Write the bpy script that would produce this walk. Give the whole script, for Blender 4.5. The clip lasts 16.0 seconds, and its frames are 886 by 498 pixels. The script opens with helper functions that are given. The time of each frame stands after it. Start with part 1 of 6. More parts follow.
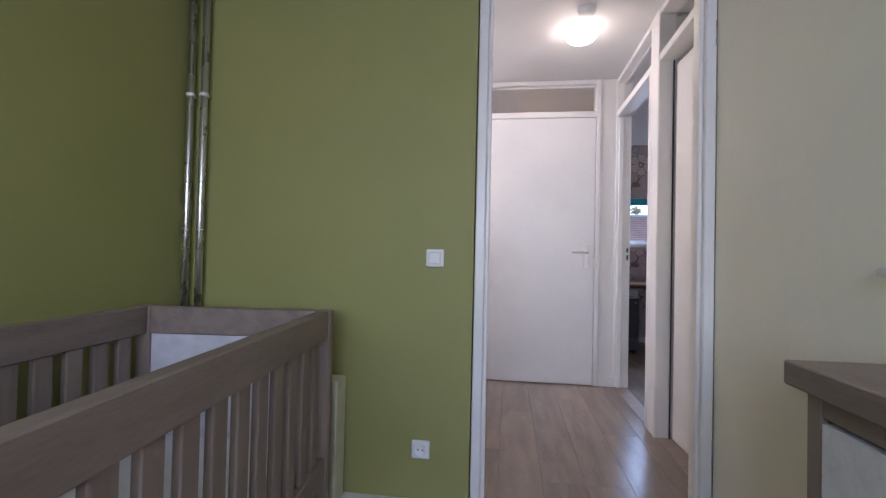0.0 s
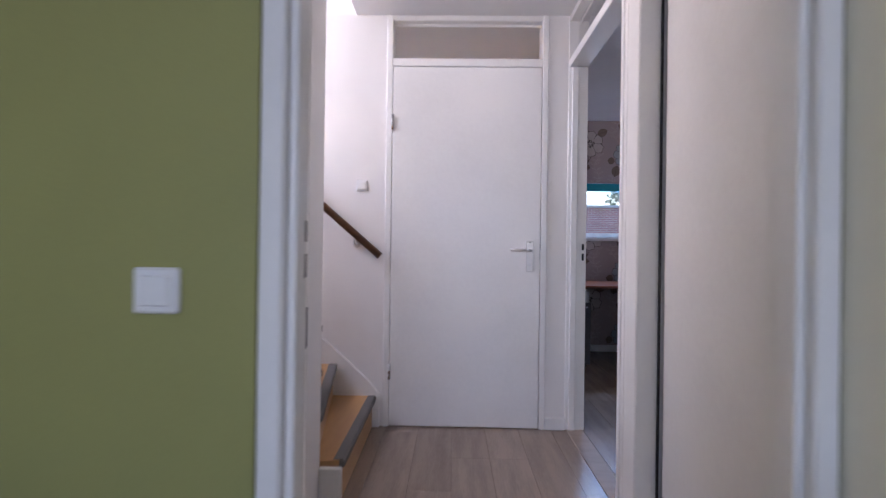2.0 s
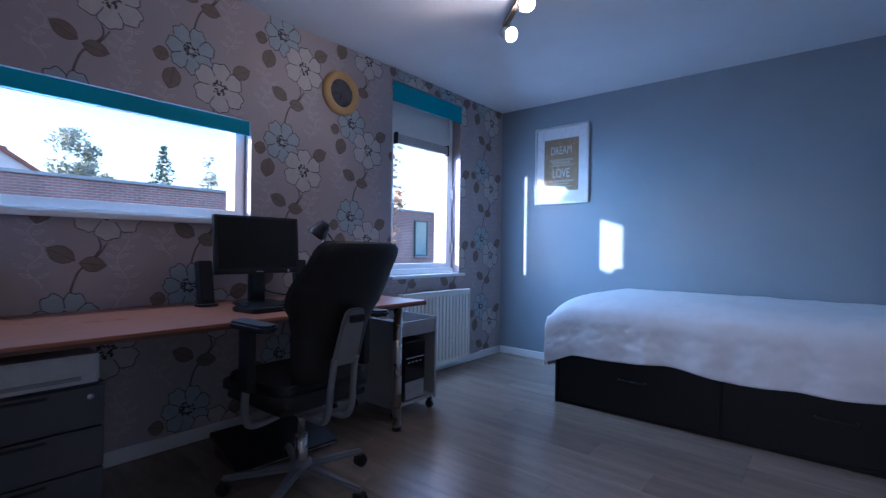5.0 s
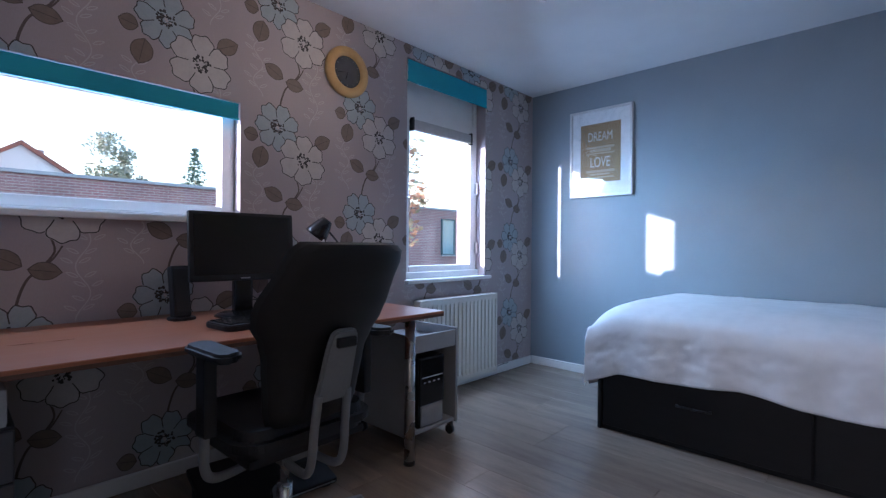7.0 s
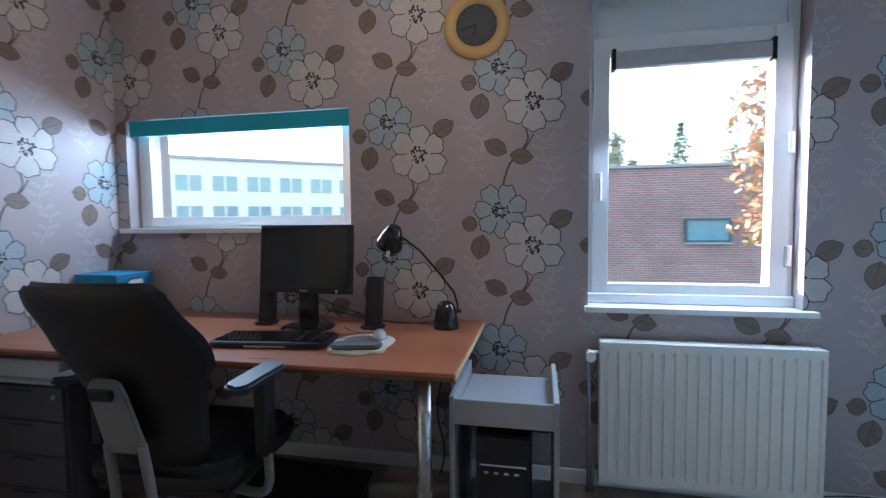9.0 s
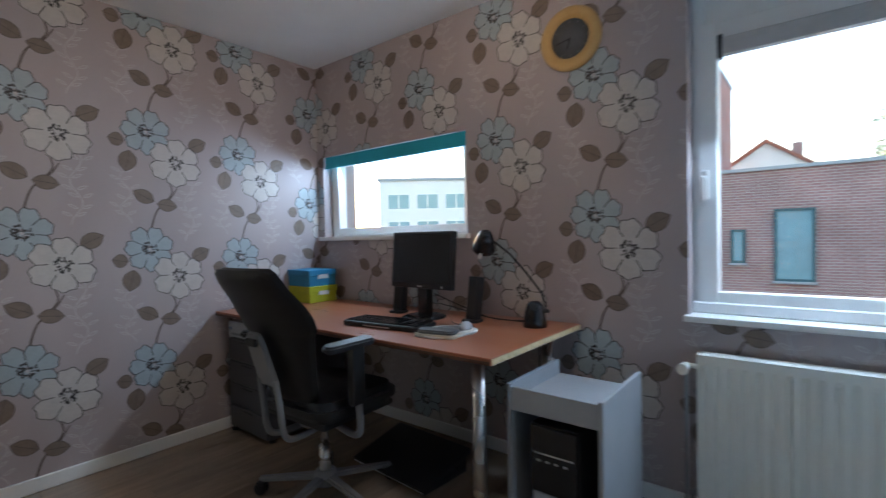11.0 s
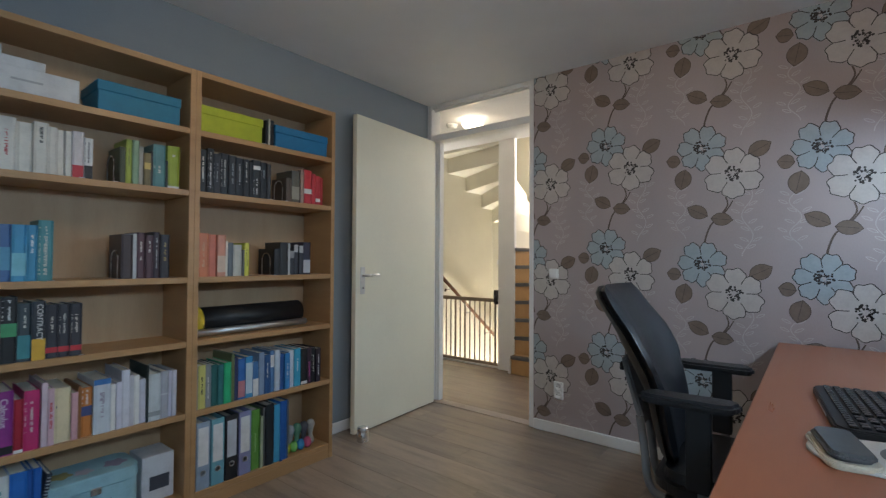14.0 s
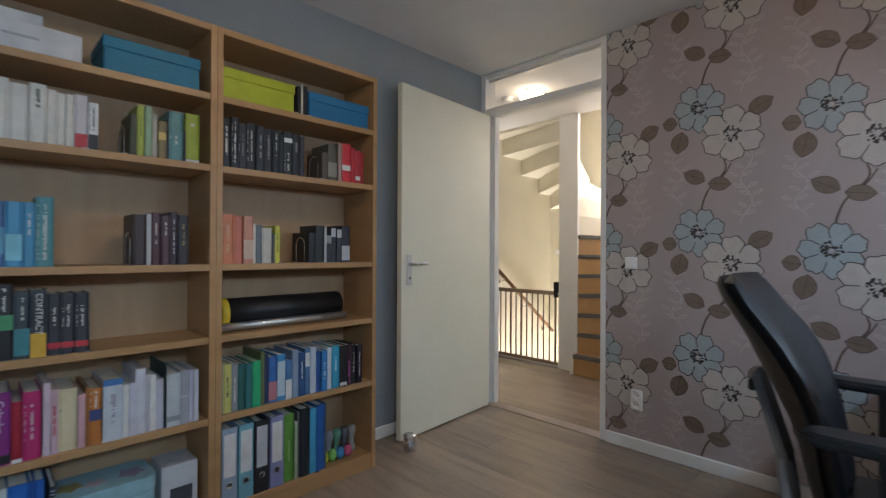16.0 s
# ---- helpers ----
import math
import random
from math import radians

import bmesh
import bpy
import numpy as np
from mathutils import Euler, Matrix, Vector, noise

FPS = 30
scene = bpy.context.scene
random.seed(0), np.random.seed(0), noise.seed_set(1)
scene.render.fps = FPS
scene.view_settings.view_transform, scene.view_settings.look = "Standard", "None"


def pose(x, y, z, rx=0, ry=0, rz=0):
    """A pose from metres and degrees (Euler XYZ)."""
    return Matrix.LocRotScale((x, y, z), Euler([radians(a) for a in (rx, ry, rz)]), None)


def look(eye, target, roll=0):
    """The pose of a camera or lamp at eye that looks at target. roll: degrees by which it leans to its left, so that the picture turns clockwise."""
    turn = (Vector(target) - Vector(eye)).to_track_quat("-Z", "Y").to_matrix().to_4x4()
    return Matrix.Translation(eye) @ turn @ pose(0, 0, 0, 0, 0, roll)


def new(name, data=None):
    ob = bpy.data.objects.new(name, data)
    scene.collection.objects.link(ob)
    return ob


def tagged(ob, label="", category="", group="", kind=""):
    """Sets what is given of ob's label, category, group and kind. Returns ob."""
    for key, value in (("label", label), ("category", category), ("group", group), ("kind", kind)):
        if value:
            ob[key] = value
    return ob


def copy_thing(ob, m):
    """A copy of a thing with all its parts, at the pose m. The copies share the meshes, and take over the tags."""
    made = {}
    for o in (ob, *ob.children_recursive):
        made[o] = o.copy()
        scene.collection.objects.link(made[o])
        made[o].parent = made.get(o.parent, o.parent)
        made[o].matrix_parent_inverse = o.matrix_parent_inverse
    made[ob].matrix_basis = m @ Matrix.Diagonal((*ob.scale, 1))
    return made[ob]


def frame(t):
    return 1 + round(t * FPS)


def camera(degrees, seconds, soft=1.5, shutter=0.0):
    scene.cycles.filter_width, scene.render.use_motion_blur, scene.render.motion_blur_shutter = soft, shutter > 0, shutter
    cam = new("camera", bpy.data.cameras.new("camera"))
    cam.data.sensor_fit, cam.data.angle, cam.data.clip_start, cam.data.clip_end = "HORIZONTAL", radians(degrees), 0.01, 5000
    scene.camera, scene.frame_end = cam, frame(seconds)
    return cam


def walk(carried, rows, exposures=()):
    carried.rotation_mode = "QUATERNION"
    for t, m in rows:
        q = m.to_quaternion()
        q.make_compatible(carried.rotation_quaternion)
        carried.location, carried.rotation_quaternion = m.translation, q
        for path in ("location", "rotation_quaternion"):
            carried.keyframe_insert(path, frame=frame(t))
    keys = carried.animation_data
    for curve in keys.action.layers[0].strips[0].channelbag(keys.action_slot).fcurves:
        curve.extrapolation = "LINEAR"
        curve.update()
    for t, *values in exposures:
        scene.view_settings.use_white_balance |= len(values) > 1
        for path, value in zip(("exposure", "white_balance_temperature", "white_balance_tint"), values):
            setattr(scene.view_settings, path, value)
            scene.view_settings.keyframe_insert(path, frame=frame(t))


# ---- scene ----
cam = camera(86.9, 16.0, soft=1.3, shutter=0.4)
PATH = [
    (0, (-0.936, -6.015, 0.975), (-1.213, -4.035, 1.014), 1.3),
    (0.5, (-0.934, -6.014, 0.977), (-1.164, -4.028, 1.015), 1.1),
    (1, (-0.908, -5.886, 0.986), (-1.091, -3.895, 1.011), 1.0),
    (1.5, (-0.803, -5.502, 1.01), (-0.907, -3.505, 1.026), 0.9),
    (2, (-0.777, -4.948, 1.039), (-0.818, -2.949, 1.044), 0.8),
    (2.2, (-0.791, -4.717, 1.043), (-0.776, -2.717, 1.045), 0.9),
    (2.5, (-0.724, -4.356, 1.014), (-0.622, -2.359, 1.036), 0.9),
    (3, (-0.635, -3.832, 1.06), (-0.179, -1.884, 1.045), 0.6),
    (3.5, (-0.489, -3.381, 1.074), (0.34, -1.561, 1.039), 1.5),
    (4, (-0.376, -3.101, 1.064), (0.808, -1.489, 1.042), 1.3),
    (4.3, (-0.265, -2.952, 1.06), (1.083, -1.475, 1.045), 1.2),
    (4.5, (-0.184, -2.867, 1.062), (1.244, -1.467, 1.043), 1.1),
    (5, (-0.008, -2.595, 1.044), (1.526, -1.314, 1.041), 0.8),
    (5.2, (0.045, -2.53, 1.049), (1.602, -1.276, 1.045), 0.8),
    (7.5, (0.642, -2.287, 1.058), (1.973, -0.794, 1.042), -0.0),
    (8, (1.149, -2.204, 1.112), (1.902, -0.351, 1.08), -0.1),
    (8.5, (1.703, -2.188, 1.198), (1.816, -0.194, 1.109), -0.6),
    (8.7, (1.947, -2.165, 1.208), (1.827, -0.172, 1.101), -0.6),
    (10.8, (2.938, -2.173, 1.176), (1.781, -0.542, 1.123), -0.9),
    (11, (2.893, -2.138, 1.167), (1.641, -0.579, 1.116), -1.2),
    (11.5, (2.65, -1.866, 1.115), (0.986, -0.756, 1.113), -1.1),
    (12, (2.565, -1.484, 1.108), (0.59, -1.172, 1.146), -1.0),
    (12.5, (2.452, -1.171, 1.101), (0.502, -1.606, 1.168), -0.6),
    (13, (2.583, -0.909, 1.112), (0.827, -1.864, 1.187), 0.0),
    (13.5, (2.822, -0.751, 1.147), (1.184, -1.896, 1.208), 0.3),
    (14, (2.932, -0.64, 1.152), (1.368, -1.885, 1.197), 0.3),
    (14.5, (2.974, -0.599, 1.148), (1.466, -1.913, 1.182), 0.3),
    (15, (2.978, -0.58, 1.149), (1.518, -1.946, 1.176), 0.3),
    (15.5, (2.897, -0.644, 1.138), (1.467, -2.043, 1.151), 0.3),
    (16, (2.661, -0.9, 1.122), (1.24, -2.307, 1.131), 0.3),
]
EXPOSE = [(0, 2.83, 5550, 29), (1.5, 2.75, 5400, 31), (2.5, 2.42, 5350, 32), (3.2, 2.28, 5150, 30), (4, 2.24, 5000, 29), (5, 2.48, 4760, 27), (7.5, 2.92, 5550, 24), (8.5, 3.15, 5700, 17), (11, 2.95, 6100, 15), (12, 2.62, 6150, 12), (13, 2.5, 6250, 11), (13.7, 2.8, 6300, 12), (14.5, 2.52, 6250, 13), (15.5, 2.82, 6350, 14), (16, 2.72, 6400, 16)]
walk(cam, [(t, look(eye, target, roll)) for t, eye, target, roll in PATH], EXPOSE)

# ---- world, sun and lamps ----
SUN = Vector((1.0, -0.385, -0.128)).normalized()
world = bpy.data.worlds.new("sky")
scene.world = world
world.use_nodes = True
wn = world.node_tree
sky = wn.nodes.new("ShaderNodeTexSky")
sky.sky_type, sky.sun_disc = "NISHITA", False
sky.sun_elevation, sky.sun_rotation = radians(7), math.atan2(-SUN.x, -SUN.y)
wn.nodes["Background"].inputs["Strength"].default_value = 0.15
wn.links.new(sky.outputs["Color"], wn.nodes["Background"].inputs["Color"])


def lamp(name, kind, place, power, colour=(1, 1, 1), target=None, **more):
    data = bpy.data.lights.new(name, kind)
    data.energy, data.color = power, colour
    for key, value in more.items():
        if key == "size":
            data.size = value
        elif key == "size_y":
            data.shape, data.size_y = "RECTANGLE", value
        elif key == "radius":
            data.shadow_soft_size = value
        elif key == "cone":
            data.spot_size, data.spot_blend = radians(value), 0.6
        elif key == "spread":
            data.spread = radians(value)
        elif key == "angle":
            data.angle = radians(value)
    ob = new(name, data)
    ob.matrix_world = look(place, target) if target else pose(*place)
    return ob


lamp("sun", "SUN", (-20, 10, 8), 2.1, (1, 0.93, 0.82), Vector((-20, 10, 8)) + SUN, angle=0.6)
COOL, WARM = (0.54, 0.78, 1.0), (1.0, 0.8, 0.55)
lamp("daylight_office_low", "AREA", (0.73, 0.09, 1.66), 1.6, COOL, (0.73, -1.4, 0.85), size=1.1, size_y=0.06)
lamp("daylight_office_tall", "AREA", (2.9, 0.10, 1.68), 2.9, COOL, (3.5, -1.2, 0.3), size=0.6, size_y=0.3)
# extra narrow lamp, added to lift the east wall and the bed
lamp("fill_east_wall", "AREA", (2.9, 0.08, 1.76), 0.9, (0.42, 0.78, 1.0), (4.0, -1.35, 0.75), size=0.5, size_y=0.1, spread=85)
lamp("daylight_stairs", "AREA", (-2.58, -2.78, 2.3), 4.1, (1.0, 0.93, 0.84), (-1.2, -2.6, 1.75), size=0.8, size_y=1.1)
lamp("daylight_nursery", "AREA", (-1.0, -8.05, 1.5), 5.2, (0.86, 0.93, 1.0), (-1.0, -4, 1.2), size=1.6, size_y=1.1)
# added lamp, unseen below: brightens the well for a guessed light from downstairs
lamp("fill_stair_well", "AREA", (-2.05, -3.5, -2.3), 25, (1.0, 0.95, 0.86), (-2.1, -3.6, 0.5), size=0.9, size_y=0.6)
lamp("hall_bulb", "POINT", (-0.515, -3.05, 2.2), 0.24, WARM, radius=0.1)
lamp("spot_bulb_a", "SPOT", (2.08, -1.38, 2.24), 2.0, WARM, (1.5, -0.9, 2.9), radius=0.03, cone=150)
lamp("spot_bulb_b", "SPOT", (2.31, -1.13, 2.24), 2.4, WARM, (0.3, -0.5, 1.3), radius=0.03, cone=140)
lamp("spot_bulb_c", "SPOT", (1.86, -1.64, 2.24), 1.8, WARM, (0.9, -3.1, 1.2), radius=0.03, cone=130)

# ---- materials ----
MATS = {}


def mat(name, colour, rough=0.6, metal=0.0, vary=0.08, scale=6.0, fine=80.0, bump=0.05, stretch=(1, 1, 1), second=None, emit=0.0, random_tint=0.0, spec=0.5, coat=0.0):
    """A painted, wooden, metal or cloth surface: base colour with a coarse and a fine variation and a fine relief."""
    m = bpy.data.materials.new(name)
    m.use_nodes = True
    t = m.node_tree
    n, ln = t.nodes, t.links
    b = n["Principled BSDF"]
    b.inputs["Metallic"].default_value = metal
    b.inputs["Specular IOR Level"].default_value = spec
    b.inputs["Coat Weight"].default_value = coat
    co = n.new("ShaderNodeTexCoord")
    mp = n.new("ShaderNodeMapping")
    mp.inputs["Scale"].default_value = stretch
    geo = n.new("ShaderNodeNewGeometry")
    ln.new(geo.outputs["Position"], mp.inputs["Vector"])
    n1 = n.new("ShaderNodeTexNoise")
    n1.inputs["Scale"].default_value, n1.inputs["Detail"].default_value = scale, 4
    n2 = n.new("ShaderNodeTexNoise")
    n2.inputs["Scale"].default_value, n2.inputs["Detail"].default_value = fine, 3
    ln.new(mp.outputs["Vector"], n1.inputs["Vector"])
    ln.new(mp.outputs["Vector"], n2.inputs["Vector"])
    mix = n.new("ShaderNodeMix")
    mix.data_type = "RGBA"
    dark = second or tuple(c * (1 - 2.2 * vary) for c in colour)
    lite = tuple(min(1, c * (1 + vary)) for c in colour) if not second else colour
    mix.inputs["A"].default_value, mix.inputs["B"].default_value = (*dark, 1), (*lite, 1)
    add = n.new("ShaderNodeMath")
    add.operation = "MULTIPLY_ADD"
    ln.new(n2.outputs["Fac"], add.inputs[0])
    add.inputs[1].default_value = 0.45
    ramp = n.new("ShaderNodeMapRange")
    ramp.inputs["From Min"].default_value, ramp.inputs["From Max"].default_value = 0.35, 0.85
    ln.new(n1.outputs["Fac"], add.inputs[2])
    ln.new(add.outputs[0], ramp.inputs["Value"])
    ln.new(ramp.outputs["Result"], mix.inputs["Factor"])
    out = mix.outputs["Result"]
    if random_tint:
        info = n.new("ShaderNodeObjectInfo")
        hsv = n.new("ShaderNodeHueSaturation")
        mr = n.new("ShaderNodeMapRange")
        mr.inputs["To Min"].default_value, mr.inputs["To Max"].default_value = 1 - random_tint, 1 + random_tint
        ln.new(info.outputs["Random"], mr.inputs["Value"])
        ln.new(mr.outputs["Result"], hsv.inputs["Value"])
        ln.new(out, hsv.inputs["Color"])
        out = hsv.outputs["Color"]
        mw = n.new("ShaderNodeVectorMath")
        mw.operation = "SCALE"
        mw.inputs["Scale"].default_value = 37.0
        comb = n.new("ShaderNodeCombineXYZ")
        ln.new(info.outputs["Random"], comb.inputs[0])
        ln.new(info.outputs["Random"], comb.inputs[2])
        ln.new(comb.outputs[0], mw.inputs[0])
        ln.new(mw.outputs[0], mp.inputs["Location"])
    ln.new(out, b.inputs["Base Color"])
    rr = n.new("ShaderNodeMapRange")
    rr.inputs["To Min"].default_value, rr.inputs["To Max"].default_value = max(0.02, rough - 0.06), min(1, rough + 0.06)
    ln.new(n1.outputs["Fac"], rr.inputs["Value"])
    ln.new(rr.outputs["Result"], b.inputs["Roughness"])
    if bump:
        bp = n.new("ShaderNodeBump")
        bp.inputs["Strength"].default_value, bp.inputs["Distance"].default_value = bump, 0.004
        ln.new(n2.outputs["Fac"], bp.inputs["Height"])
        ln.new(bp.outputs["Normal"], b.inputs["Normal"])
    if emit:
        b.inputs["Emission Color"].default_value = (*colour, 1)
        b.inputs["Emission Strength"].default_value = emit
    MATS[name] = m
    return m


def glass(name, tint=(1, 1, 1)):
    """Clear sheet glass: see-through, with gloss that grows at a grazing view."""
    m = bpy.data.materials.new(name)
    m.use_nodes = True
    t = m.node_tree
    for nd in list(t.nodes):
        t.nodes.remove(nd)
    o = t.nodes.new("ShaderNodeOutputMaterial")
    tr = t.nodes.new("ShaderNodeBsdfTransparent")
    tr.inputs["Color"].default_value = (*tint, 1)
    gl = t.nodes.new("ShaderNodeBsdfGlossy")
    gl.inputs["Roughness"].default_value = 0.02
    lw = t.nodes.new("ShaderNodeLayerWeight")
    lw.inputs["Blend"].default_value = 0.5
    pw = t.nodes.new("ShaderNodeMath")
    pw.operation = "POWER"
    pw.inputs[1].default_value = 4.0
    ma = t.nodes.new("ShaderNodeMath")
    ma.operation = "MULTIPLY_ADD"
    ma.inputs[1].default_value, ma.inputs[2].default_value = 0.7, 0.035
    mx = t.nodes.new("ShaderNodeMixShader")
    t.links.new(lw.outputs["Facing"], pw.inputs[0])
    t.links.new(pw.outputs[0], ma.inputs[0])
    t.links.new(ma.outputs[0], mx.inputs[0])
    t.links.new(tr.outputs[0], mx.inputs[1])
    t.links.new(gl.outputs[0], mx.inputs[2])
    t.links.new(mx.outputs[0], o.inputs[0])
    return m


def brickwork(name, a, b, mortar, w=0.21, h=0.0625):
    """Brick facade seen from afar: courses with joints, run along x and z or y and z."""
    m = bpy.data.materials.new(name)
    m.use_nodes = True
    t = m.node_tree
    n, ln = t.nodes, t.links
    geo = n.new("ShaderNodeNewGeometry")
    sp = n.new("ShaderNodeSeparateXYZ")
    ln.new(geo.outputs["Position"], sp.inputs[0])
    ad = n.new("ShaderNodeMath")
    ln.new(sp.outputs["X"], ad.inputs[0])
    ln.new(sp.outputs["Y"], ad.inputs[1])
    cb = n.new("ShaderNodeCombineXYZ")
    ln.new(ad.outputs[0], cb.inputs[0])
    ln.new(sp.outputs["Z"], cb.inputs[1])
    br = n.new("ShaderNodeTexBrick")
    br.inputs["Scale"].default_value = 1.0
    br.inputs["Brick Width"].default_value, br.inputs["Row Height"].default_value = w, h
    br.inputs["Mortar Size"].default_value = 0.008
    br.inputs["Color1"].default_value, br.inputs["Color2"].default_value = (*a, 1), (*b, 1)
    br.inputs["Mortar"].default_value = (*mortar, 1)
    ln.new(cb.outputs[0], br.inputs["Vector"])
    nz = n.new("ShaderNodeTexNoise")
    nz.inputs["Scale"].default_value = 1.5
    mx = n.new("ShaderNodeMix")
    mx.data_type, mx.blend_type = "RGBA", "MULTIPLY"
    mx.inputs["Factor"].default_value = 0.5
    ln.new(geo.outputs["Position"], nz.inputs["Vector"])
    ln.new(br.outputs["Color"], mx.inputs["A"])
    ln.new(nz.outputs["Fac"], mx.inputs["B"])
    ln.new(mx.outputs["Result"], n["Principled BSDF"].inputs["Base Color"])
    n["Principled BSDF"].inputs["Roughness"].default_value = 0.9
    bp = n.new("ShaderNodeBump")
    bp.inputs["Strength"].default_value, bp.inputs["Distance"].default_value = 0.6, 0.01
    ln.new(br.outputs["Fac"], bp.inputs["Height"])
    bp.invert = True
    ln.new(bp.outputs["Normal"], n["Principled BSDF"].inputs["Normal"])
    return m


PAPER = mat("wallpaper_mauve", (0.40, 0.335, 0.33), 0.5, vary=0.05, scale=3, fine=220, bump=0.12, stretch=(1, 1, 0.35))
BLUEWALL = mat("blue_grey_wall_paint", (0.25, 0.288, 0.318), 0.62, vary=0.03, scale=3, fine=160, bump=0.1)
GREEN = mat("olive_green_wall_paint", (0.295, 0.293, 0.097), 0.6, vary=0.03, scale=3, fine=160, bump=0.1)
CREAM = mat("cream_wall_plaster", (0.74, 0.70, 0.58), 0.7, vary=0.03, scale=3, fine=160, bump=0.12)
WHITEWALL = mat("white_wall_plaster", (0.78, 0.76, 0.74), 0.7, vary=0.03, scale=3, fine=160, bump=0.15)
CEIL = mat("white_ceiling_plaster", (0.78, 0.78, 0.78), 0.8, vary=0.02, scale=4, fine=240, bump=0.2)
GLOSSWHITE = mat("white_gloss_paint", (0.80, 0.79, 0.77), 0.32, vary=0.02, scale=5, fine=60, bump=0.03)
DOORWHITE = mat("white_door_paint", (0.80, 0.79, 0.77), 0.36, vary=0.025, scale=3, fine=50, bump=0.04)
CREAMDOOR = mat("cream_door_paint", (0.80, 0.775, 0.63), 0.42, vary=0.02, scale=3, fine=50, bump=0.04)
PVC = mat("white_plastic", (0.80, 0.80, 0.79), 0.4, vary=0.015, scale=8, fine=90, bump=0.02)
LAMINATE = mat("oak_laminate", (0.29, 0.222, 0.168), 0.24, second=(0.185, 0.14, 0.107), scale=2.6, fine=26, bump=0.06, stretch=(7, 0.9, 1), random_tint=0.14)
JOINT = mat("floor_underlay", (0.10, 0.075, 0.055), 0.8, vary=0.05)
BEECH = mat("beech_veneer", (0.47, 0.27, 0.12), 0.42, second=(0.38, 0.205, 0.085), scale=3, fine=30, bump=0.04, stretch=(1, 1, 6))
BEECHBACK = mat("beech_veneer_back", (0.50, 0.33, 0.19), 0.5, second=(0.43, 0.275, 0.15), scale=3, fine=30, bump=0.03, stretch=(6, 1, 0.8))
CHERRY = mat("cherry_desk_laminate", (0.33, 0.112, 0.052), 0.3, second=(0.29, 0.095, 0.043), scale=3, fine=34, bump=0.008, stretch=(0.7, 7, 7))
CHIP = mat("raw_chipboard", (0.62, 0.49, 0.28), 0.85, second=(0.36, 0.27, 0.14), scale=60, fine=260, bump=0.5)
BLACKWOOD = mat("black_brown_veneer", (0.007, 0.006, 0.006), 0.5, spec=0.3, vary=0.15, scale=3, fine=40, bump=0.05, stretch=(1, 1, 8))
BLACKPLASTIC = mat("black_plastic", (0.012, 0.012, 0.0135), 0.45, spec=0.4, vary=0.08, scale=9, fine=200, bump=0.06)
GLOSSBLACK = mat("glossy_black_plastic", (0.012, 0.012, 0.014), 0.15, vary=0.05, scale=9, fine=90, bump=0.0)
LEATHER = mat("black_leather", (0.011, 0.012, 0.015), 0.36, spec=0.5, vary=0.12, scale=7, fine=240, bump=0.25)
GREYPLASTIC = mat("grey_plastic", (0.20, 0.205, 0.215), 0.45, vary=0.05, scale=9, fine=120, bump=0.05)
STEEL = mat("satin_steel", (0.62, 0.62, 0.62), 0.28, metal=1.0, vary=0.05, scale=8, fine=120, bump=0.03)
ALU = mat("aluminium", (0.55, 0.56, 0.57), 0.38, metal=0.9, vary=0.06, scale=8, fine=120, bump=0.03)
GREYCART = mat("silver_grey_board", (0.34, 0.35, 0.365), 0.42, vary=0.05, scale=6, fine=120, bump=0.03)
SHEET = mat("white_cotton_sheet", (0.80, 0.80, 0.81), 0.85, vary=0.03, scale=14, fine=420, bump=0.35)
TEALBLIND = mat("turquoise_blind_fabric", (0.02, 0.33, 0.42), 0.8, vary=0.06, scale=5, fine=300, bump=0.15)
RADIATOR = mat("radiator_enamel", (0.78, 0.75, 0.68), 0.35, vary=0.02, scale=5, fine=80, bump=0.02)
OAKGREY = mat("grey_oak_veneer", (0.255, 0.20, 0.165), 0.5, second=(0.16, 0.12, 0.098), scale=3, fine=30, bump=0.08, stretch=(7, 0.8, 7))
OAKGREYV = mat("grey_oak_veneer_upright", (0.255, 0.20, 0.165), 0.5, second=(0.16, 0.12, 0.098), scale=3, fine=30, bump=0.08, stretch=(7, 7, 0.8))
STAIRWOOD = mat("stair_beech", (0.52, 0.30, 0.12), 0.4, second=(0.43, 0.235, 0.09), scale=3, fine=30, bump=0.04, stretch=(6, 1, 1))
NOSING = mat("grey_anti_slip_strip", (0.14, 0.135, 0.13), 0.7, vary=0.1)
RAILWOOD = mat("dark_handrail_wood", (0.16, 0.075, 0.035), 0.35, vary=0.12, scale=5, fine=50, bump=0.04)
GATEWOOD = mat("grey_brown_gate_wood", (0.30, 0.225, 0.16), 0.5, vary=0.08, scale=5, fine=50, bump=0.05)
GATEMETAL = mat("brown_gate_metal", (0.20, 0.15, 0.11), 0.45, vary=0.06)
GLASS = glass("window_glass")
LOWBRICK = brickwork("purple_brown_brick", (0.42, 0.23, 0.22), (0.35, 0.19, 0.19), (0.5, 0.45, 0.43))
REDBRICK = brickwork("red_brick", (0.45, 0.17, 0.14), (0.40, 0.14, 0.12), (0.5, 0.4, 0.37))
ROOFTRIM = mat("grey_roof_trim", (0.30, 0.33, 0.36), 0.5, vary=0.05)
ASPHALT = mat("asphalt_paving", (0.06, 0.06, 0.06), 0.9, vary=0.15, scale=2, fine=90, bump=0.3)
DARKFRAME = mat("dark_teal_window_frame", (0.03, 0.09, 0.11), 0.5, vary=0.05)
FARGLASS = mat("facade_window_glass", (0.16, 0.30, 0.36), 0.08, vary=0.1, scale=1, fine=6, bump=0.0)
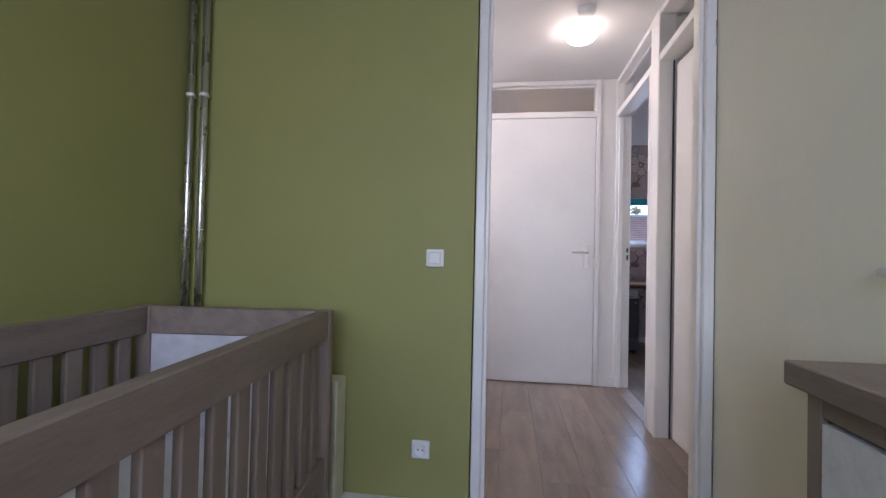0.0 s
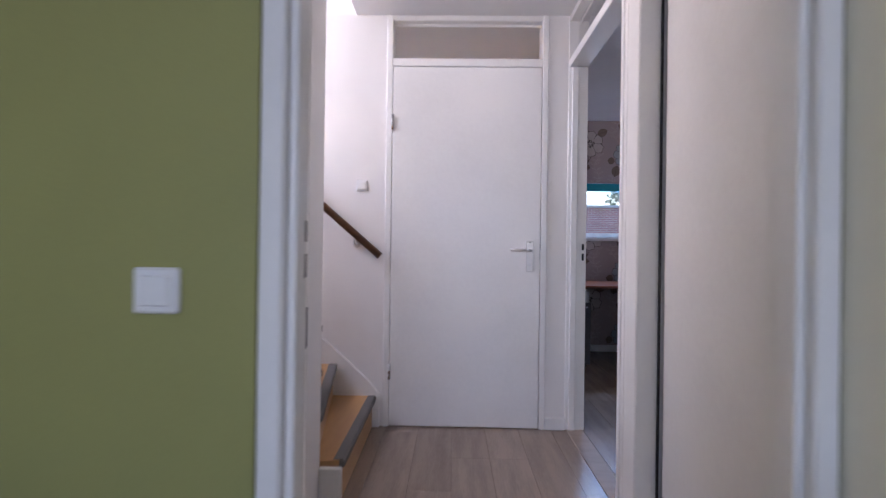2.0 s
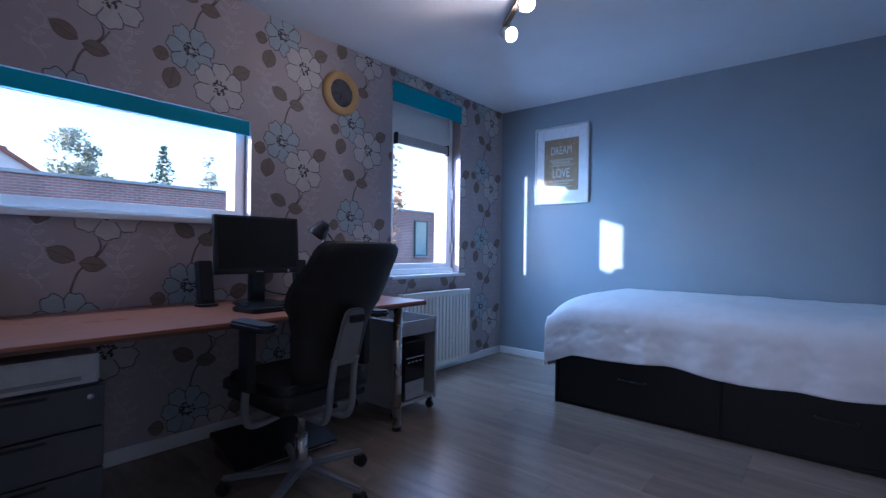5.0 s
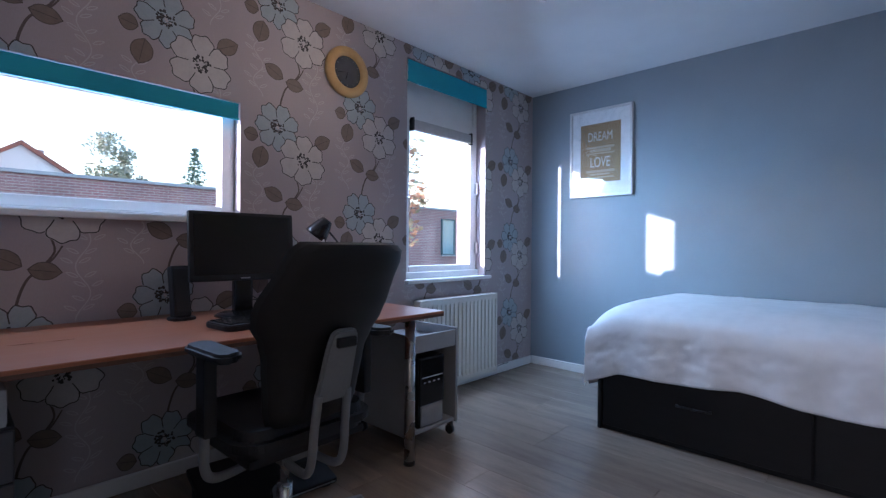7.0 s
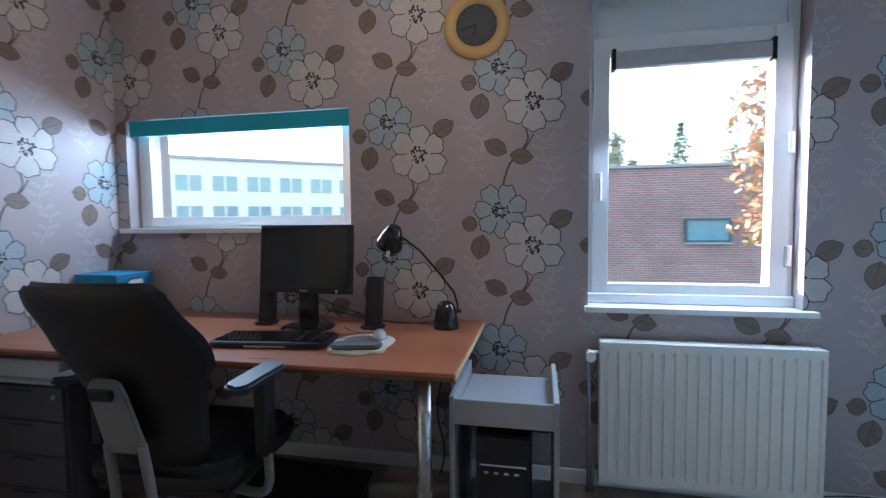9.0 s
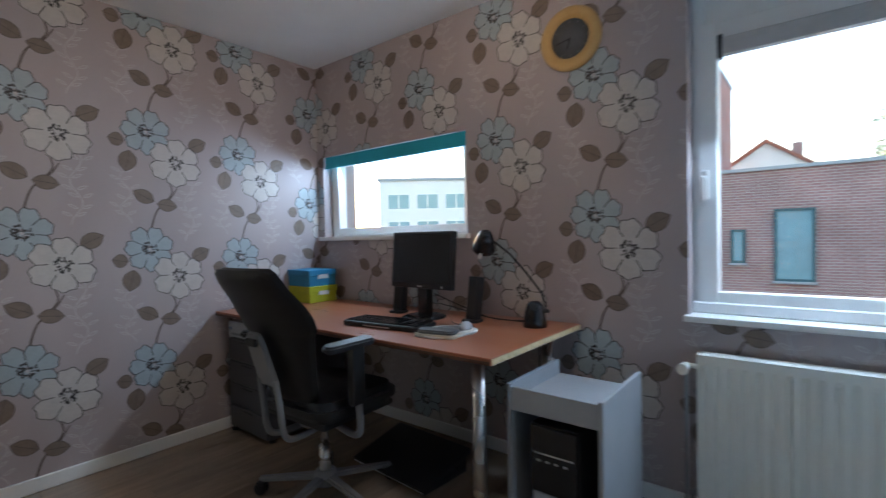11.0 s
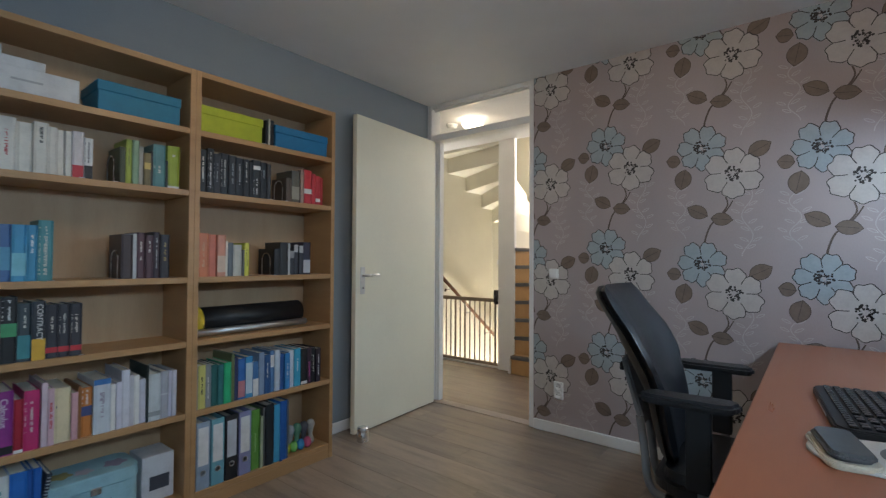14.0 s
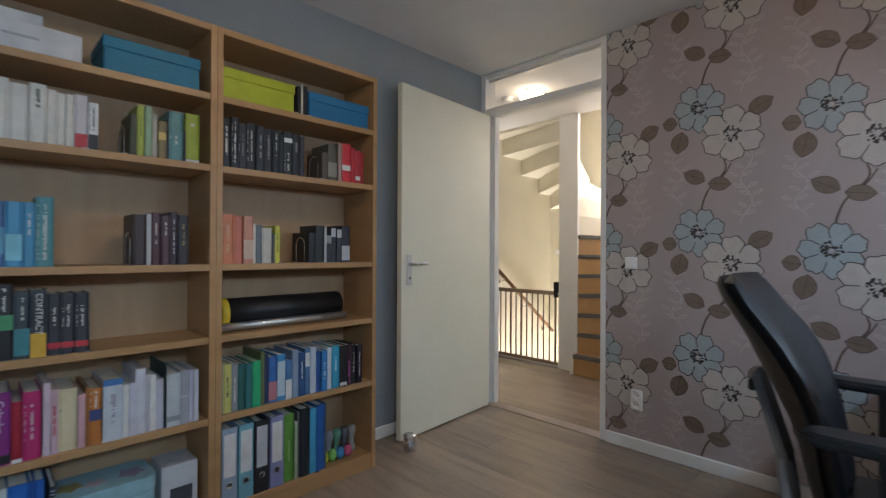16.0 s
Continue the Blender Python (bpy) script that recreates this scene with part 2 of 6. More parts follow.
TILE = mat("red_roof_tiles", (0.30, 0.12, 0.08), 0.85, vary=0.15, scale=4, fine=30, bump=0.3)
BARK = mat("grey_brown_bark", (0.10, 0.075, 0.055), 0.9, vary=0.2, scale=14, fine=90, bump=0.5)
LAMPGLOW = mat("lit_opal_glass", (1.0, 0.86, 0.62), 0.3, vary=0.0, bump=0.0, emit=1.3)
BULBGLOW = mat("lit_bulb", (1.0, 0.84, 0.6), 0.3, vary=0.0, bump=0.0, emit=9.0)


# ---- building helpers ----
def part(name, bm, material, parent=None, label="", smooth=False):
    """Links a bmesh as one mesh object under a thing or part."""
    me = bpy.data.meshes.new(name)
    bmesh.ops.recalc_face_normals(bm, faces=bm.faces)
    bm.to_mesh(me)
    bm.free()
    for mt in material if isinstance(material, (list, tuple)) else [material]:
        me.materials.append(mt)
    if smooth:
        me.polygons.foreach_set("use_smooth", [True] * len(me.polygons))
        me.set_sharp_from_angle(angle=radians(40))
    ob = new(name, me)
    if parent:
        ob.parent = parent
    if label:
        ob["label"] = label
    return ob


def box(bm, x0, y0, z0, x1, y1, z1, bevel=0.0, slot=0):
    """Adds a box, with its edges rounded."""
    tmp = bmesh.new()
    bmesh.ops.create_cube(tmp, size=1)
    for v in tmp.verts:
        v.co = Vector(((x0 + x1) / 2 + v.co.x * (x1 - x0), (y0 + y1) / 2 + v.co.y * (y1 - y0), (z0 + z1) / 2 + v.co.z * (z1 - z0)))
    if bevel:
        bmesh.ops.bevel(tmp, geom=tmp.edges[:], offset=bevel, segments=2 if bevel > 0.004 else 1, affect="EDGES", profile=0.7)
    join(bm, tmp, slot)


def join(bm, tmp, slot=0, m=None):
    if m is not None:
        bmesh.ops.transform(tmp, matrix=m, verts=tmp.verts)
    made = {v: bm.verts.new(v.co) for v in tmp.verts}
    for f in tmp.faces:
        nf = bm.faces.new([made[v] for v in f.verts])
        nf.material_index = slot
        nf.smooth = f.smooth
    tmp.free()


def rod(bm, a, b, r0, r1=None, seg=12, slot=0):
    """A round bar from a to b."""
    a, b = Vector(a), Vector(b)
    tmp = bmesh.new()
    bmesh.ops.create_cone(tmp, cap_ends=True, segments=seg, radius1=r0, radius2=r0 if r1 is None else r1, depth=(b - a).length)
    for f in tmp.faces:
        f.smooth = len(f.verts) == 4
    m = Matrix.Translation((a + b) / 2) @ (b - a).to_track_quat("Z", "Y").to_matrix().to_4x4()
    join(bm, tmp, slot, m)


def tube(bm, points, r, seg=10, slot=0):
    """A bent round bar along points, with round joints."""
    for a, b in zip(points, points[1:]):
        rod(bm, a, b, r, seg=seg, slot=slot)
    for p in points[1:-1]:
        tmp = bmesh.new()
        bmesh.ops.create_uvsphere(tmp, u_segments=seg, v_segments=6, radius=r * 1.01)
        for f in tmp.faces:
            f.smooth = True
        join(bm, tmp, slot, Matrix.Translation(p))


def sweep(bm, points, r, seg=12):
    """A smooth round bar along close-set points, closed at both ends."""
    rings, side = [], None
    for i, p in enumerate(points):
        way = (Vector(points[min(i + 1, len(points) - 1)]) - Vector(points[max(i - 1, 0)])).normalized()
        side = way.orthogonal() if side is None else side - way * side.dot(way)
        side.normalize()
        up = way.cross(side)
        rings.append([bm.verts.new(Vector(p) + (side * math.cos(a) + up * math.sin(a)) * r) for a in (2 * math.pi * k / seg for k in range(seg))])
    for a, b in zip(rings, rings[1:]):
        for k in range(seg):
            bm.faces.new((a[k], a[(k + 1) % seg], b[(k + 1) % seg], b[k])).smooth = True
    bm.faces.new(rings[0][::-1])
    bm.faces.new(rings[-1])


def lathe(bm, profile, seg=24, slot=0, m=None):
    """A turned shape about z from (radius, height) pairs."""
    tmp = bmesh.new()
    rings = []
    for r, z in profile:
        rings.append([tmp.verts.new((r * math.cos(2 * math.pi * i / seg), r * math.sin(2 * math.pi * i / seg), z)) for i in range(seg)])
    for p, q in zip(rings, rings[1:]):
        for i in range(seg):
            f = tmp.faces.new((p[i], p[(i + 1) % seg], q[(i + 1) % seg], q[i]))
            f.smooth = True
    if profile[0][0] > 1e-4:
        tmp.faces.new(rings[0][::-1])
    if profile[-1][0] > 1e-4:
        tmp.faces.new(rings[-1])
    bmesh.ops.remove_doubles(tmp, verts=tmp.verts, dist=1e-5)
    join(bm, tmp, slot, m)


def prism(bm, outline, depth, slot=0, m=None, bevel=0.0):
    """A flat outline (x, y) given depth along z."""
    tmp = bmesh.new()
    f = tmp.faces.new([tmp.verts.new((x, y, 0)) for x, y in outline])
    r = bmesh.ops.extrude_face_region(tmp, geom=[f])
    bmesh.ops.translate(tmp, vec=(0, 0, depth), verts=[g for g in r["geom"] if isinstance(g, bmesh.types.BMVert)])
    if bevel:
        bmesh.ops.bevel(tmp, geom=tmp.edges[:], offset=bevel, segments=2, affect="EDGES")
    join(bm, tmp, slot, m)


def rounded(w, h, r, seg=5):
    """The outline of a rounded rectangle about the origin."""
    out = []
    for cx, cy, a in ((w / 2 - r, h / 2 - r, 0), (-w / 2 + r, h / 2 - r, 90), (-w / 2 + r, -h / 2 + r, 180), (w / 2 - r, -h / 2 + r, 270)):
        for i in range(seg + 1):
            t = radians(a + 90 * i / seg)
            out.append((cx + r * math.cos(t), cy + r * math.sin(t)))
    return out


def colour(rgb, rough=0.55, name="print"):
    key = (name, tuple(round(c, 3) for c in rgb), rough)
    if key not in MATS:
        MATS[key] = mat(name, rgb, rough, vary=0.07, scale=22, fine=160, bump=0.05)
    return MATS[key]


def boxes(name, material, parent, *sizes, bevel=0.003, label=""):
    bm = bmesh.new()
    for s in sizes:
        box(bm, *s, bevel=bevel)
    return part(name, bm, material, parent, label)


def thing(name, place, label, category, group="", turn=0.0):
    ob = new(name)
    ob.empty_display_size = 0.1
    ob.matrix_basis = pose(*place, 0, 0, turn)
    return tagged(ob, label, category, group)


def structure(name, material, *sizes, bevel=0.0, label="", category=""):
    ob = boxes(name, material, None, *sizes, bevel=bevel)
    return tagged(ob, label, category, "", "structure")


def wall_with_holes(name, material, axis, at, thick, a0, a1, z0, z1, holes, label):
    """A wall along x ('x', at = y) or along y ('y', at = x), from at to at + thick; holes are (from, to, bottom, top), in order."""
    parts, start = [], a0
    for h0, h1, b, t in holes:
        parts += [(start, h0, z0, z1), (h0, h1, z0, b), (h0, h1, t, z1)]
        start = h1
    parts.append((start, a1, z0, z1))
    out = []
    for p, q, lo, hi in parts:
        if q - p > 1e-4 and hi - lo > 1e-4:
            out.append((p, at, lo, q, at + thick, hi) if axis == "x" else (at, p, lo, at + thick, q, hi))
    return structure(name, material, *out, label=label, category="wall")

# ---- setting ----
H = 2.42
wall_with_holes("wall_office_north", PAPER, "x", 0.0, 0.30, -0.1, 4.115, -0.2, 2.7, [(0.07, 1.355, 1.18, 1.765), (2.475, 3.325, 0.82, 2.33)], "mauve wallpapered window wall with large flowers")
structure("wall_outer_north", WHITEWALL, (-2.7, 0.0, -0.2, -0.1, 0.3, 2.7), label="plain outer wall of the closed room", category="wall")
structure("wall_office_west", PAPER, (-0.1, -2.17, 0.0, 0.0, 0.0, H), label="mauve wallpapered wall with large flowers", category="wall")
structure("wall_office_south", BLUEWALL, (0.0, -3.24, 0.0, 4.115, -3.14, H), label="plain blue-grey painted wall behind the bookcases", category="wall")
structure("wall_office_east", BLUEWALL, (4.015, -3.14, 0.0, 4.115, 0.0, H), label="plain blue-grey painted wall beside the bed", category="wall")
structure("ceiling_office", CEIL, (-0.1, -3.24, H, 4.115, 0.0, H + 0.1), label="white plastered office ceiling", category="ceiling")
structure("ceiling_hall", CEIL, (-1.36, -4.215, H, -0.1, -2.2, H + 0.1), (-0.1, -4.215, H, 1.05, -3.24, H + 0.1), label="white plastered hall ceiling", category="ceiling")
structure("ceiling_nursery", CEIL, (-2.345, -8.3, H, 0.25, -4.215, H + 0.1), label="white plastered nursery ceiling", category="ceiling")
structure("ceiling_closed_room", CEIL, (-2.7, -2.2, H, -0.1, 0.0, H + 0.1), label="plain ceiling of the closed room", category="ceiling")
wall_with_holes("wall_hall_north", WHITEWALL, "x", -2.2, 0.1, -2.7, -0.1, -2.8, H, [(-1.178, -0.228, 0.0, H)], "white plastered end wall of the hall")
structure("wall_stair_north_upper", WHITEWALL, (-2.7, -2.2, H + 0.1, -1.30, -2.1, 4.8), label="white plastered wall above the stairs", category="wall")
wall_with_holes("wall_stair_west", CREAM, "y", -2.7, 0.1, -4.265, -2.2, -2.8, 4.8, [(-3.40, -2.32, 1.55, 3.05)], "cream plastered stairwell wall with a window")
structure("wall_stair_south", CREAM, (-2.6, -4.215, -2.8, -1.30, -4.165, 4.8), (-1.30, -4.215, 0.0, -1.065, -4.165, H), (-0.225, -4.215, 0.0, 1.05, -4.165, H), label="cream plastered stairwell wall", category="wall")
structure("wall_stair_east_upper", WHITEWALL, (-1.36, -4.165, H + 0.1, -1.30, -2.2, 4.8), label="white wall of the upper stairwell", category="wall")
structure("ceiling_stairs", CEIL, (-2.7, -4.265, 4.8, -1.30, -2.1, 4.9), label="white ceiling high above the stairs", category="ceiling")
structure("floor_stairs", JOINT, (-2.7, -4.265, -2.9, -1.42, -2.1, -2.8), label="dark floor at the foot of the stairs", category="floor")
structure("wall_stair_east_lower", CREAM, (-1.40, -4.165, -2.8, -1.36, -3.05, -0.2), label="cream wall under the landing edge", category="wall")
structure("wall_nursery_north", GREEN, (-2.345, -4.265, 0.0, -1.065, -4.215, H), (-0.225, -4.265, 0.0, 0.25, -4.215, H), label="olive green painted nursery wall", category="wall")
structure("wall_nursery_west", GREEN, (-2.345, -8.2, 0.0, -2.245, -4.265, H), label="olive green painted nursery wall behind the cot", category="wall")
structure("wall_nursery_east", CREAM, (0.15, -8.2, 0.0, 0.25, -4.265, H), label="cream painted nursery wall behind the dresser", category="wall")
wall_with_holes("wall_nursery_south", CREAM, "x", -8.3, 0.1, -2.345, 0.25, 0.0, H, [(-1.9, -0.1, 0.9, 2.1)], "cream painted nursery window wall")
structure("wall_cupboard", WHITEWALL, (0.95, -4.165, 0.0, 1.05, -3.24, H), label="white back wall of the walk-in cupboard", category="wall")
structure("floor", JOINT, (-1.35, -4.215, -0.2, 4.115, 0.0, -0.012), (-2.345, -8.3, -0.2, 0.25, -4.215, -0.012), (-2.6, -2.2, -0.2, -0.1, 0.0, -0.012), label="laminate floor of oak planks", category="floor")


def skirting(name, *sizes):
    return structure(name, GLOSSWHITE, *sizes, bevel=0.004, label="white painted wooden skirting board", category="skirting")


skirting("baseboard_west", (0.0, -2.165, 0.0, 0.014, -0.014, 0.07))
skirting("baseboard_north", (0.0, -0.014, 0.0, 4.015, 0.0, 0.07))
skirting("baseboard_east", (4.001, -3.14, 0.0, 4.015, -0.014, 0.07))
skirting("baseboard_south", (0.02, -3.14, 0.0, 4.001, -3.126, 0.07))
skirting("baseboard_hall", (-0.228, -2.214, 0.0, -0.113, -2.2, 0.07))
skirting("baseboard_nursery", (-2.245, -4.334, 0.0, -1.07, -4.265, 0.07))
tagged(boxes("trim", GLOSSWHITE, None, (-0.114, -3.248, 0.0, 0.004, -3.138, H), bevel=0.004), "wide white painted post between two door frames", "post", "", "structure")


def handle(parent, x, side, z=1.045, way=-1):
    """A lever on a long plate on one face of a leaf; side -1 or 1 along y."""
    y = 0.0 if side < 0 else 0.04
    pl = boxes("handle_plate", PLATE, parent, (x - 0.021, y if side > 0 else y - 0.008, z - 0.125, x + 0.021, y + 0.008 if side > 0 else y, z + 0.055), bevel=0.003, label="pale metal door plate")
    bm = bmesh.new()
    s = side
    tube(bm, [(x, y, z), (x, y + s * 0.045, z), (x + way * 0.03, y + s * 0.05, z), (x + way * 0.115, y + s * 0.046, z + 0.002)], 0.009)
    part("lever", bm, PLATE, pl, "pale metal lever")
    bm = bmesh.new()
    rod(bm, (x, y + s * 0.006, z - 0.085), (x, y + s * 0.010, z - 0.085), 0.008)
    rod(bm, (x, y + s * 0.006, z + 0.045), (x, y + s * 0.010, z + 0.045), 0.005)
    rod(bm, (x, y + s * 0.006, z - 0.112), (x, y + s * 0.010, z - 0.112), 0.005)
    part("screw", bm, STEEL, pl)


THRESHOLD = mat("oak_threshold", (0.27, 0.21, 0.165), 0.45, vary=0.12, scale=6, fine=60, bump=0.04, stretch=(1, 6, 1))
PLATE = mat("brushed_pale_metal", (0.66, 0.65, 0.63), 0.35, metal=0.7, vary=0.03, scale=8, fine=120, bump=0.03)


def door(name, at, turn, leaf_width, swing, hinge, label, material, frame_depth=0.13, inset=0.0, knuckle=-1, handles=True, top=2.112, extra=0.0, grip=1.045, back=0.0):
    """A door in its frame with a glazed light above. Local x runs along the opening, y through the wall.
    hinge 0: at x = 0 side, 1: at the far side; swing in degrees."""
    d = new(name)
    d.matrix_basis = pose(*at, 0, 0, turn)
    tagged(d, label, "door", "", "structure")
    w = leaf_width + 0.006
    p, dp = 0.036, frame_depth
    boxes("frame_post", GLOSSWHITE, d, (-p, 0, 0, 0, dp, H - 0.001), bevel=0.004)
    boxes("frame_post", GLOSSWHITE, d, (w, 0, 0, w + p, dp, H - 0.001), bevel=0.004)
    boxes("frame_rail", GLOSSWHITE, d, (0, 0.004, 2.118, w, dp - 0.004, 2.165), bevel=0.004)
    boxes("frame_head", GLOSSWHITE, d, (0, 0.004, 2.385, w, dp - 0.004, H - 0.002), bevel=0.004)
    if handles:
        boxes("door_stop", GLOSSWHITE, d, (0, 0.058, 0, 0.014, dp - 0.02, 2.118), (w - 0.014, 0.058, 0, w, dp - 0.02, 2.118), bevel=0.003)
    boxes("transom_pane", GLASS, d, (0.002, dp / 2 - 0.003, 2.166, w - 0.002, dp / 2 + 0.003, 2.384), bevel=0)
    boxes("glazing_bead", GLOSSWHITE, d, (0, dp / 2 - 0.02, 2.165, w, dp / 2 - 0.004, 2.18), (0, dp / 2 - 0.02, 2.37, w, dp / 2 - 0.004, 2.385), bevel=0.003)
    boxes("threshold", THRESHOLD, d, (0, 0.01, -0.002, w, dp - 0.01, 0.004), bevel=0.001)
    bm = bmesh.new()
    s = 1 if hinge == 0 else -1
    leaf_width += extra
    a, b = sorted((0, s * leaf_width))
    box(bm, a, 0, 0.008, b, 0.04, top, bevel=0.003)
    leaf = part("leaf", bm, material, d)
    leaf.matrix_basis = pose(0.003 - back if hinge == 0 else w - 0.003, inset, 0, 0, 0, swing)
    for side in (-1, 1) if handles else ():
        handle(leaf, s * (leaf_width - 0.06), side, grip, way=-s)
    for z in (0.28, 1.74):
        bm = bmesh.new()
        rod(bm, (s * 0.0, -0.006 if knuckle < 0 else 0.046, z), (0, -0.006 if knuckle < 0 else 0.046, z + 0.09), 0.008)
        part("hinge", bm, STEEL, leaf, "steel hinge knuckle")
    if not handles:
        # added black strip: the dark of the gap beside the leaf, put into its colour
        boxes("door_seal", BLACKPLASTIC, d, (w - 0.016, 0.0915, 0.004, w, 0.097, 2.116), bevel=0.002, label="black strip standing in for the shade in the door gap")
        return d
    bm = bmesh.new()
    far = w if hinge == 0 else 0
    box(bm, far - 0.0025, 0.014, 0.99, far, 0.026, 1.03)
    box(bm, far - 0.0025, 0.014, 1.05, far, 0.026, 1.085)
    part("strike_plate", bm, BLACKPLASTIC, d, "dark steel strike plate")
    return d


# local x of the office door runs north, so its y points to the hall
office_door = door("door_1", (0.002, -3.10, 0), 90, 0.89, -86.0, 0, "white flush door standing wide open into the office", CREAMDOOR, frame_depth=0.115, inset=-0.002)
boxes("door_lining", GLOSSWHITE, office_door, (0.015, 0.062, 0, 0.044, 0.1135, 2.117), bevel=0.003)
door("door_2", (-1.141, -2.212, 0), 0, 0.87, 0.0, 0, "closed white flush door at the end of the hall", DOORWHITE)
door("door_3", (0.06, -4.14, 0), 90, 0.885, 2.2, 0, "white flush cupboard door standing slightly ajar", DOORWHITE, frame_depth=0.172, inset=0.01, handles=False, top=2.09, extra=-0.014)
door("door_4", (-0.262, -4.157, 0), 180, 0.755, 95.0, 0, "cream flush nursery door standing wide open", CREAMDOOR, frame_depth=0.12, inset=0.112, extra=0.13, grip=0.965, back=0.042)


def window(name, x0, x1, z0, z1, y, frames, label, sash_left=0.0):
    """A window set in the north wall: fixed frame, sash, pane, inner and outer sill."""
    w = new(name)
    tagged(w, label, "window", "", "structure")
    f = 0.045
    boxes("window_frame", PVC, w, (x0, y, z0, x0 + f, y + 0.09, z1), bevel=0.004)
    boxes("window_frame", PVC, w, (x1 - f, y, z0, x1, y + 0.09, z1), bevel=0.004)
    boxes("window_frame", PVC, w, (x0 + f, y, z0, x1 - f, y + 0.09, z0 + f), bevel=0.004)
    boxes("window_frame", PVC, w, (x0 + f, y, z1 - f, x1 - f, y + 0.09, z1), bevel=0.004)
    for sx0, sx1, sz0, sz1, g in frames:
        s = new("sash")
        s.parent = w
        boxes("sash_stile", PVC, s, (sx0, y - 0.012, sz0, sx0 + g, y + 0.06, sz1), bevel=0.005)
        boxes("sash_stile", PVC, s, (sx1 - g, y - 0.012, sz0, sx1, y + 0.06, sz1), bevel=0.005)
        boxes("sash_rail", PVC, s, (sx0 + g, y - 0.012, sz0, sx1 - g, y + 0.06, sz0 + g), bevel=0.005)
        boxes("sash_rail", PVC, s, (sx0 + g, y - 0.012, sz1 - g, sx1 - g, y + 0.06, sz1), bevel=0.005)
        pane = boxes("pane", GLASS, s, (sx0 + g, y + 0.02, sz0 + g, sx1 - g, y + 0.026, sz1 - g), bevel=0)
        pane.visible_shadow = False
    return w


wa = window("window_1", 0.07, 1.355, 1.18, 1.765, 0.075, [(0.115, 1.335, 1.20, 1.745, 0.045)], "low wide white framed window above the desk")
boxes("window_sill", GLOSSWHITE, wa, (0.03, -0.035, 1.158, 1.375, 0.075, 1.185), bevel=0.005)
boxes("blind", TEALBLIND, wa, (0.08, 0.012, 1.685, 1.35, 0.016, 1.762), (0.08, 0.008, 1.68, 1.35, 0.02, 1.69), bevel=0.001, label="turquoise fabric blind rolled up")
wb = window("window_2", 2.475, 3.325, 0.82, 2.33, 0.09, [(2.50, 3.30, 0.845, 2.02, 0.07)], "tall white framed casement window with a sill")
boxes("panel", PVC, wb, (2.52, 0.10, 2.0215, 3.28, 0.16, 2.2845), bevel=0.004, label="white panel above the casement")
boxes("vent", colour((0.46, 0.45, 0.44), 0.5, "grey_vent"), wb, (2.592, 0.05, 1.875, 3.208, 0.085, 1.945), bevel=0.006, label="pale grey trickle vent")
boxes("vent_end", BLACKPLASTIC, wb, (2.575, 0.048, 1.865, 2.592, 0.09, 1.958), (3.208, 0.048, 1.865, 3.225, 0.09, 1.958), bevel=0.003, label="black end cap of the vent")
boxes("sill_bar", PVC, wb, (2.476, 0.064, 0.826, 3.324, 0.0885, 0.872), bevel=0.004)
boxes("window_sill", GLOSSWHITE, wb, (2.46, -0.04, 0.80, 3.37, 0.09, 0.825), bevel=0.005)
boxes("blind", TEALBLIND, wb, (2.472, -0.012, 2.175, 3.325, -0.008, 2.315), (2.472, -0.014, 2.168, 3.325, -0.004, 2.18), bevel=0.001, label="turquoise fabric blind rolled up")
bm = bmesh.new()
box(bm, 2.512, 0.058, 1.30, 2.538, 0.078, 1.42, bevel=0.003)
rod(bm, (2.525, 0.07, 1.39), (2.525, 0.03, 1.39), 0.007)
box(bm, 2.518, 0.022, 1.29, 2.532, 0.036, 1.395, bevel=0.004)
part("handle", bm, PLATE, wb, "pale metal window handle")
for z in (1.0, 1.48):
    boxes("hinge", PLATE, wb, (3.285, 0.062, z, 3.31, 0.08, z + 0.09), bevel=0.003)
wc = new("window_3")
tagged(wc, "bright white framed window above the stairs", "window", "", "structure")
boxes("window_frame", PVC, wc, (-2.69, -3.40, 1.55, -2.62, -3.35, 3.05), (-2.69, -2.37, 1.55, -2.62, -2.32, 3.05), (-2.69, -3.35, 1.55, -2.62, -2.37, 1.60), (-2.69, -3.35, 3.0, -2.62, -2.37, 3.05), bevel=0.004)
boxes("pane", GLASS, wc, (-2.66, -3.35, 1.60, -2.654, -2.37, 3.0), bevel=0).visible_shadow = False
boxes("window_sill", GLOSSWHITE, wc, (-2.6, -3.42, 1.53, -2.55, -2.30, 1.55), bevel=0.005)
wd = new("window_4")
tagged(wd, "white framed nursery window behind the walker", "window", "", "structure")
boxes("window_frame", PVC, wd, (-1.9, -8.28, 0.9, -1.85, -8.22, 2.1), (-0.15, -8.28, 0.9, -0.1, -8.22, 2.1), (-1.85, -8.28, 0.9, -0.15, -8.22, 0.95), (-1.85, -8.28, 2.05, -0.15, -8.22, 2.1), bevel=0.004)
boxes("pane", GLASS, wd, (-1.85, -8.253, 0.95, -0.15, -8.247, 2.05), bevel=0).visible_shadow = False


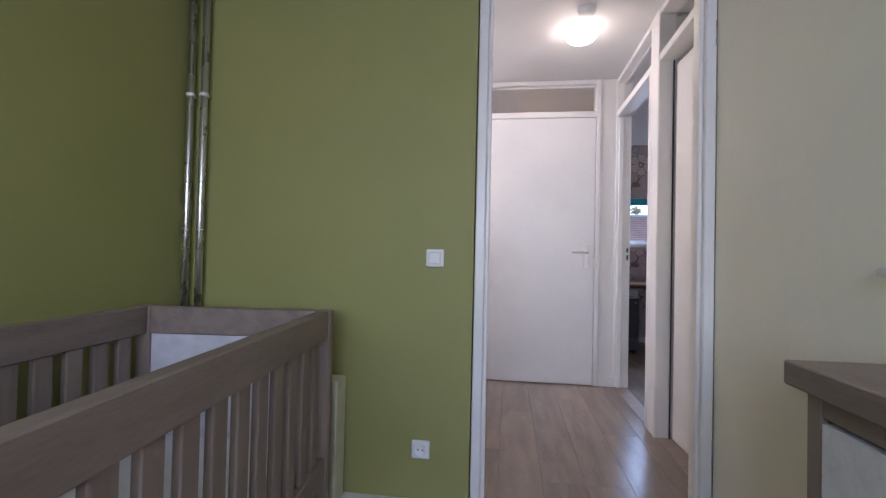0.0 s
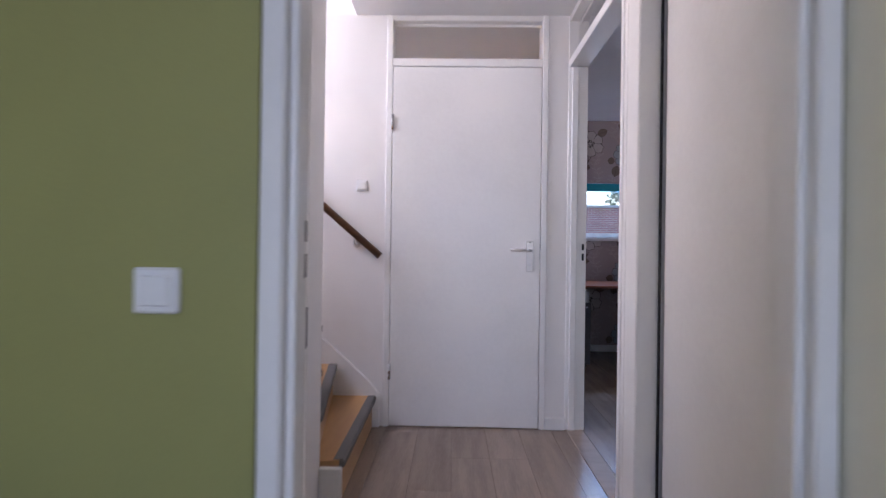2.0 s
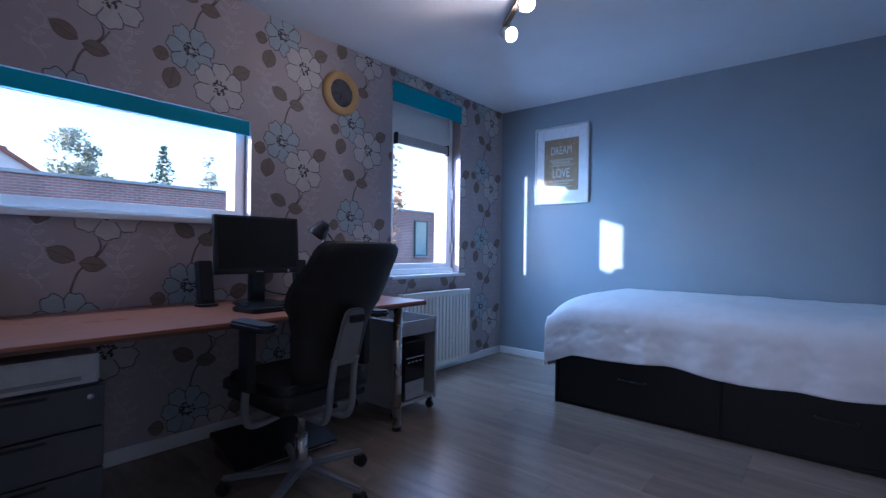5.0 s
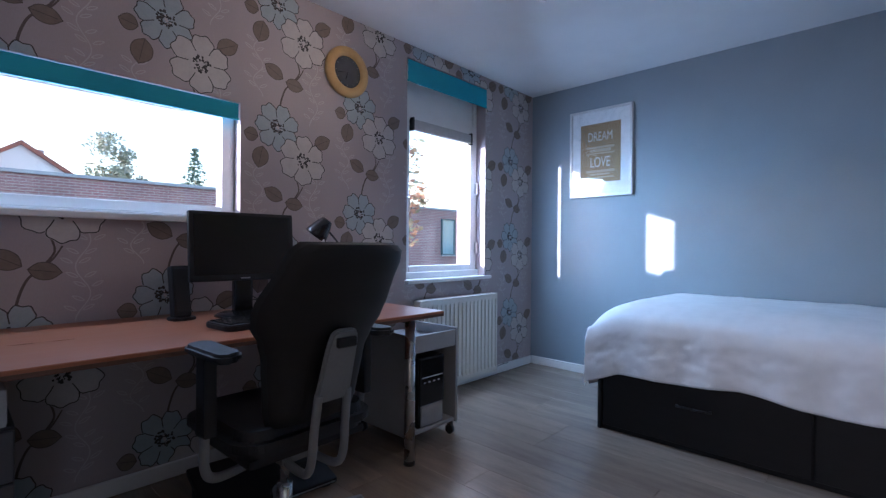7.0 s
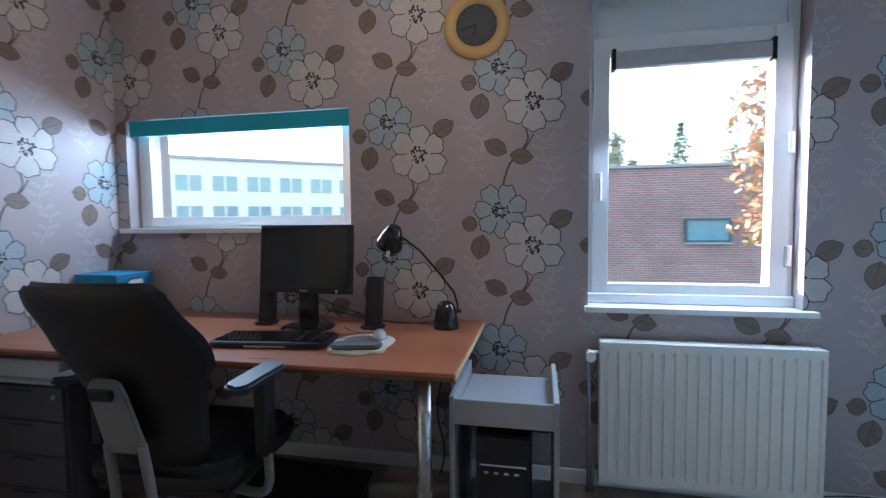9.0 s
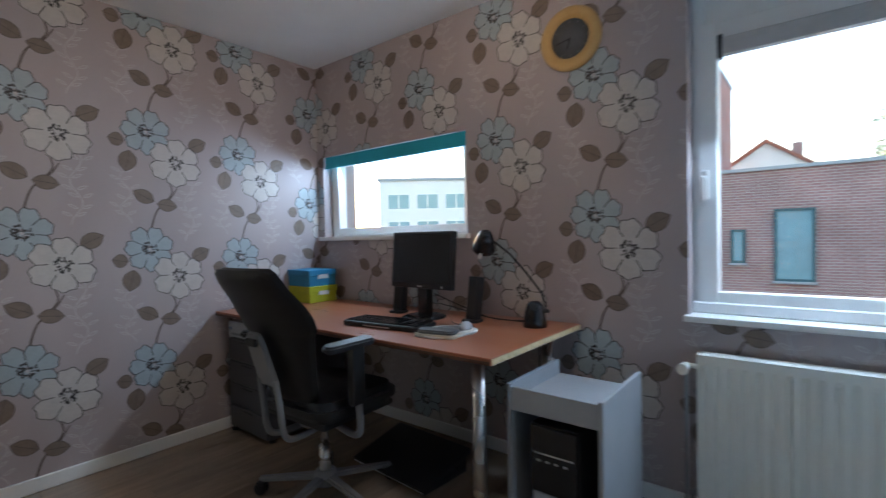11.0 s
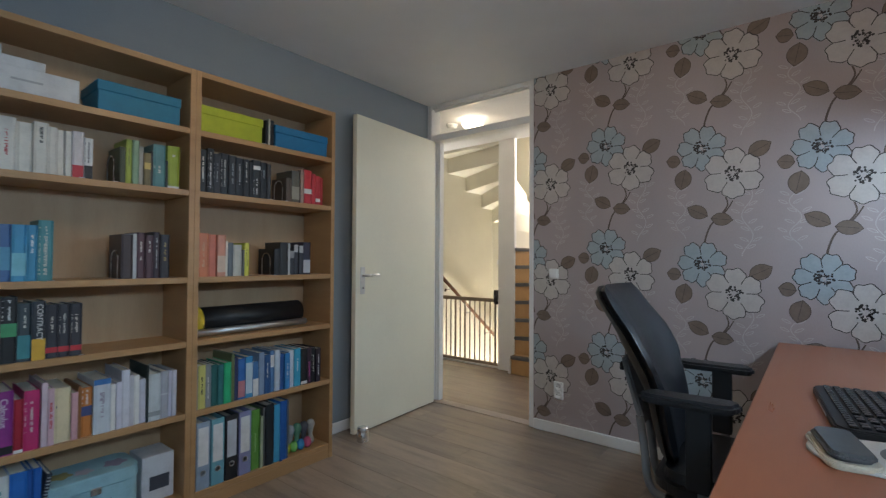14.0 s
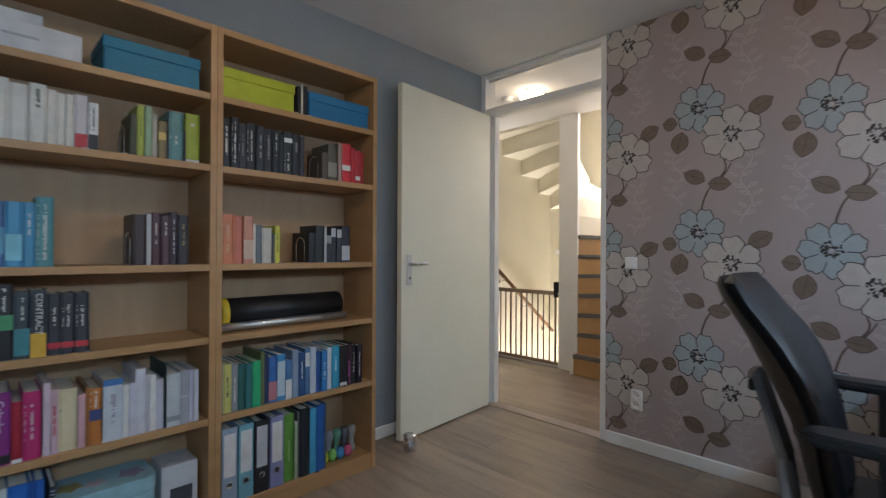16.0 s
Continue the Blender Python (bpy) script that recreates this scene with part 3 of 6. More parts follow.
# ---- stairs ----
def staircase():
    ox, oy = -1.24, -2.6
    st = thing("staircase", (ox, oy, 0), "beech winder stairs with grey nosings and white strings", "stairs")
    rise, hub = 0.182, (-1.315, -3.07)
    ends = [(-1.235, -2.2), (-1.47, -2.2), (-1.75, -2.2), (-2.12, -2.2), (-2.6, -2.2), (-2.6, -2.52), (-2.6, -2.78), (-2.6, -3.02)]
    inner = [(-1.225, -3.06)] + [hub] * 7

    def local(p):
        return (p[0] - ox, p[1] - oy)
    for k in range(7):
        z = (k + 1) * rise
        poly = [local(p) for p in (inner[k], ends[k], ends[k + 1], inner[k + 1])]
        if inner[k] == inner[k + 1]:
            poly.pop()
        bm = bmesh.new()
        prism(bm, poly, rise, m=Matrix.Translation((0, 0, z - rise)))
        part("step", bm, STAIRWOOD, st)
        p, q = Vector((*local(inner[k]), z)), Vector((*local(ends[k]), z))
        way = (q - p).normalized()
        side = Vector((-way.y, way.x, 0))
        bm = bmesh.new()
        prism(bm, [(0.0, -0.022), ((q - p).length, -0.022), ((q - p).length, 0.03), (0.0, 0.03)], 0.036, m=Matrix.Translation(p - Vector((0, 0, 0.033))) @ Matrix.Rotation(math.atan2(way.y, way.x), 4, "Z"), bevel=0.006)
        part("nosing", bm, NOSING, st, "grey anti-slip nosing")
    bm = bmesh.new()
    prism(bm, [(0.045, 0), (0.045, 0.19), (-0.02, 0.27), (-0.9, 1.05), (-1.36, 1.36), (-1.36, 0.9), (-0.3, 0)], 0.022, m=Matrix(((1, 0, 0, 0), (0, 0, -1, 0.4), (0, 1, 0, 0), (0, 0, 0, 1))))
    part("string", bm, GLOSSWHITE, st, "white painted string board")
    boxes("string_foot", GLOSSWHITE, st, (-0.06, -0.49, 0, 0.03, -0.462, 0.16), bevel=0.004, label="white painted string foot")
    # the winders that climb on over the well, seen from below as a white boarded fan round the newel
    over = [(-2.6, -3.02), (-2.6, -3.2), (-2.6, -3.4), (-2.6, -3.62), (-2.6, -3.88), (-2.6, -4.165), (-2.33, -4.165), (-1.96, -4.165), (-1.59, -4.165), (-1.365, -4.165)]
    for k in range(9):
        low, top = 0.95 + 0.18 * k, (8 + k) * rise
        bm = bmesh.new()
        prism(bm, [local(p) for p in (hub, over[k], over[k + 1])], top - low, m=Matrix.Translation((0, 0, low)))
        part("underside", bm, CREAM, st, "white boarded underside of a step")
    boxes("spandrel", CREAM, st, (-1.36, -3.09 - oy, -0.9, -0.105, -3.075 - oy, 0.955), bevel=0.002, label="white painted spandrel panel")
    for i in range(3, 8):
        y0, z = -4.16 + i * 0.2 - oy, -(i + 1) * rise
        boxes("lower_tread", STAIRWOOD, st, (-1.36, y0, z - 0.03, -0.12, y0 + 0.22, z), bevel=0.004)
        boxes("lower_riser", GLOSSWHITE, st, (-1.36, y0 - 0.01, z, -0.12, y0 + 0.006, z + rise - 0.03), bevel=0.0)
    return st


staircase()
tagged(boxes("newel_post", GLOSSWHITE, None, (-1.345, -3.262, 0, -1.30, -3.068, H - 0.001), bevel=0.006), "tall flat white newel post beside the stairs", "post")
tagged(boxes("landing_edge", GLOSSWHITE, None, (-1.375, -4.165, -0.2, -1.335, -3.265, 0.02), bevel=0.004), "white landing edge board under the stair gate", "edge board", "", "structure")


def handrail(label, a, b, off):
    r = thing("handrail", a, label, "handrail")
    bm = bmesh.new()
    d = Vector(b) - Vector(a)
    rod(bm, (0, 0, 0), d, 0.021, seg=14)
    part("rail", bm, RAILWOOD, r)
    for k in (0.12, 0.5, 0.88):
        p = d * k
        bm = bmesh.new()
        tube(bm, [p + Vector((0, 0, -0.015)), p + Vector((0, 0, -0.05)), p + Vector(off) + Vector((0, 0, -0.06))], 0.006)
        rod(bm, p + Vector(off) * 0.9 + Vector((0, 0, -0.06)), p + Vector(off) + Vector((0, 0, -0.06)), 0.02)
        part("bracket", bm, STEEL, r, "chrome bracket")


handrail("round dark wooden handrail rising beside the stairs", (-1.195, -2.26, 1.0), (-2.42, -2.26, 2.05), (0, 0.06, 0))
handrail("round dark wooden handrail falling beside the stair well", (-1.40, -4.095, 0.94), (-2.55, -4.095, 0.12), (0, -0.068, 0))


def stair_gate():
    g = thing("stair_gate", (-1.315, -3.275, 0), "brown child safety gate with upright bars", "stair gate")
    boxes("top_rail", GATEWOOD, g, (-0.015, -0.79, 0.70, 0.015, 0.0, 0.74), bevel=0.006)
    boxes("bottom_rail", GATEWOOD, g, (-0.012, -0.79, 0.03, 0.012, 0.0, 0.06), bevel=0.005)
    for i in range(12):
        y = -0.03 - i * 0.066
        bm = bmesh.new()
        r = 0.011 if i in (0, 6, 8) else 0.007
        rod(bm, (0, y, 0.06), (0, y, 0.701), r, seg=8)
        part("bar", bm, GATEWOOD if i in (6, 8) else GATEMETAL, g)
    boxes("latch", BLACKPLASTIC, g, (-0.02, -0.04, 0.68, 0.022, 0.0, 0.83), bevel=0.008, label="grey plastic latch")
    for z in (0.05, 0.72):
        bm = bmesh.new()
        rod(bm, (0, 0, z), (0, 0.012, z), 0.01)
        part("spindle", bm, STEEL, g)


stair_gate()


# ---- outside ----
far = thing("terraced_house", (-26, -9, -2.9), "pale terraced house across the street", "house")
boxes("wall", CREAM, far, (-8, 0, 0, 0, 18, 9.5), bevel=0)
boxes("roof", ROOFTRIM, far, (-8.1, -0.1, 9.5, 0.15, 18.1, 9.7), bevel=0.02)
for k in range(5):
    f = new("window")
    f.parent = far
    boxes("pane", FARGLASS, f, (0.0, 1 + 3.4 * k, 4.6, 0.03, 3.2 + 3.4 * k, 5.8), bevel=0)
    boxes("sill", PVC, f, (0.0, 0.9 + 3.4 * k, 4.5, 0.05, 3.3 + 3.4 * k, 4.6), bevel=0.01)
    boxes("lintel", PVC, f, (0.0, 0.9 + 3.4 * k, 5.8, 0.05, 3.3 + 3.4 * k, 5.9), bevel=0.01)
structure("ground", ASPHALT, (-400, 0.31, -3.2, 400, 900, -2.9), (-400, -900, -3.2, -2.71, 0.31, -2.9), (4.2, -900, -3.2, 400, 0.31, -2.9), label="grey paved street far below", category="ground")


def facade_window(parent, x, z, w, h, y):
    f = new("window")
    f.parent = parent
    boxes("pane", FARGLASS, f, (x + 0.05, y - 0.02, z + 0.05, x + w - 0.05, y + 0.02, z + h - 0.05), bevel=0)
    boxes("frame", DARKFRAME, f, (x, y - 0.05, z, x + 0.06, y + 0.03, z + h), (x + w - 0.06, y - 0.05, z, x + w, y + 0.03, z + h), (x + 0.06, y - 0.05, z + h - 0.06, x + w - 0.06, y + 0.03, z + h), (x + 0.06, y - 0.05, z, x + w - 0.06, y + 0.03, z + 0.06), bevel=0.005)
    boxes("sill", ROOFTRIM, f, (x - 0.03, y - 0.09, z - 0.05, x + w + 0.03, y - 0.0, z), bevel=0.005)


low = thing("row_house", (-2.05, 11, -2.9), "low flat-roofed row of purple-brown brick houses", "house")
boxes("wall", LOWBRICK, low, (0, 0, 0, 30, 6, 5.45), bevel=0)
boxes("roof", ROOFTRIM, low, (-0.05, -0.06, 5.45, 30.05, 6.05, 5.53), bevel=0.01)
for x, z, w, h in ((4.15, 2.9, 0.75, 1.65), (3.3, 3.3, 0.3, 0.8), (8.0, 3.5, 1.1, 0.62), (10.55, 2.7, 0.7, 1.6), (16.4, 3.6, 0.8, 1.5), (1.2, 2.95, 1.4, 0.5)):
    facade_window(low, x, z, w, h, -0.02)
red = thing("brick_house", (-1.45, 11.6, -2.9), "taller red brick house behind the flat roofs", "house")
boxes("wall", REDBRICK, red, (-0.1, 0, 0, 2.35, 2.4, 8.2), bevel=0)
boxes("roof", ROOFTRIM, red, (-0.16, -0.06, 8.2, 2.38, 2.45, 8.3), bevel=0.01)
facade_window(red, 1.55, 6.15, 0.65, 0.9, -0.02)


# ---- office furniture ----
SHELVES = (0.08, 0.452, 0.775, 1.065, 1.462, 1.746)


def bookcase():
    b = thing("bookcase", (1.173, -3.138, 0), "tall beech-veneered bookcase filled with books", "bookcase", "bookcases along the wall")
    w, d, h = 0.797, 0.278, 2.02
    boxes("side", BEECH, b, (0, 0, 0, 0.024, d, h), bevel=0.0015)
    boxes("side", BEECH, b, (w - 0.024, 0, 0, w, d, h), bevel=0.0015)
    boxes("top", BEECH, b, (0.024, 0.005, h - 0.026, w - 0.024, d - 0.001, h), bevel=0.0015)
    boxes("back_panel", BEECHBACK, b, (0.024, 0.004, 0.06, w - 0.024, 0.009, h - 0.026), bevel=0)
    boxes("plinth", BEECH, b, (0.024, d - 0.02, 0, w - 0.024, d - 0.004, 0.052), bevel=0.001)
    for z in SHELVES:
        boxes("shelf", BEECH, b, (0.024, 0.009, z - 0.027, w - 0.024, d - 0.003, z), bevel=0.0015)
    return b


case = bookcase()
copy_thing(case, pose(1.9705, -3.138, 0))
PAGES = colour((0.72, 0.68, 0.58), 0.9, "paper_pages")
FRONT = -2.872


def book(x, z, w, h, d, rgb, band=None, title=None, lean=0.0, label="", front=FRONT, cat="book"):
    """A standing book, its spine to the room, its right side at x (seen from the room x falls to the right)."""
    b = new("book")
    b.matrix_basis = Matrix.Translation((x, front - d, z)) @ pose(0, 0, 0, 0, lean, 0)
    tagged(b, label or "standing book with a printed spine on a shelf", cat, "books on the shelves")
    bm = bmesh.new()
    box(bm, 0, 0, 0, 0.0022, d, h)
    box(bm, w - 0.0022, 0, 0, w, d, h)
    prof = [(0, d - 0.004), (w * 0.2, d), (w * 0.8, d), (w, d - 0.004), (w, d - 0.007), (0, d - 0.007)]
    prism(bm, prof, h)
    part("cover", bm, colour(rgb, 0.42, "book_cover"), b)
    boxes("page_block", PAGES, b, (0.0023, 0.004, 0.004, w - 0.0023, d - 0.008, h - 0.004), bevel=0)
    if band:
        c, z0, z1 = band
        boxes("band", colour(c, 0.45, "book_band"), b, (0.0005, d - 0.0035, h * z0, w - 0.0005, d + 0.0008, h * z1), bevel=0)
    if title:
        c, z0, z1 = title
        bm = bmesh.new()
        rng = random.Random(int(x * 1000) + int(z * 77))
        zz, k = h * z0, w * rng.uniform(0.07, 0.13)
        lead = rng.random() < 0.5
        while zz < h * z1:
            if rng.random() < 0.16:
                zz += 0.006
                if rng.random() < 0.4:
                    k = w * rng.uniform(0.06, 0.14)
                continue
            ln = rng.uniform(0.0022, 0.0042)
            if w > 0.02:
                box(bm, w / 2 - k, d - 0.001, zz, w / 2 + k * rng.choice((1, 1, 0.2)), d + 0.0011, zz + ln)
                if lead and rng.random() < 0.7:
                    box(bm, w * 0.84, d - 0.004, zz, w * 0.93, d - 0.0002, zz + ln * 0.7)
            else:
                box(bm, w * 0.3, d - 0.001, zz, w * 0.7, d + 0.0011, zz + ln)
            zz += ln + 0.0017
        part("title", bm, colour(c, 0.5, "book_title"), b)["kind"] = "stuff"
    return b


def words(text, size, rgb, parent, m, name="lettering"):
    c = bpy.data.curves.new(name, "FONT")
    c.body, c.size, c.extrude = text, size, 0.0004
    c.align_x, c.align_y = "CENTER", "CENTER"
    c.materials.append(colour(rgb, 0.5, "lettering"))
    o = new(name, c)
    o.parent = parent
    o.matrix_basis = m
    return o


def row(z, start, books, label, h=0.2, d=0.15, vary=0.02, seed=1):
    """A row of books from x = start, going towards smaller x: (width, height, colour, band, title)."""
    rng = random.Random(seed)
    x, made = start, []
    for item in books:
        w, hh, c = item[:3]
        x -= w + 0.001
        made.append(book(x, z, w, hh, d + rng.uniform(-0.012, 0.008), c, item[3] if len(item) > 3 else None, item[4] if len(item) > 4 else None, label=label, front=FRONT - rng.uniform(0.0, 0.012)))
    return made


W, K, GOLD = (0.72, 0.70, 0.67), (0.02, 0.02, 0.022), (0.55, 0.40, 0.12)
CR, RED = (0.66, 0.62, 0.55), (0.50, 0.04, 0.05)
# left-hand case, second shelf from the top
row(SHELVES[4], 2.738, [(0.036, 0.215, CR, None, (K, 0.5, 0.9)), (0.034, 0.205, CR, ((0.3, 0.22, 0.3), 0.4, 0.55), (K, 0.6, 0.92)), (0.03, 0.19, CR), (0.052, 0.19, CR, None, (RED, 0.25, 0.75)), (0.046, 0.18, CR), (0.042, 0.19, CR, None, (K, 0.6, 0.9)), (0.024, 0.18, CR), (0.024, 0.175, CR), (0.02, 0.175, CR), (0.036, 0.18, (0.62, 0.56, 0.56), (RED, 0.0, 0.27)), (0.028, 0.16, W, (K, 0.0, 0.32), (K, 0.4, 0.9))], "white-spined paperback in a row of pale novels", seed=2)
row(SHELVES[4], 2.262, [(0.02, 0.15, (0.05, 0.06, 0.03)), (0.022, 0.185, (0.36, 0.42, 0.06), None, (K, 0.4, 0.8)), (0.024, 0.185, (0.25, 0.36, 0.22)), (0.018, 0.165, (0.40, 0.36, 0.30)), (0.026, 0.14, (0.20, 0.15, 0.06), (GOLD, 0.5, 0.7)), (0.008, 0.15, K), (0.048, 0.185, (0.10, 0.24, 0.24), None, (CR, 0.3, 0.5)), (0.008, 0.12, K), (0.05, 0.19, (0.30, 0.36, 0.03), (W, 0.0, 0.06), (W, 0.75, 0.85))], "green-spined paperback in a short row", seed=3)
row(SHELVES[3], 2.74, [(0.034, 0.20, (0.03, 0.30, 0.42), None, (W, 0.3, 0.8)), (0.038, 0.205, (0.03, 0.40, 0.58), (W, 0.12, 0.24), (W, 0.5, 0.85)), (0.04, 0.225, (0.05, 0.08, 0.26), None, (CR, 0.3, 0.85)), (0.036, 0.205, (0.07, 0.15, 0.32), ((0.1, 0.3, 0.45), 0.2, 0.6)), (0.04, 0.205, (0.06, 0.28, 0.48), ((0.2, 0.5, 0.6), 0.1, 0.5)), (0.03, 0.205, (0.05, 0.24, 0.40), None, (W, 0.5, 0.85)), (0.044, 0.225, (0.08, 0.26, 0.28), None, (CR, 0.1, 0.9))], "blue-spined paperback in a row of thrillers", seed=4)
row(SHELVES[3], 2.25, [(0.042, 0.185, (0.055, 0.035, 0.035)), (0.014, 0.19, (0.5, 0.5, 0.5)), (0.03, 0.195, (0.10, 0.045, 0.055), None, (CR, 0.4, 0.8)), (0.03, 0.185, (0.085, 0.04, 0.05), None, (CR, 0.6, 0.9)), (0.024, 0.2, (0.05, 0.03, 0.04), None, (W, 0.2, 0.9)), (0.036, 0.19, (0.035, 0.03, 0.035), None, (GOLD, 0.4, 0.8))], "dark brown paperback in a short row", seed=5)
row(SHELVES[2], 2.742, [(0.046, 0.225, K, ((0.05, 0.25, 0.25), 0.5, 0.66), (W, 0.05, 0.45)), (0.038, 0.23, (0.05, 0.04, 0.045), ((0.45, 0.28, 0.12), 0.15, 0.5), (CR, 0.65, 0.9)), (0.044, 0.23, (0.05, 0.04, 0.045), ((0.45, 0.12, 0.10), 0.15, 0.5), (CR, 0.65, 0.9)), (0.044, 0.235, K, ((0.06, 0.28, 0.12), 0.4, 0.6), (W, 0.65, 0.95)), (0.04, 0.21, (0.05, 0.065, 0.075), ((0.05, 0.22, 0.25), 0.05, 0.45), (CR, 0.55, 0.9))], "black-spined thriller in a row", seed=6)
con = row(SHELVES[2], 2.528, [(0.04, 0.215, (0.045, 0.05, 0.06), ((0.62, 0.36, 0.04), 0.0, 0.36))], "black and yellow thriller standing in a row", seed=7)[0]
words("CONTRACT", 0.024, W, con, Matrix.Translation((0.02, 0.156, 0.14)) @ pose(0, 0, 0, 90, 90, 180))
row(SHELVES[2], 2.486, [(0.036, 0.20, (0.045, 0.045, 0.055), (RED, 0.1, 0.2), (CR, 0.45, 0.8)), (0.034, 0.20, (0.045, 0.045, 0.055), (RED, 0.1, 0.2), (CR, 0.45, 0.8)), (0.036, 0.20, (0.045, 0.045, 0.055), (RED, 0.1, 0.2), (CR, 0.45, 0.8))], "dark grey paperback with a red band", seed=8)
cal = row(SHELVES[1], 2.745, [(0.026, 0.235, (0.09, 0.03, 0.17)), (0.034, 0.235, (0.045, 0.03, 0.11), (W, 0.14, 0.3), (CR, 0.4, 0.9)), (0.044, 0.24, (0.32, 0.025, 0.16), None, (CR, 0.3, 0.8)), (0.012, 0.2, (0.2, 0.03, 0.2)), (0.054, 0.225, (0.24, 0.03, 0.20), (K, 0.02, 0.14), None), (0.026, 0.19, (0.36, 0.02, 0.04), (W, 0.0, 0.06)), (0.044, 0.215, (0.48, 0.03, 0.14), None, (CR, 0.3, 0.85))], "purple or red textbook standing in a row", d=0.2, seed=9)
words("Calculus", 0.03, W, cal[4], Matrix.Translation((0.027, 0.2, 0.15)) @ pose(0, 0, 0, 90, 90, 180))
eng = row(SHELVES[1], 2.494, [(0.018, 0.235, (0.62, 0.48, 0.52)), (0.018, 0.21, (0.60, 0.40, 0.46), None, (RED, 0.3, 0.8)), (0.05, 0.205, (0.66, 0.56, 0.36), None, None), (0.02, 0.18, (0.62, 0.36, 0.38)), (0.01, 0.2, (0.3, 0.12, 0.04)), (0.036, 0.19, (0.55, 0.20, 0.05), ((0.06, 0.08, 0.2), 0.42, 0.62), (W, 0.66, 0.95)), (0.058, 0.215, (0.55, 0.58, 0.62), ((0.06, 0.18, 0.42), 0.9, 1.0), ((0.3, 0.25, 0.32), 0.3, 0.75)), (0.018, 0.185, W), (0.018, 0.19, (0.6, 0.58, 0.66)), (0.03, 0.235, (0.62, 0.61, 0.66)), (0.014, 0.21, (0.5, 0.48, 0.52)), (0.02, 0.205, W), (0.024, 0.185, (0.55, 0.53, 0.6)), (0.006, 0.24, (0.03, 0.05, 0.05)), (0.046, 0.2, (0.52, 0.55, 0.56), ((0.3, 0.32, 0.33), 0.1, 0.2)), (0.032, 0.205, (0.38, 0.38, 0.42), ((0.5, 0.5, 0.52), 0.5, 0.53)), (0.014, 0.2, (0.55, 0.53, 0.62)), (0.018, 0.2, (0.58, 0.55, 0.6))], "pale textbook or folder standing in a row", d=0.21, seed=10)
words("English", 0.036, (0.2, 0.14, 0.2), eng[2], Matrix.Translation((0.025, 0.213, 0.13)) @ pose(0, 0, 0, 90, 90, 180))
row(SHELVES[0], 2.742, [(0.062, 0.29, (0.60, 0.62, 0.66), ((0.45, 0.47, 0.5), 0.75, 0.85)), (0.05, 0.29, (0.60, 0.62, 0.66), ((0.45, 0.47, 0.5), 0.75, 0.85)), (0.05, 0.30, (0.62, 0.64, 0.62), ((0.1, 0.36, 0.36), 0.1, 0.4), ((0.1, 0.3, 0.3), 0.5, 0.85)), (0.05, 0.30, (0.02, 0.14, 0.46)), (0.012, 0.30, (0.02, 0.10, 0.36)), (0.024, 0.30, (0.02, 0.12, 0.42))], "white or blue ring binder on the bottom shelf", d=0.22, seed=11)
# right-hand case
row(SHELVES[4], 1.944, [(0.034, 0.20, K, None, (CR, 0.25, 0.85)), (0.028, 0.21, K, None, (W, 0.1, 0.9)), (0.036, 0.19, (0.028, 0.026, 0.03), None, ((0.3, 0.3, 0.3), 0.3, 0.8)), (0.04, 0.2, K, None, (CR, 0.2, 0.85)), (0.034, 0.195, (0.03, 0.028, 0.03), None, ((0.3, 0.3, 0.3), 0.3, 0.8)), (0.036, 0.19, K, None, ((0.35, 0.35, 0.35), 0.3, 0.85)), (0.03, 0.19, K, None, (CR, 0.4, 0.9)), (0.022, 0.18, K), (0.04, 0.195, (0.03, 0.03, 0.03), (W, 0.75, 0.85), (W, 0.1, 0.5)), (0.034, 0.19, K, None, ((0.3, 0.3, 0.3), 0.5, 0.8)), (0.02, 0.185, (0.05, 0.045, 0.045))], "black-spined paperback in a long row", seed=12)
row(SHELVES[4], 1.486, [(0.034, 0.13, (0.10, 0.075, 0.055)), (0.05, 0.175, (0.12, 0.11, 0.085), ((0.3, 0.28, 0.22), 0.1, 0.5)), (0.022, 0.185, (0.35, 0.24, 0.2)), (0.05, 0.19, (0.55, 0.03, 0.04), (W, 0.3, 0.44)), (0.026, 0.175, (0.50, 0.03, 0.04)), (0.03, 0.165, (0.46, 0.03, 0.04), (W, 0.1, 0.22)), (0.02, 0.16, (0.4, 0.03, 0.03))], "red-spined paperback in a short row", seed=13)
row(SHELVES[3], 1.944, [(0.05, 0.205, (0.58, 0.20, 0.10), None, ((0.6, 0.4, 0.25), 0.2, 0.8)), (0.036, 0.2, (0.56, 0.17, 0.11)), (0.04, 0.2, (0.58, 0.26, 0.18), ((0.6, 0.45, 0.35), 0.1, 0.5)), (0.012, 0.17, CR), (0.026, 0.165, (0.14, 0.16, 0.18)), (0.044, 0.155, (0.52, 0.50, 0.44)), (0.01, 0.13, (0.1, 0.1, 0.1)), (0.024, 0.165, (0.60, 0.58, 0.08), None, (K, 0.3, 0.8))], "orange or pale paperback in a short row", seed=14)
row(SHELVES[3], 1.556, [(0.035, 0.14, K), (0.045, 0.175, (0.03, 0.03, 0.03)), (0.012, 0.17, (0.5, 0.5, 0.5)), (0.03, 0.13, (0.05, 0.05, 0.06), ((0.3, 0.3, 0.3), 0.7, 1.0)), (0.026, 0.165, (0.05, 0.05, 0.06), ((0.45, 0.45, 0.45), 0.75, 1.0)), (0.026, 0.16, (0.05, 0.05, 0.06), ((0.45, 0.45, 0.45), 0.75, 1.0)), (0.046, 0.18, (0.035, 0.03, 0.05), ((0.5, 0.5, 0.52), 0.05, 0.45))], "black paperback in a short row", seed=15)
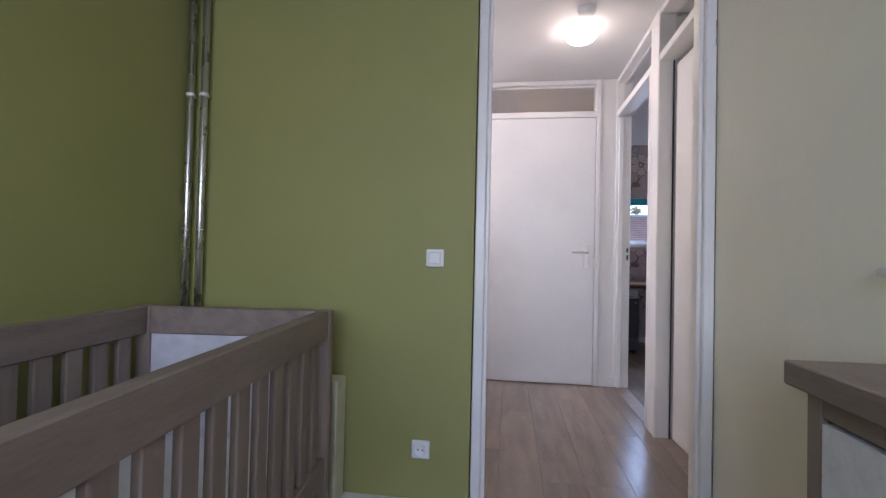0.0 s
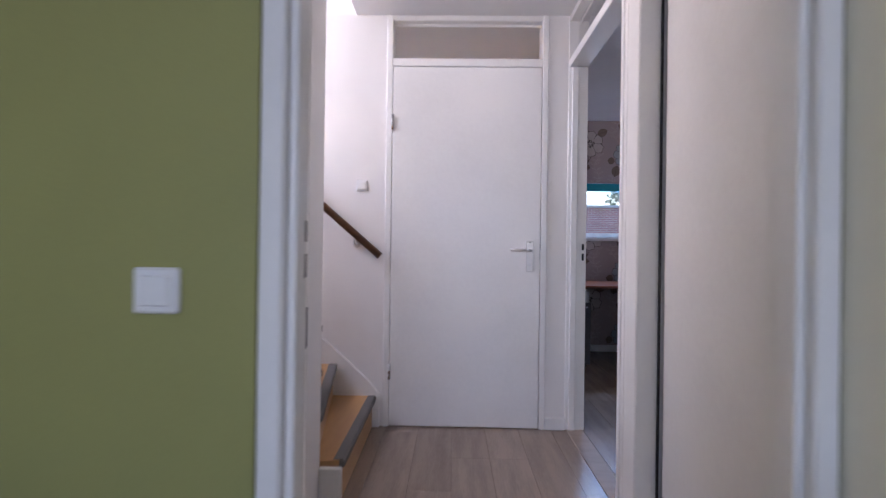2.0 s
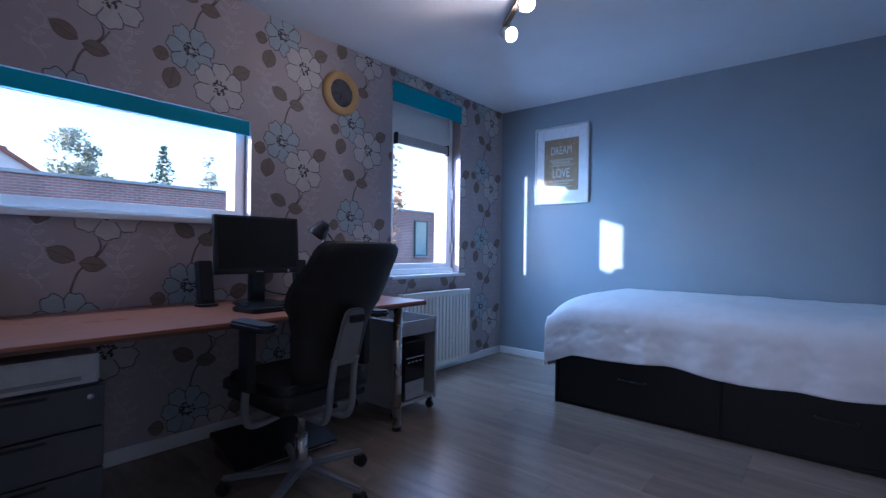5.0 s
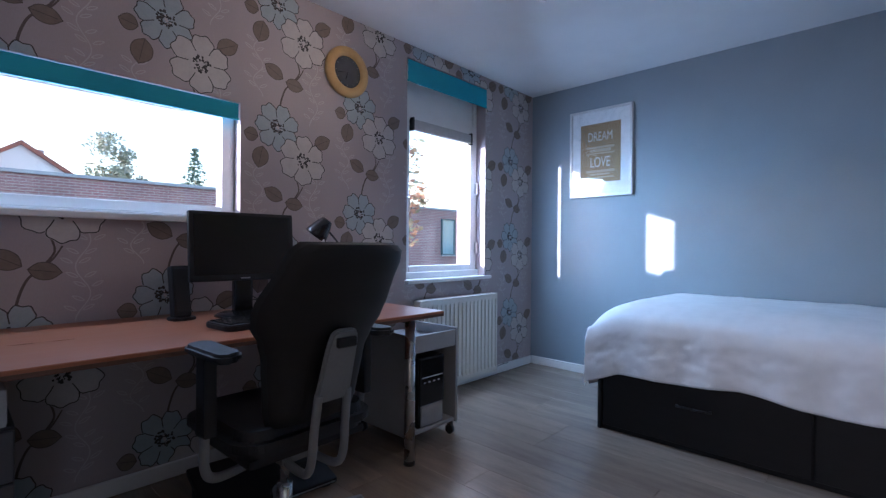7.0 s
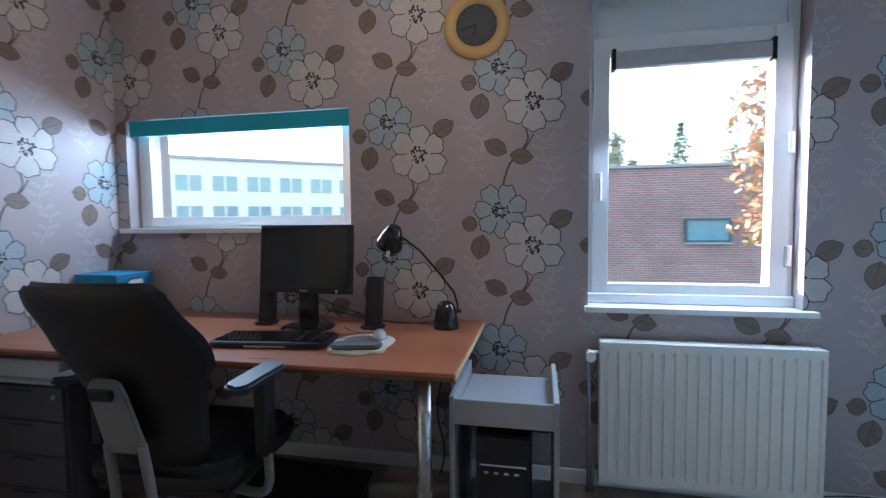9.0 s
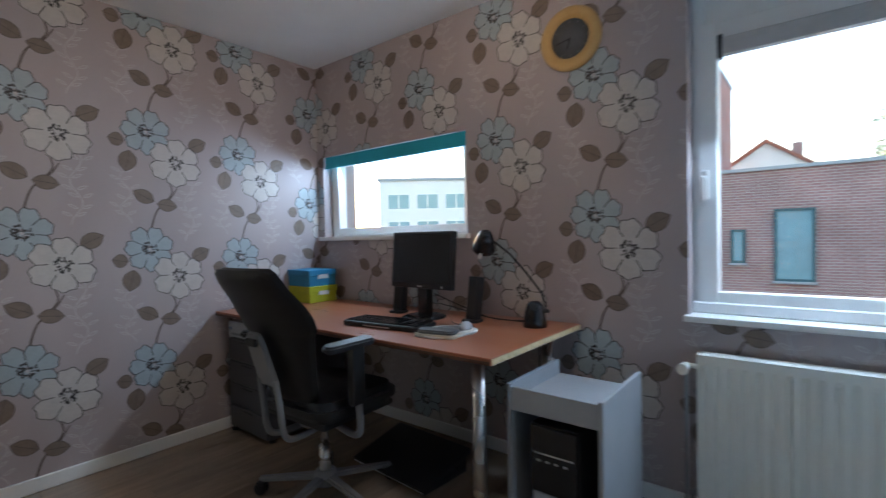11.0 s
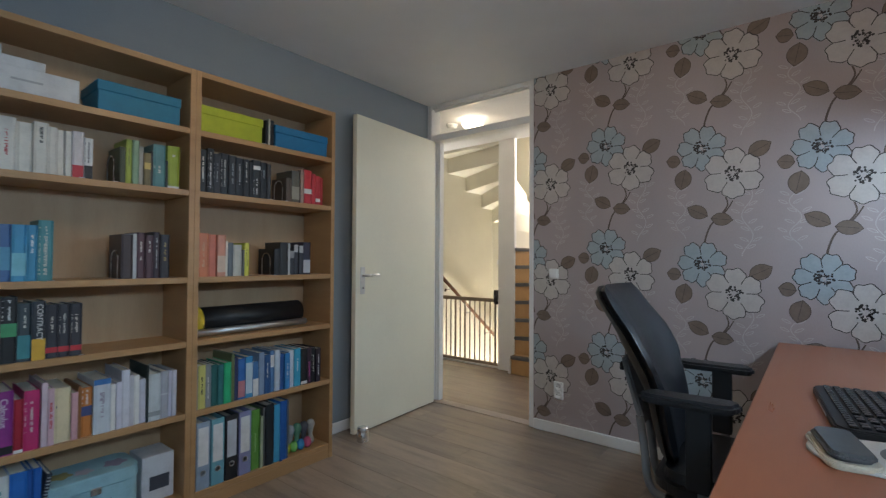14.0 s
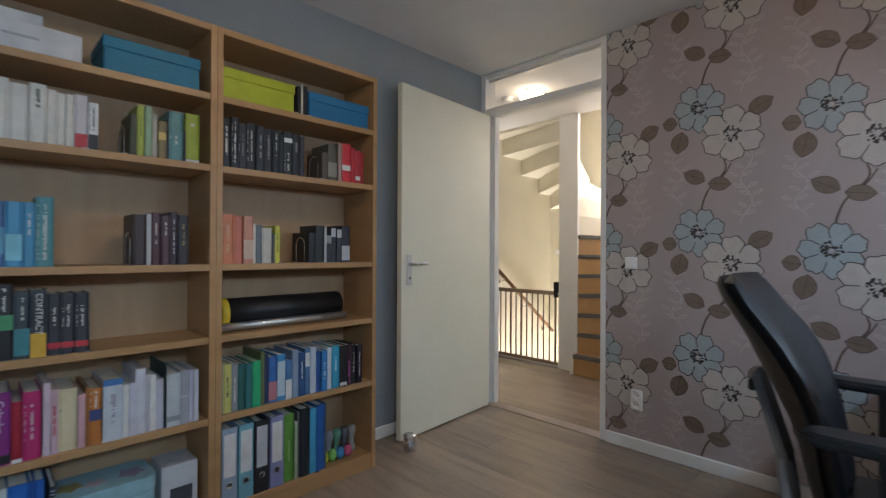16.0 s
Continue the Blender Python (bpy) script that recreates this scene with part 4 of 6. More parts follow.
row(SHELVES[1], 1.946, [(0.012, 0.2, (0.3, 0.26, 0.2)), (0.032, 0.20, (0.55, 0.52, 0.16), None, (K, 0.3, 0.8)), (0.026, 0.2, (0.25, 0.26, 0.28), None, (W, 0.2, 0.7)), (0.03, 0.195, (0.03, 0.13, 0.12)), (0.026, 0.19, (0.04, 0.17, 0.17)), (0.036, 0.195, (0.03, 0.42, 0.18)), (0.016, 0.23, (0.14, 0.16, 0.07)), (0.02, 0.21, (0.04, 0.05, 0.12)), (0.038, 0.2, (0.05, 0.16, 0.42), ((0.5, 0.2, 0.22), 0.05, 0.45)), (0.036, 0.205, (0.06, 0.30, 0.55), ((0.5, 0.6, 0.66), 0.1, 0.85)), (0.03, 0.175, (0.08, 0.2, 0.4), (W, 0.0, 0.5)), (0.03, 0.215, (0.25, 0.32, 0.44)), (0.034, 0.2, (0.03, 0.09, 0.22), None, (CR, 0.4, 0.8)), (0.024, 0.215, (0.10, 0.2, 0.36), (W, 0.6, 0.9)), (0.03, 0.215, (0.5, 0.55, 0.62)), (0.026, 0.19, (0.03, 0.10, 0.30)), (0.03, 0.19, (0.04, 0.22, 0.50), None, (W, 0.3, 0.7)), (0.028, 0.2, (0.62, 0.64, 0.68)), (0.04, 0.205, (0.05, 0.36, 0.52), None, (W, 0.4, 0.8)), (0.04, 0.2, K, (W, 0.02, 0.1)), (0.03, 0.2, (0.04, 0.02, 0.03), None, ((0.5, 0.1, 0.3), 0.05, 0.6)), (0.026, 0.195, K, None, (CR, 0.3, 0.8)), (0.03, 0.19, (0.03, 0.02, 0.03), None, (W, 0.2, 0.8))], "blue or green textbook standing in a row", d=0.19, seed=16)


def binder(x, rgb, paper, label):
    b = new("ring_binder")
    b.matrix_basis = pose(x, FRONT - 0.225, SHELVES[0])
    tagged(b, label, "binder", "ring binders on the bottom shelf")
    w, h, d = 0.062, 0.31, 0.225
    boxes("cover", colour(rgb, 0.5, "binder_cover"), b, (0, 0, 0, 0.003, d, h), (w - 0.003, 0, 0, w, d, h), (0.003, d - 0.004, 0, w - 0.003, d, h), bevel=0.001)
    boxes("papers", PAGES, b, (0.006, 0.01, 0.004, w - 0.006, d - 0.012, h - 0.02), bevel=0)
    boxes("label", colour(paper, 0.6, "paper_label"), b, (0.008, d, 0.11, w - 0.008, d + 0.001, 0.285), bevel=0)
    bm = bmesh.new()
    lathe(bm, [(0.0135, 0), (0.0135, 0.002), (0.009, 0.002), (0.009, 0)], 18, m=Matrix.Translation((w / 2, d, 0.075)) @ pose(0, 0, 0, -90, 0, 0))
    part("finger_ring", bm, STEEL, b)


for k, (c, p) in enumerate((((0.30, 0.37, 0.46), W), ((0.16, 0.38, 0.44), W), (K, (0.55, 0.55, 0.58)), ((0.25, 0.25, 0.42), W))):
    binder(1.944 - 0.068 * (k + 1), c, p, ("grey-blue", "turquoise", "black", "lilac")[k] + " ring binder with a white spine label")
row(SHELVES[0], 1.67, [(0.05, 0.30, (0.12, 0.30, 0.05), None, ((0.3, 0.5, 0.2), 0.3, 0.6)), (0.014, 0.26, (0.4, 0.46, 0.3)), (0.012, 0.30, (0.1, 0.1, 0.1)), (0.046, 0.31, (0.02, 0.025, 0.03)), (0.036, 0.30, (0.06, 0.36, 0.58)), (0.04, 0.31, (0.02, 0.12, 0.40)), (0.01, 0.31, (0.1, 0.12, 0.14))], "tall folder standing on the bottom shelf", d=0.22, seed=17)


def lidded_box(place, w, d, h, rgb, label, turn=0.0, open_grip=False):
    b = thing("storage_box", place, label, "storage box", "storage boxes", turn)
    c = colour(rgb, 0.6, "card_box")
    boxes("body", c, b, (-w / 2, -d / 2, 0, w / 2, d / 2, h - 0.012), bevel=0.003)
    boxes("lid", c, b, (-w / 2 - 0.004, -d / 2 - 0.004, h - 0.042, w / 2 + 0.004, d / 2 + 0.004, h), bevel=0.003)
    if open_grip:
        boxes("label_holder", PLATE, b, (w / 2 + 0.001, -0.045, h * 0.45, w / 2 + 0.004, 0.045, h * 0.75), bevel=0.001, label="small metal label holder")
        boxes("label", colour(W, 0.6, "paper_label"), b, (w / 2 + 0.0045, -0.035, h * 0.5, w / 2 + 0.005, 0.035, h * 0.7), bevel=0)


lidded_box((2.185, -2.99, SHELVES[5]), 0.31, 0.215, 0.125, (0.015, 0.17, 0.27), "dark turquoise cardboard box with lid on the top shelf")
lidded_box((1.795, -2.985, SHELVES[5]), 0.325, 0.22, 0.125, (0.40, 0.44, 0.02), "lime green cardboard box with lid on the top shelf")
lidded_box((1.385, -2.985, SHELVES[5]), 0.335, 0.21, 0.12, (0.015, 0.16, 0.33), "blue cardboard box with lid on the top shelf")
row(SHELVES[5], 1.612, [(0.012, 0.13, K), (0.01, 0.14, (0.5, 0.48, 0.4)), (0.022, 0.135, K)], "thin dark booklet between two boxes", seed=18)
for x0, x1, z0, z1, y in ((2.40, 2.735, 0, 0.095, FRONT - 0.01), (2.50, 2.735, 0.096, 0.135, FRONT - 0.03), (2.62, 2.735, 0.136, 0.175, FRONT - 0.05)):
    b = thing("carton", (x0, y - 0.19, SHELVES[5] + z0), "flat white cardboard carton stacked on the top shelf", "carton", "stacked white cartons")
    boxes("body", colour((0.66, 0.64, 0.62), 0.55, "white_card"), b, (0, 0, 0, x1 - x0, 0.19, z1 - z0), bevel=0.002)
    if z0 == 0:
        boxes("print", colour((0.42, 0.41, 0.4), 0.55, "grey_print"), b, (0.11, 0.1901, 0.045, 0.2, 0.1906, 0.053), bevel=0)


def bookend(x, z, s=1):
    b = thing("bookend", (x, FRONT - 0.06, z), "bent chrome wire bookend on a shelf", "bookend", "wire bookends")
    bm = bmesh.new()
    tube(bm, [(0, -0.06, 0.002), (0, -0.06, 0.09), (0, -0.045, 0.11), (0, -0.02, 0.118), (0, 0.005, 0.11), (0, 0.02, 0.09), (0, 0.02, 0.002)], 0.0022, seg=6)
    part("wire", bm, STEEL, b)
    boxes("foot", STEEL, b, (-0.002, -0.07, 0, 0.012 * s + 0.004 * s, 0.072, 0.0015), bevel=0.0)


for x, z in ((2.383, 4), (2.272, 4), (2.47, 3), (2.252, 3), (2.37, 2), (1.575, 4), (1.488, 4), (1.688, 3), (1.555, 3), (1.50, 0), (1.62, 5), (1.555, 5)):
    bookend(x, SHELVES[z] + 0.0005)

# case shelf with rolled papers
r = thing("poster_tube", (1.92, -2.99, SHELVES[2] + 0.075), "black poster tube with a yellow end cap", "tube")
bm = bmesh.new()
rod(bm, (-0.03, 0, 0), (-0.60, -0.02, 0), 0.062, seg=28)
part("tube", bm, BLACKPLASTIC, r)
bm = bmesh.new()
rod(bm, (0.0, 0.001, 0), (-0.031, 0, 0), 0.065, seg=28)
part("end_cap", bm, colour((0.62, 0.45, 0.03), 0.5, "yellow_cap"), r, "yellow end cap")
r2 = thing("paper_roll", (1.93, -2.93, SHELVES[2] + 0.021), "thin silver-grey roll lying on the shelf", "roll")
bm = bmesh.new()
rod(bm, (0, 0, 0), (-0.62, -0.015, 0), 0.018, seg=16)
part("roll", bm, ALU, r2)
r3 = thing("paper_roll", (1.94, -3.06, SHELVES[2] + 0.045), "yellow-edged paper roll behind the tube", "roll")
bm = bmesh.new()
rod(bm, (0, 0, 0), (-0.12, 0, 0), 0.042, seg=20)
part("roll", bm, colour((0.45, 0.35, 0.06), 0.6, "yellow_paper"), r3)

# suitcase on the bottom shelf
s = thing("toy_suitcase", (2.325, -2.96, SHELVES[0] + 0.035), "small pale blue cardboard suitcase with painted lid", "suitcase")
BLUECARD = colour((0.30, 0.50, 0.56), 0.5, "pale_blue_card")
bm = bmesh.new()
prism(bm, rounded(0.31, 0.20, 0.045), 0.13, bevel=0.004)
part("body", bm, BLUECARD, s)
bm = bmesh.new()
prism(bm, rounded(0.316, 0.206, 0.047), 0.05, m=Matrix.Translation((0, 0, 0.128)), bevel=0.004)
lid = part("lid", bm, BLUECARD, s)
for x, y, rr, c in ((0.09, 0.0, 0.035, (0.35, 0.30, 0.12)), (0.02, 0.02, 0.03, (0.5, 0.45, 0.5)), (-0.09, 0.01, 0.038, (0.30, 0.26, 0.36))):
    bm = bmesh.new()
    prism(bm, [(x + rr * (1 + 0.2 * math.sin(5 * a)) * math.cos(a), y + rr * (1 + 0.2 * math.sin(5 * a)) * math.sin(a)) for a in [k * 0.3 for k in range(21)]], 0.0006, m=Matrix.Translation((0, 0, 0.1782)))
    part("print", bm, colour(c, 0.6, "painted_print"), lid)
bm = bmesh.new()
box(bm, -0.018, 0.1035, 0.105, 0.018, 0.109, 0.135, bevel=0.003)
part("clasp", bm, STEEL, s, "small metal clasp")
bm = bmesh.new()
tube(bm, [(0.05, 0.102, 0.07), (0.045, 0.122, 0.066), (0, 0.128, 0.062), (-0.045, 0.122, 0.066), (-0.05, 0.102, 0.07)], 0.006)
part("handle", bm, BLACKPLASTIC, s, "dark handle")
n = thing("notebook_stack", (2.31, -2.965, SHELVES[0]), "striped spiral notebooks lying under the suitcase", "notebooks")
for k, c in enumerate(((0.06, 0.07, 0.1), (0.5, 0.5, 0.52), (0.06, 0.08, 0.14))):
    boxes("notebook", colour(c, 0.5, "notebook"), n, (-0.15 + 0.01 * k, -0.1, 0.0115 * k, 0.15 - 0.006 * k, 0.105, 0.0115 * k + 0.011), bevel=0.001)
nb = book(2.50, SHELVES[0], 0.016, 0.27, 0.2, (0.05, 0.06, 0.08), lean=-9, label="dark spiral notebook leaning on the binders")
bm = bmesh.new()
for k in range(22):
    lathe(bm, [(0.006, -0.0012), (0.0072, 0), (0.006, 0.0012)], 8, m=Matrix.Translation((0.008, 0.203, 0.01 + k * 0.0118)))
part("spiral", bm, ALU, nb, "wire spiral")
b = thing("photo_box", (2.10, -2.96, SHELVES[0]), "small white box standing behind the suitcase", "box")
boxes("body", colour((0.62, 0.63, 0.66), 0.5, "white_card"), b, (-0.09, -0.12, 0, 0.04, 0.03, 0.20), bevel=0.003)
boxes("picture", colour((0.06, 0.07, 0.09), 0.4, "dark_print"), b, (-0.07, 0.0302, 0.05, 0.01, 0.0308, 0.11), bevel=0)
# toys beside the folders
rng = random.Random(5)
for k, c in enumerate(((0.5, 0.55, 0.05), (0.2, 0.5, 0.12), (0.05, 0.25, 0.5), (0.55, 0.1, 0.2), (0.2, 0.2, 0.2), (0.3, 0.32, 0.34), (0.12, 0.3, 0.2), (0.1, 0.1, 0.12), (0.35, 0.33, 0.3))):
    tx, ty, tz = 1.44 - 0.045 * (k % 4 if k < 4 else (k - 4) % 5) - (0.01 if k >= 4 else 0), FRONT - 0.045 - (0.05 if k >= 4 else 0), SHELVES[0] + (0.0 if k < 4 else 0.075)
    t = thing("ornament", (tx, ty, tz - (0.0 if k < 4 else 0.075)), "small coloured glass egg ornament on the bottom shelf", "ornament", "egg ornaments")
    bm = bmesh.new()
    lathe(bm, [(0.0, 0.0), (0.014, 0.004), (0.021, 0.018), (0.0225, 0.03), (0.019, 0.045), (0.011, 0.057), (0.0, 0.061)] if k < 4 else [(0.022, 0), (0.024, 0.02), (0.012, 0.05), (0.02, 0.085), (0.026, 0.105), (0.018, 0.128), (0.0, 0.136)], 18)
    part("egg" if k < 4 else "figure", bm, colour(c, 0.25, "glazed"), t)

d = thing("door_stop", (0.905, -2.895, 0), "round steel door stop standing on the floor", "door stop")
bm = bmesh.new()
lathe(bm, [(0.035, 0), (0.038, 0.006), (0.038, 0.05), (0.034, 0.056), (0.034, 0.066), (0.037, 0.07), (0.036, 0.085), (0.0, 0.088)], 24)
part("body", bm, STEEL, d)


# ---- desk and what stands on it ----
DZ = 0.742
desk = thing("desk", (0, 0, 0), "long cherry-laminate desk with steel legs under the window", "desk")
bm = bmesh.new()
box(bm, 0.012, -0.79, DZ - 0.026, 2.012, -0.012, DZ, bevel=0.003)
part("desktop", bm, CHERRY, desk)
boxes("raw_edge", CHIP, desk, (2.0125, -0.786, DZ - 0.024, 2.0145, -0.016, DZ - 0.002), bevel=0, label="raw chipboard edge")
boxes("edge_band", colour((0.10, 0.045, 0.025), 0.5, "edge_band"), desk, (0.016, -0.7915, DZ - 0.024, 2.008, -0.7902, DZ - 0.012), bevel=0)
for x, y in ((1.885, -0.685), (1.885, -0.10), (0.06, -0.70), (0.06, -0.10)):
    bm = bmesh.new()
    rod(bm, (x, y, 0.02), (x, y, DZ - 0.03), 0.026, seg=20)
    leg = part("leg", bm, STEEL, desk, "round steel leg")
    bm = bmesh.new()
    rod(bm, (x, y, 0.0), (x, y, 0.022), 0.029, 0.026, seg=20)
    part("foot", bm, BLACKPLASTIC, leg)
    boxes("bracket", BLACKPLASTIC, leg, (x - 0.045, y - 0.045, DZ - 0.034, x + 0.045, y + 0.045, DZ - 0.027), bevel=0.002)
boxes("beam", BLACKPLASTIC, desk, (0.06, -0.42, DZ - 0.06, 1.90, -0.38, DZ - 0.027), bevel=0.002)
boxes("beam", BLACKPLASTIC, desk, (1.87, -0.66, DZ - 0.06, 1.90, -0.12, DZ - 0.027), bevel=0.002)


def monitor():
    m = thing("monitor", (1.255, -0.27, DZ), "black flat computer monitor on a stand", "monitor", turn=-4)
    bm = bmesh.new()
    lathe(bm, [(0.115, 0.0), (0.118, 0.006), (0.10, 0.014), (0.03, 0.02), (0.0, 0.021)], 32)
    part("base", bm, GLOSSBLACK, m)
    boxes("neck", GLOSSBLACK, m, (-0.04, -0.012, 0.015, 0.04, 0.03, 0.2), bevel=0.01)
    tilt = pose(0, 0, 0.17, -5, 0, 0)
    bm = bmesh.new()
    box(bm, -0.225, -0.03, -0.015, 0.225, 0.0, 0.285, bevel=0.008)
    box(bm, -0.16, -0.0, 0.03, 0.16, 0.03, 0.22, bevel=0.012)
    ob = part("housing", bm, BLACKPLASTIC, m)
    ob.matrix_basis = tilt
    boxes("display", colour((0.012, 0.012, 0.014), 0.22, "dark_screen"), ob, (-0.207, -0.0312, 0.012, 0.207, -0.0302, 0.27), bevel=0)
    bm = bmesh.new()
    lathe(bm, [(0.006, 0), (0.007, 0.001), (0.007, 0.0016), (0.0045, 0.0016)], 16, m=Matrix.Translation((0.16, -0.0305, -0.003)) @ pose(0, 0, 0, 90, 0, 0))
    part("power_button", bm, STEEL, ob)
    boxes("badge", colour((0.35, 0.35, 0.35), 0.4, "badge"), ob, (-0.02, -0.0308, -0.007, 0.02, -0.0302, -0.001), bevel=0)


monitor()


def speaker(x, y, turn):
    s = thing("speaker", (x, y, DZ), "slim black desktop speaker on a foot", "speaker", "desktop speakers", turn)
    bm = bmesh.new()
    prism(bm, rounded(0.10, 0.09, 0.03), 0.012, bevel=0.003)
    part("foot", bm, BLACKPLASTIC, s)
    bm = bmesh.new()
    box(bm, -0.033, -0.02, 0.01, 0.033, 0.03, 0.225, bevel=0.008)
    ob = part("body", bm, BLACKPLASTIC, s)
    ob.matrix_basis = pose(0, 0, 0, -9, 0, 0)
    boxes("grille", colour((0.03, 0.03, 0.032), 0.8, "cloth_grille"), ob, (-0.027, -0.0225, 0.03, 0.027, -0.0195, 0.215), bevel=0.002)


speaker(1.545, -0.235, -6)
speaker(1.02, -0.22, 6)


def keyboard():
    k = thing("keyboard", (1.255, -0.535, DZ), "black computer keyboard with a silver front strip", "keyboard", turn=6)
    bm = bmesh.new()
    prism(bm, rounded(0.46, 0.19, 0.035), 0.022, bevel=0.004)
    part("case", bm, BLACKPLASTIC, k)
    boxes("strip", ALU, k, (-0.08, -0.0965, 0.006, 0.08, -0.0952, 0.012), bevel=0)
    key = bpy.data.meshes.new("key")
    bm = bmesh.new()
    box(bm, -0.0085, -0.0085, 0, 0.0085, 0.0085, 0.007, bevel=0.002)
    bm.to_mesh(key)
    bm.free()
    key.materials.append(GLOSSBLACK)
    for r in range(6):
        for c in range(21):
            if c in (15, 18) and r < 5:
                continue
            o = new("key", key)
            o.parent = k
            o.location = (-0.205 + c * 0.0205 + (0.004 if r % 2 else 0), 0.065 - r * 0.024 - (0.006 if r else 0), 0.021)


keyboard()
mp = thing("mouse_pad", (1.618, -0.60, DZ), "white mouse pad with a grey wrist rest", "mouse pad", turn=12)
bm = bmesh.new()
prism(bm, [(0.11 * math.cos(a) * (1.15 if math.cos(a) > 0 else 1.0), 0.13 + 0.10 * math.sin(a)) if math.sin(a) > -0.2 else (0.09 * math.cos(a) * 1.2, 0.06 + 0.12 * math.sin(a)) for a in [k * math.pi / 16 for k in range(32)]], 0.007, bevel=0.002)
part("pad", bm, colour((0.62, 0.62, 0.60), 0.6, "white_rubber"), mp)
bm = bmesh.new()
prism(bm, [(0.075 * math.cos(k * math.pi / 12), 0.135 + 0.07 * math.sin(k * math.pi / 12)) for k in range(24)], 0.001, m=Matrix.Translation((0, 0, 0.0071)))
part("mat", bm, colour((0.20, 0.21, 0.22), 0.85, "grey_cloth"), mp)
bm = bmesh.new()
prism(bm, rounded(0.205, 0.095, 0.03), 0.014, bevel=0.004)
part("rest_base", bm, colour((0.60, 0.57, 0.47), 0.6, "ivory_rubber"), mp)
bm = bmesh.new()
prism(bm, rounded(0.185, 0.08, 0.03), 0.018, m=Matrix.Translation((0, 0, 0.013)), bevel=0.007)
part("wrist_rest", bm, colour((0.11, 0.12, 0.13), 0.8, "grey_gel_cloth"), mp, "grey cloth wrist rest")
ms = thing("mouse", (1.645, -0.43, DZ + 0.0082), "small silver computer mouse on its pad", "mouse", turn=20)
bm = bmesh.new()
bmesh.ops.create_uvsphere(bm, u_segments=20, v_segments=12, radius=1)
for v in bm.verts:
    v.co = Vector((v.co.x * 0.029, v.co.y * 0.05, max(v.co.z, -0.1) * (0.032 if v.co.y < 0.3 else 0.026) + 0.0032))
for f in bm.faces:
    f.smooth = True
part("shell", bm, colour((0.45, 0.45, 0.46), 0.25, "silver_lacquer"), ms)
bm = bmesh.new()
rod(bm, (-0.003, 0.03, 0.028), (0.003, 0.03, 0.028), 0.007, seg=14)
part("wheel", bm, BLACKPLASTIC, ms)

dl = thing("desk_lamp", (1.865, -0.185, DZ), "black desk lamp with a bent arm and round shade", "desk lamp", turn=0)
bm = bmesh.new()
lathe(bm, [(0.055, 0), (0.056, 0.008), (0.047, 0.07), (0.036, 0.105), (0.02, 0.118), (0.0, 0.12)], 28)
part("base", bm, GLOSSBLACK, dl)
bm = bmesh.new()
tube(bm, [(0.045, 0.01, 0.075), (0.05, 0.01, 0.10), (0.035, 0.0, 0.16), (-0.03, -0.02, 0.25), (-0.10, -0.05, 0.34), (-0.175, -0.07, 0.40)], 0.005)
part("arm", bm, BLACKPLASTIC, dl)
bm = bmesh.new()
rod(bm, (0.03, 0.01, 0.075), (0.065, 0.01, 0.075), 0.009)
part("knob", bm, BLACKPLASTIC, dl)
bm = bmesh.new()
lathe(bm, [(0.02, 0.055), (0.028, 0.05), (0.042, 0.02), (0.056, -0.03), (0.058, -0.045), (0.054, -0.045), (0.04, 0.015), (0.024, 0.04)], 28, m=Matrix.Translation((-0.215, -0.085, 0.40)) @ pose(0, 0, 0, 25, 28, 0))
part("shade", bm, GLOSSBLACK, dl)
bm = bmesh.new()
rod(bm, (-0.215, -0.095, 0.38), (-0.225, -0.12, 0.32), 0.008, seg=10)
part("bulb", bm, colour((0.7, 0.7, 0.68), 0.3, "frosted_bulb"), dl)

lidded_box((0.135, -0.165, DZ), 0.24, 0.22, 0.11, (0.38, 0.43, 0.02), "lime green cardboard box with a label holder on the desk", open_grip=True)
lidded_box((0.132, -0.167, DZ + 0.1105), 0.24, 0.22, 0.11, (0.02, 0.20, 0.36), "blue cardboard box stacked on the green one", open_grip=True)


def cable(label, pts, r=0.0028):
    c = thing("cable", (0, 0, 0), label, "cable", "desk cables")
    cu = bpy.data.curves.new("wire", "CURVE")
    cu.dimensions, cu.bevel_depth, cu.bevel_resolution = "3D", r, 2
    sp = cu.splines.new("NURBS")
    sp.points.add(len(pts) - 1)
    for p, q in zip(sp.points, pts):
        p.co = (*q, 1)
    sp.use_endpoint_u, sp.order_u = True, 3
    cu.materials.append(BLACKPLASTIC)
    o = new("wire", cu)
    o.parent = c


cable("black cable lying across the desk to the lamp", [(1.30, -0.2, DZ + 0.07), (1.40, -0.14, DZ + 0.04), (1.55, -0.12, DZ + 0.004), (1.70, -0.12, DZ + 0.004), (1.83, -0.14, DZ + 0.004)])
cable("black cable curling behind the monitor", [(1.27, -0.2, DZ + 0.12), (1.36, -0.12, DZ + 0.06), (1.48, -0.10, DZ + 0.02), (1.62, -0.16, DZ + 0.006), (1.78, -0.10, DZ + 0.004), (1.80, -0.03, DZ + 0.004)])
cable("thin mouse cable on the desk", [(1.66, -0.39, DZ + 0.012), (1.62, -0.33, DZ + 0.004), (1.5, -0.36, DZ + 0.004), (1.42, -0.25, DZ + 0.004)], 0.002)
cable("black cables hanging behind the desk", [(1.80, -0.03, DZ - 0.03), (1.82, -0.04, 0.5), (1.78, -0.05, 0.3), (1.84, -0.05, 0.1), (1.80, -0.06, 0.006)], 0.004)
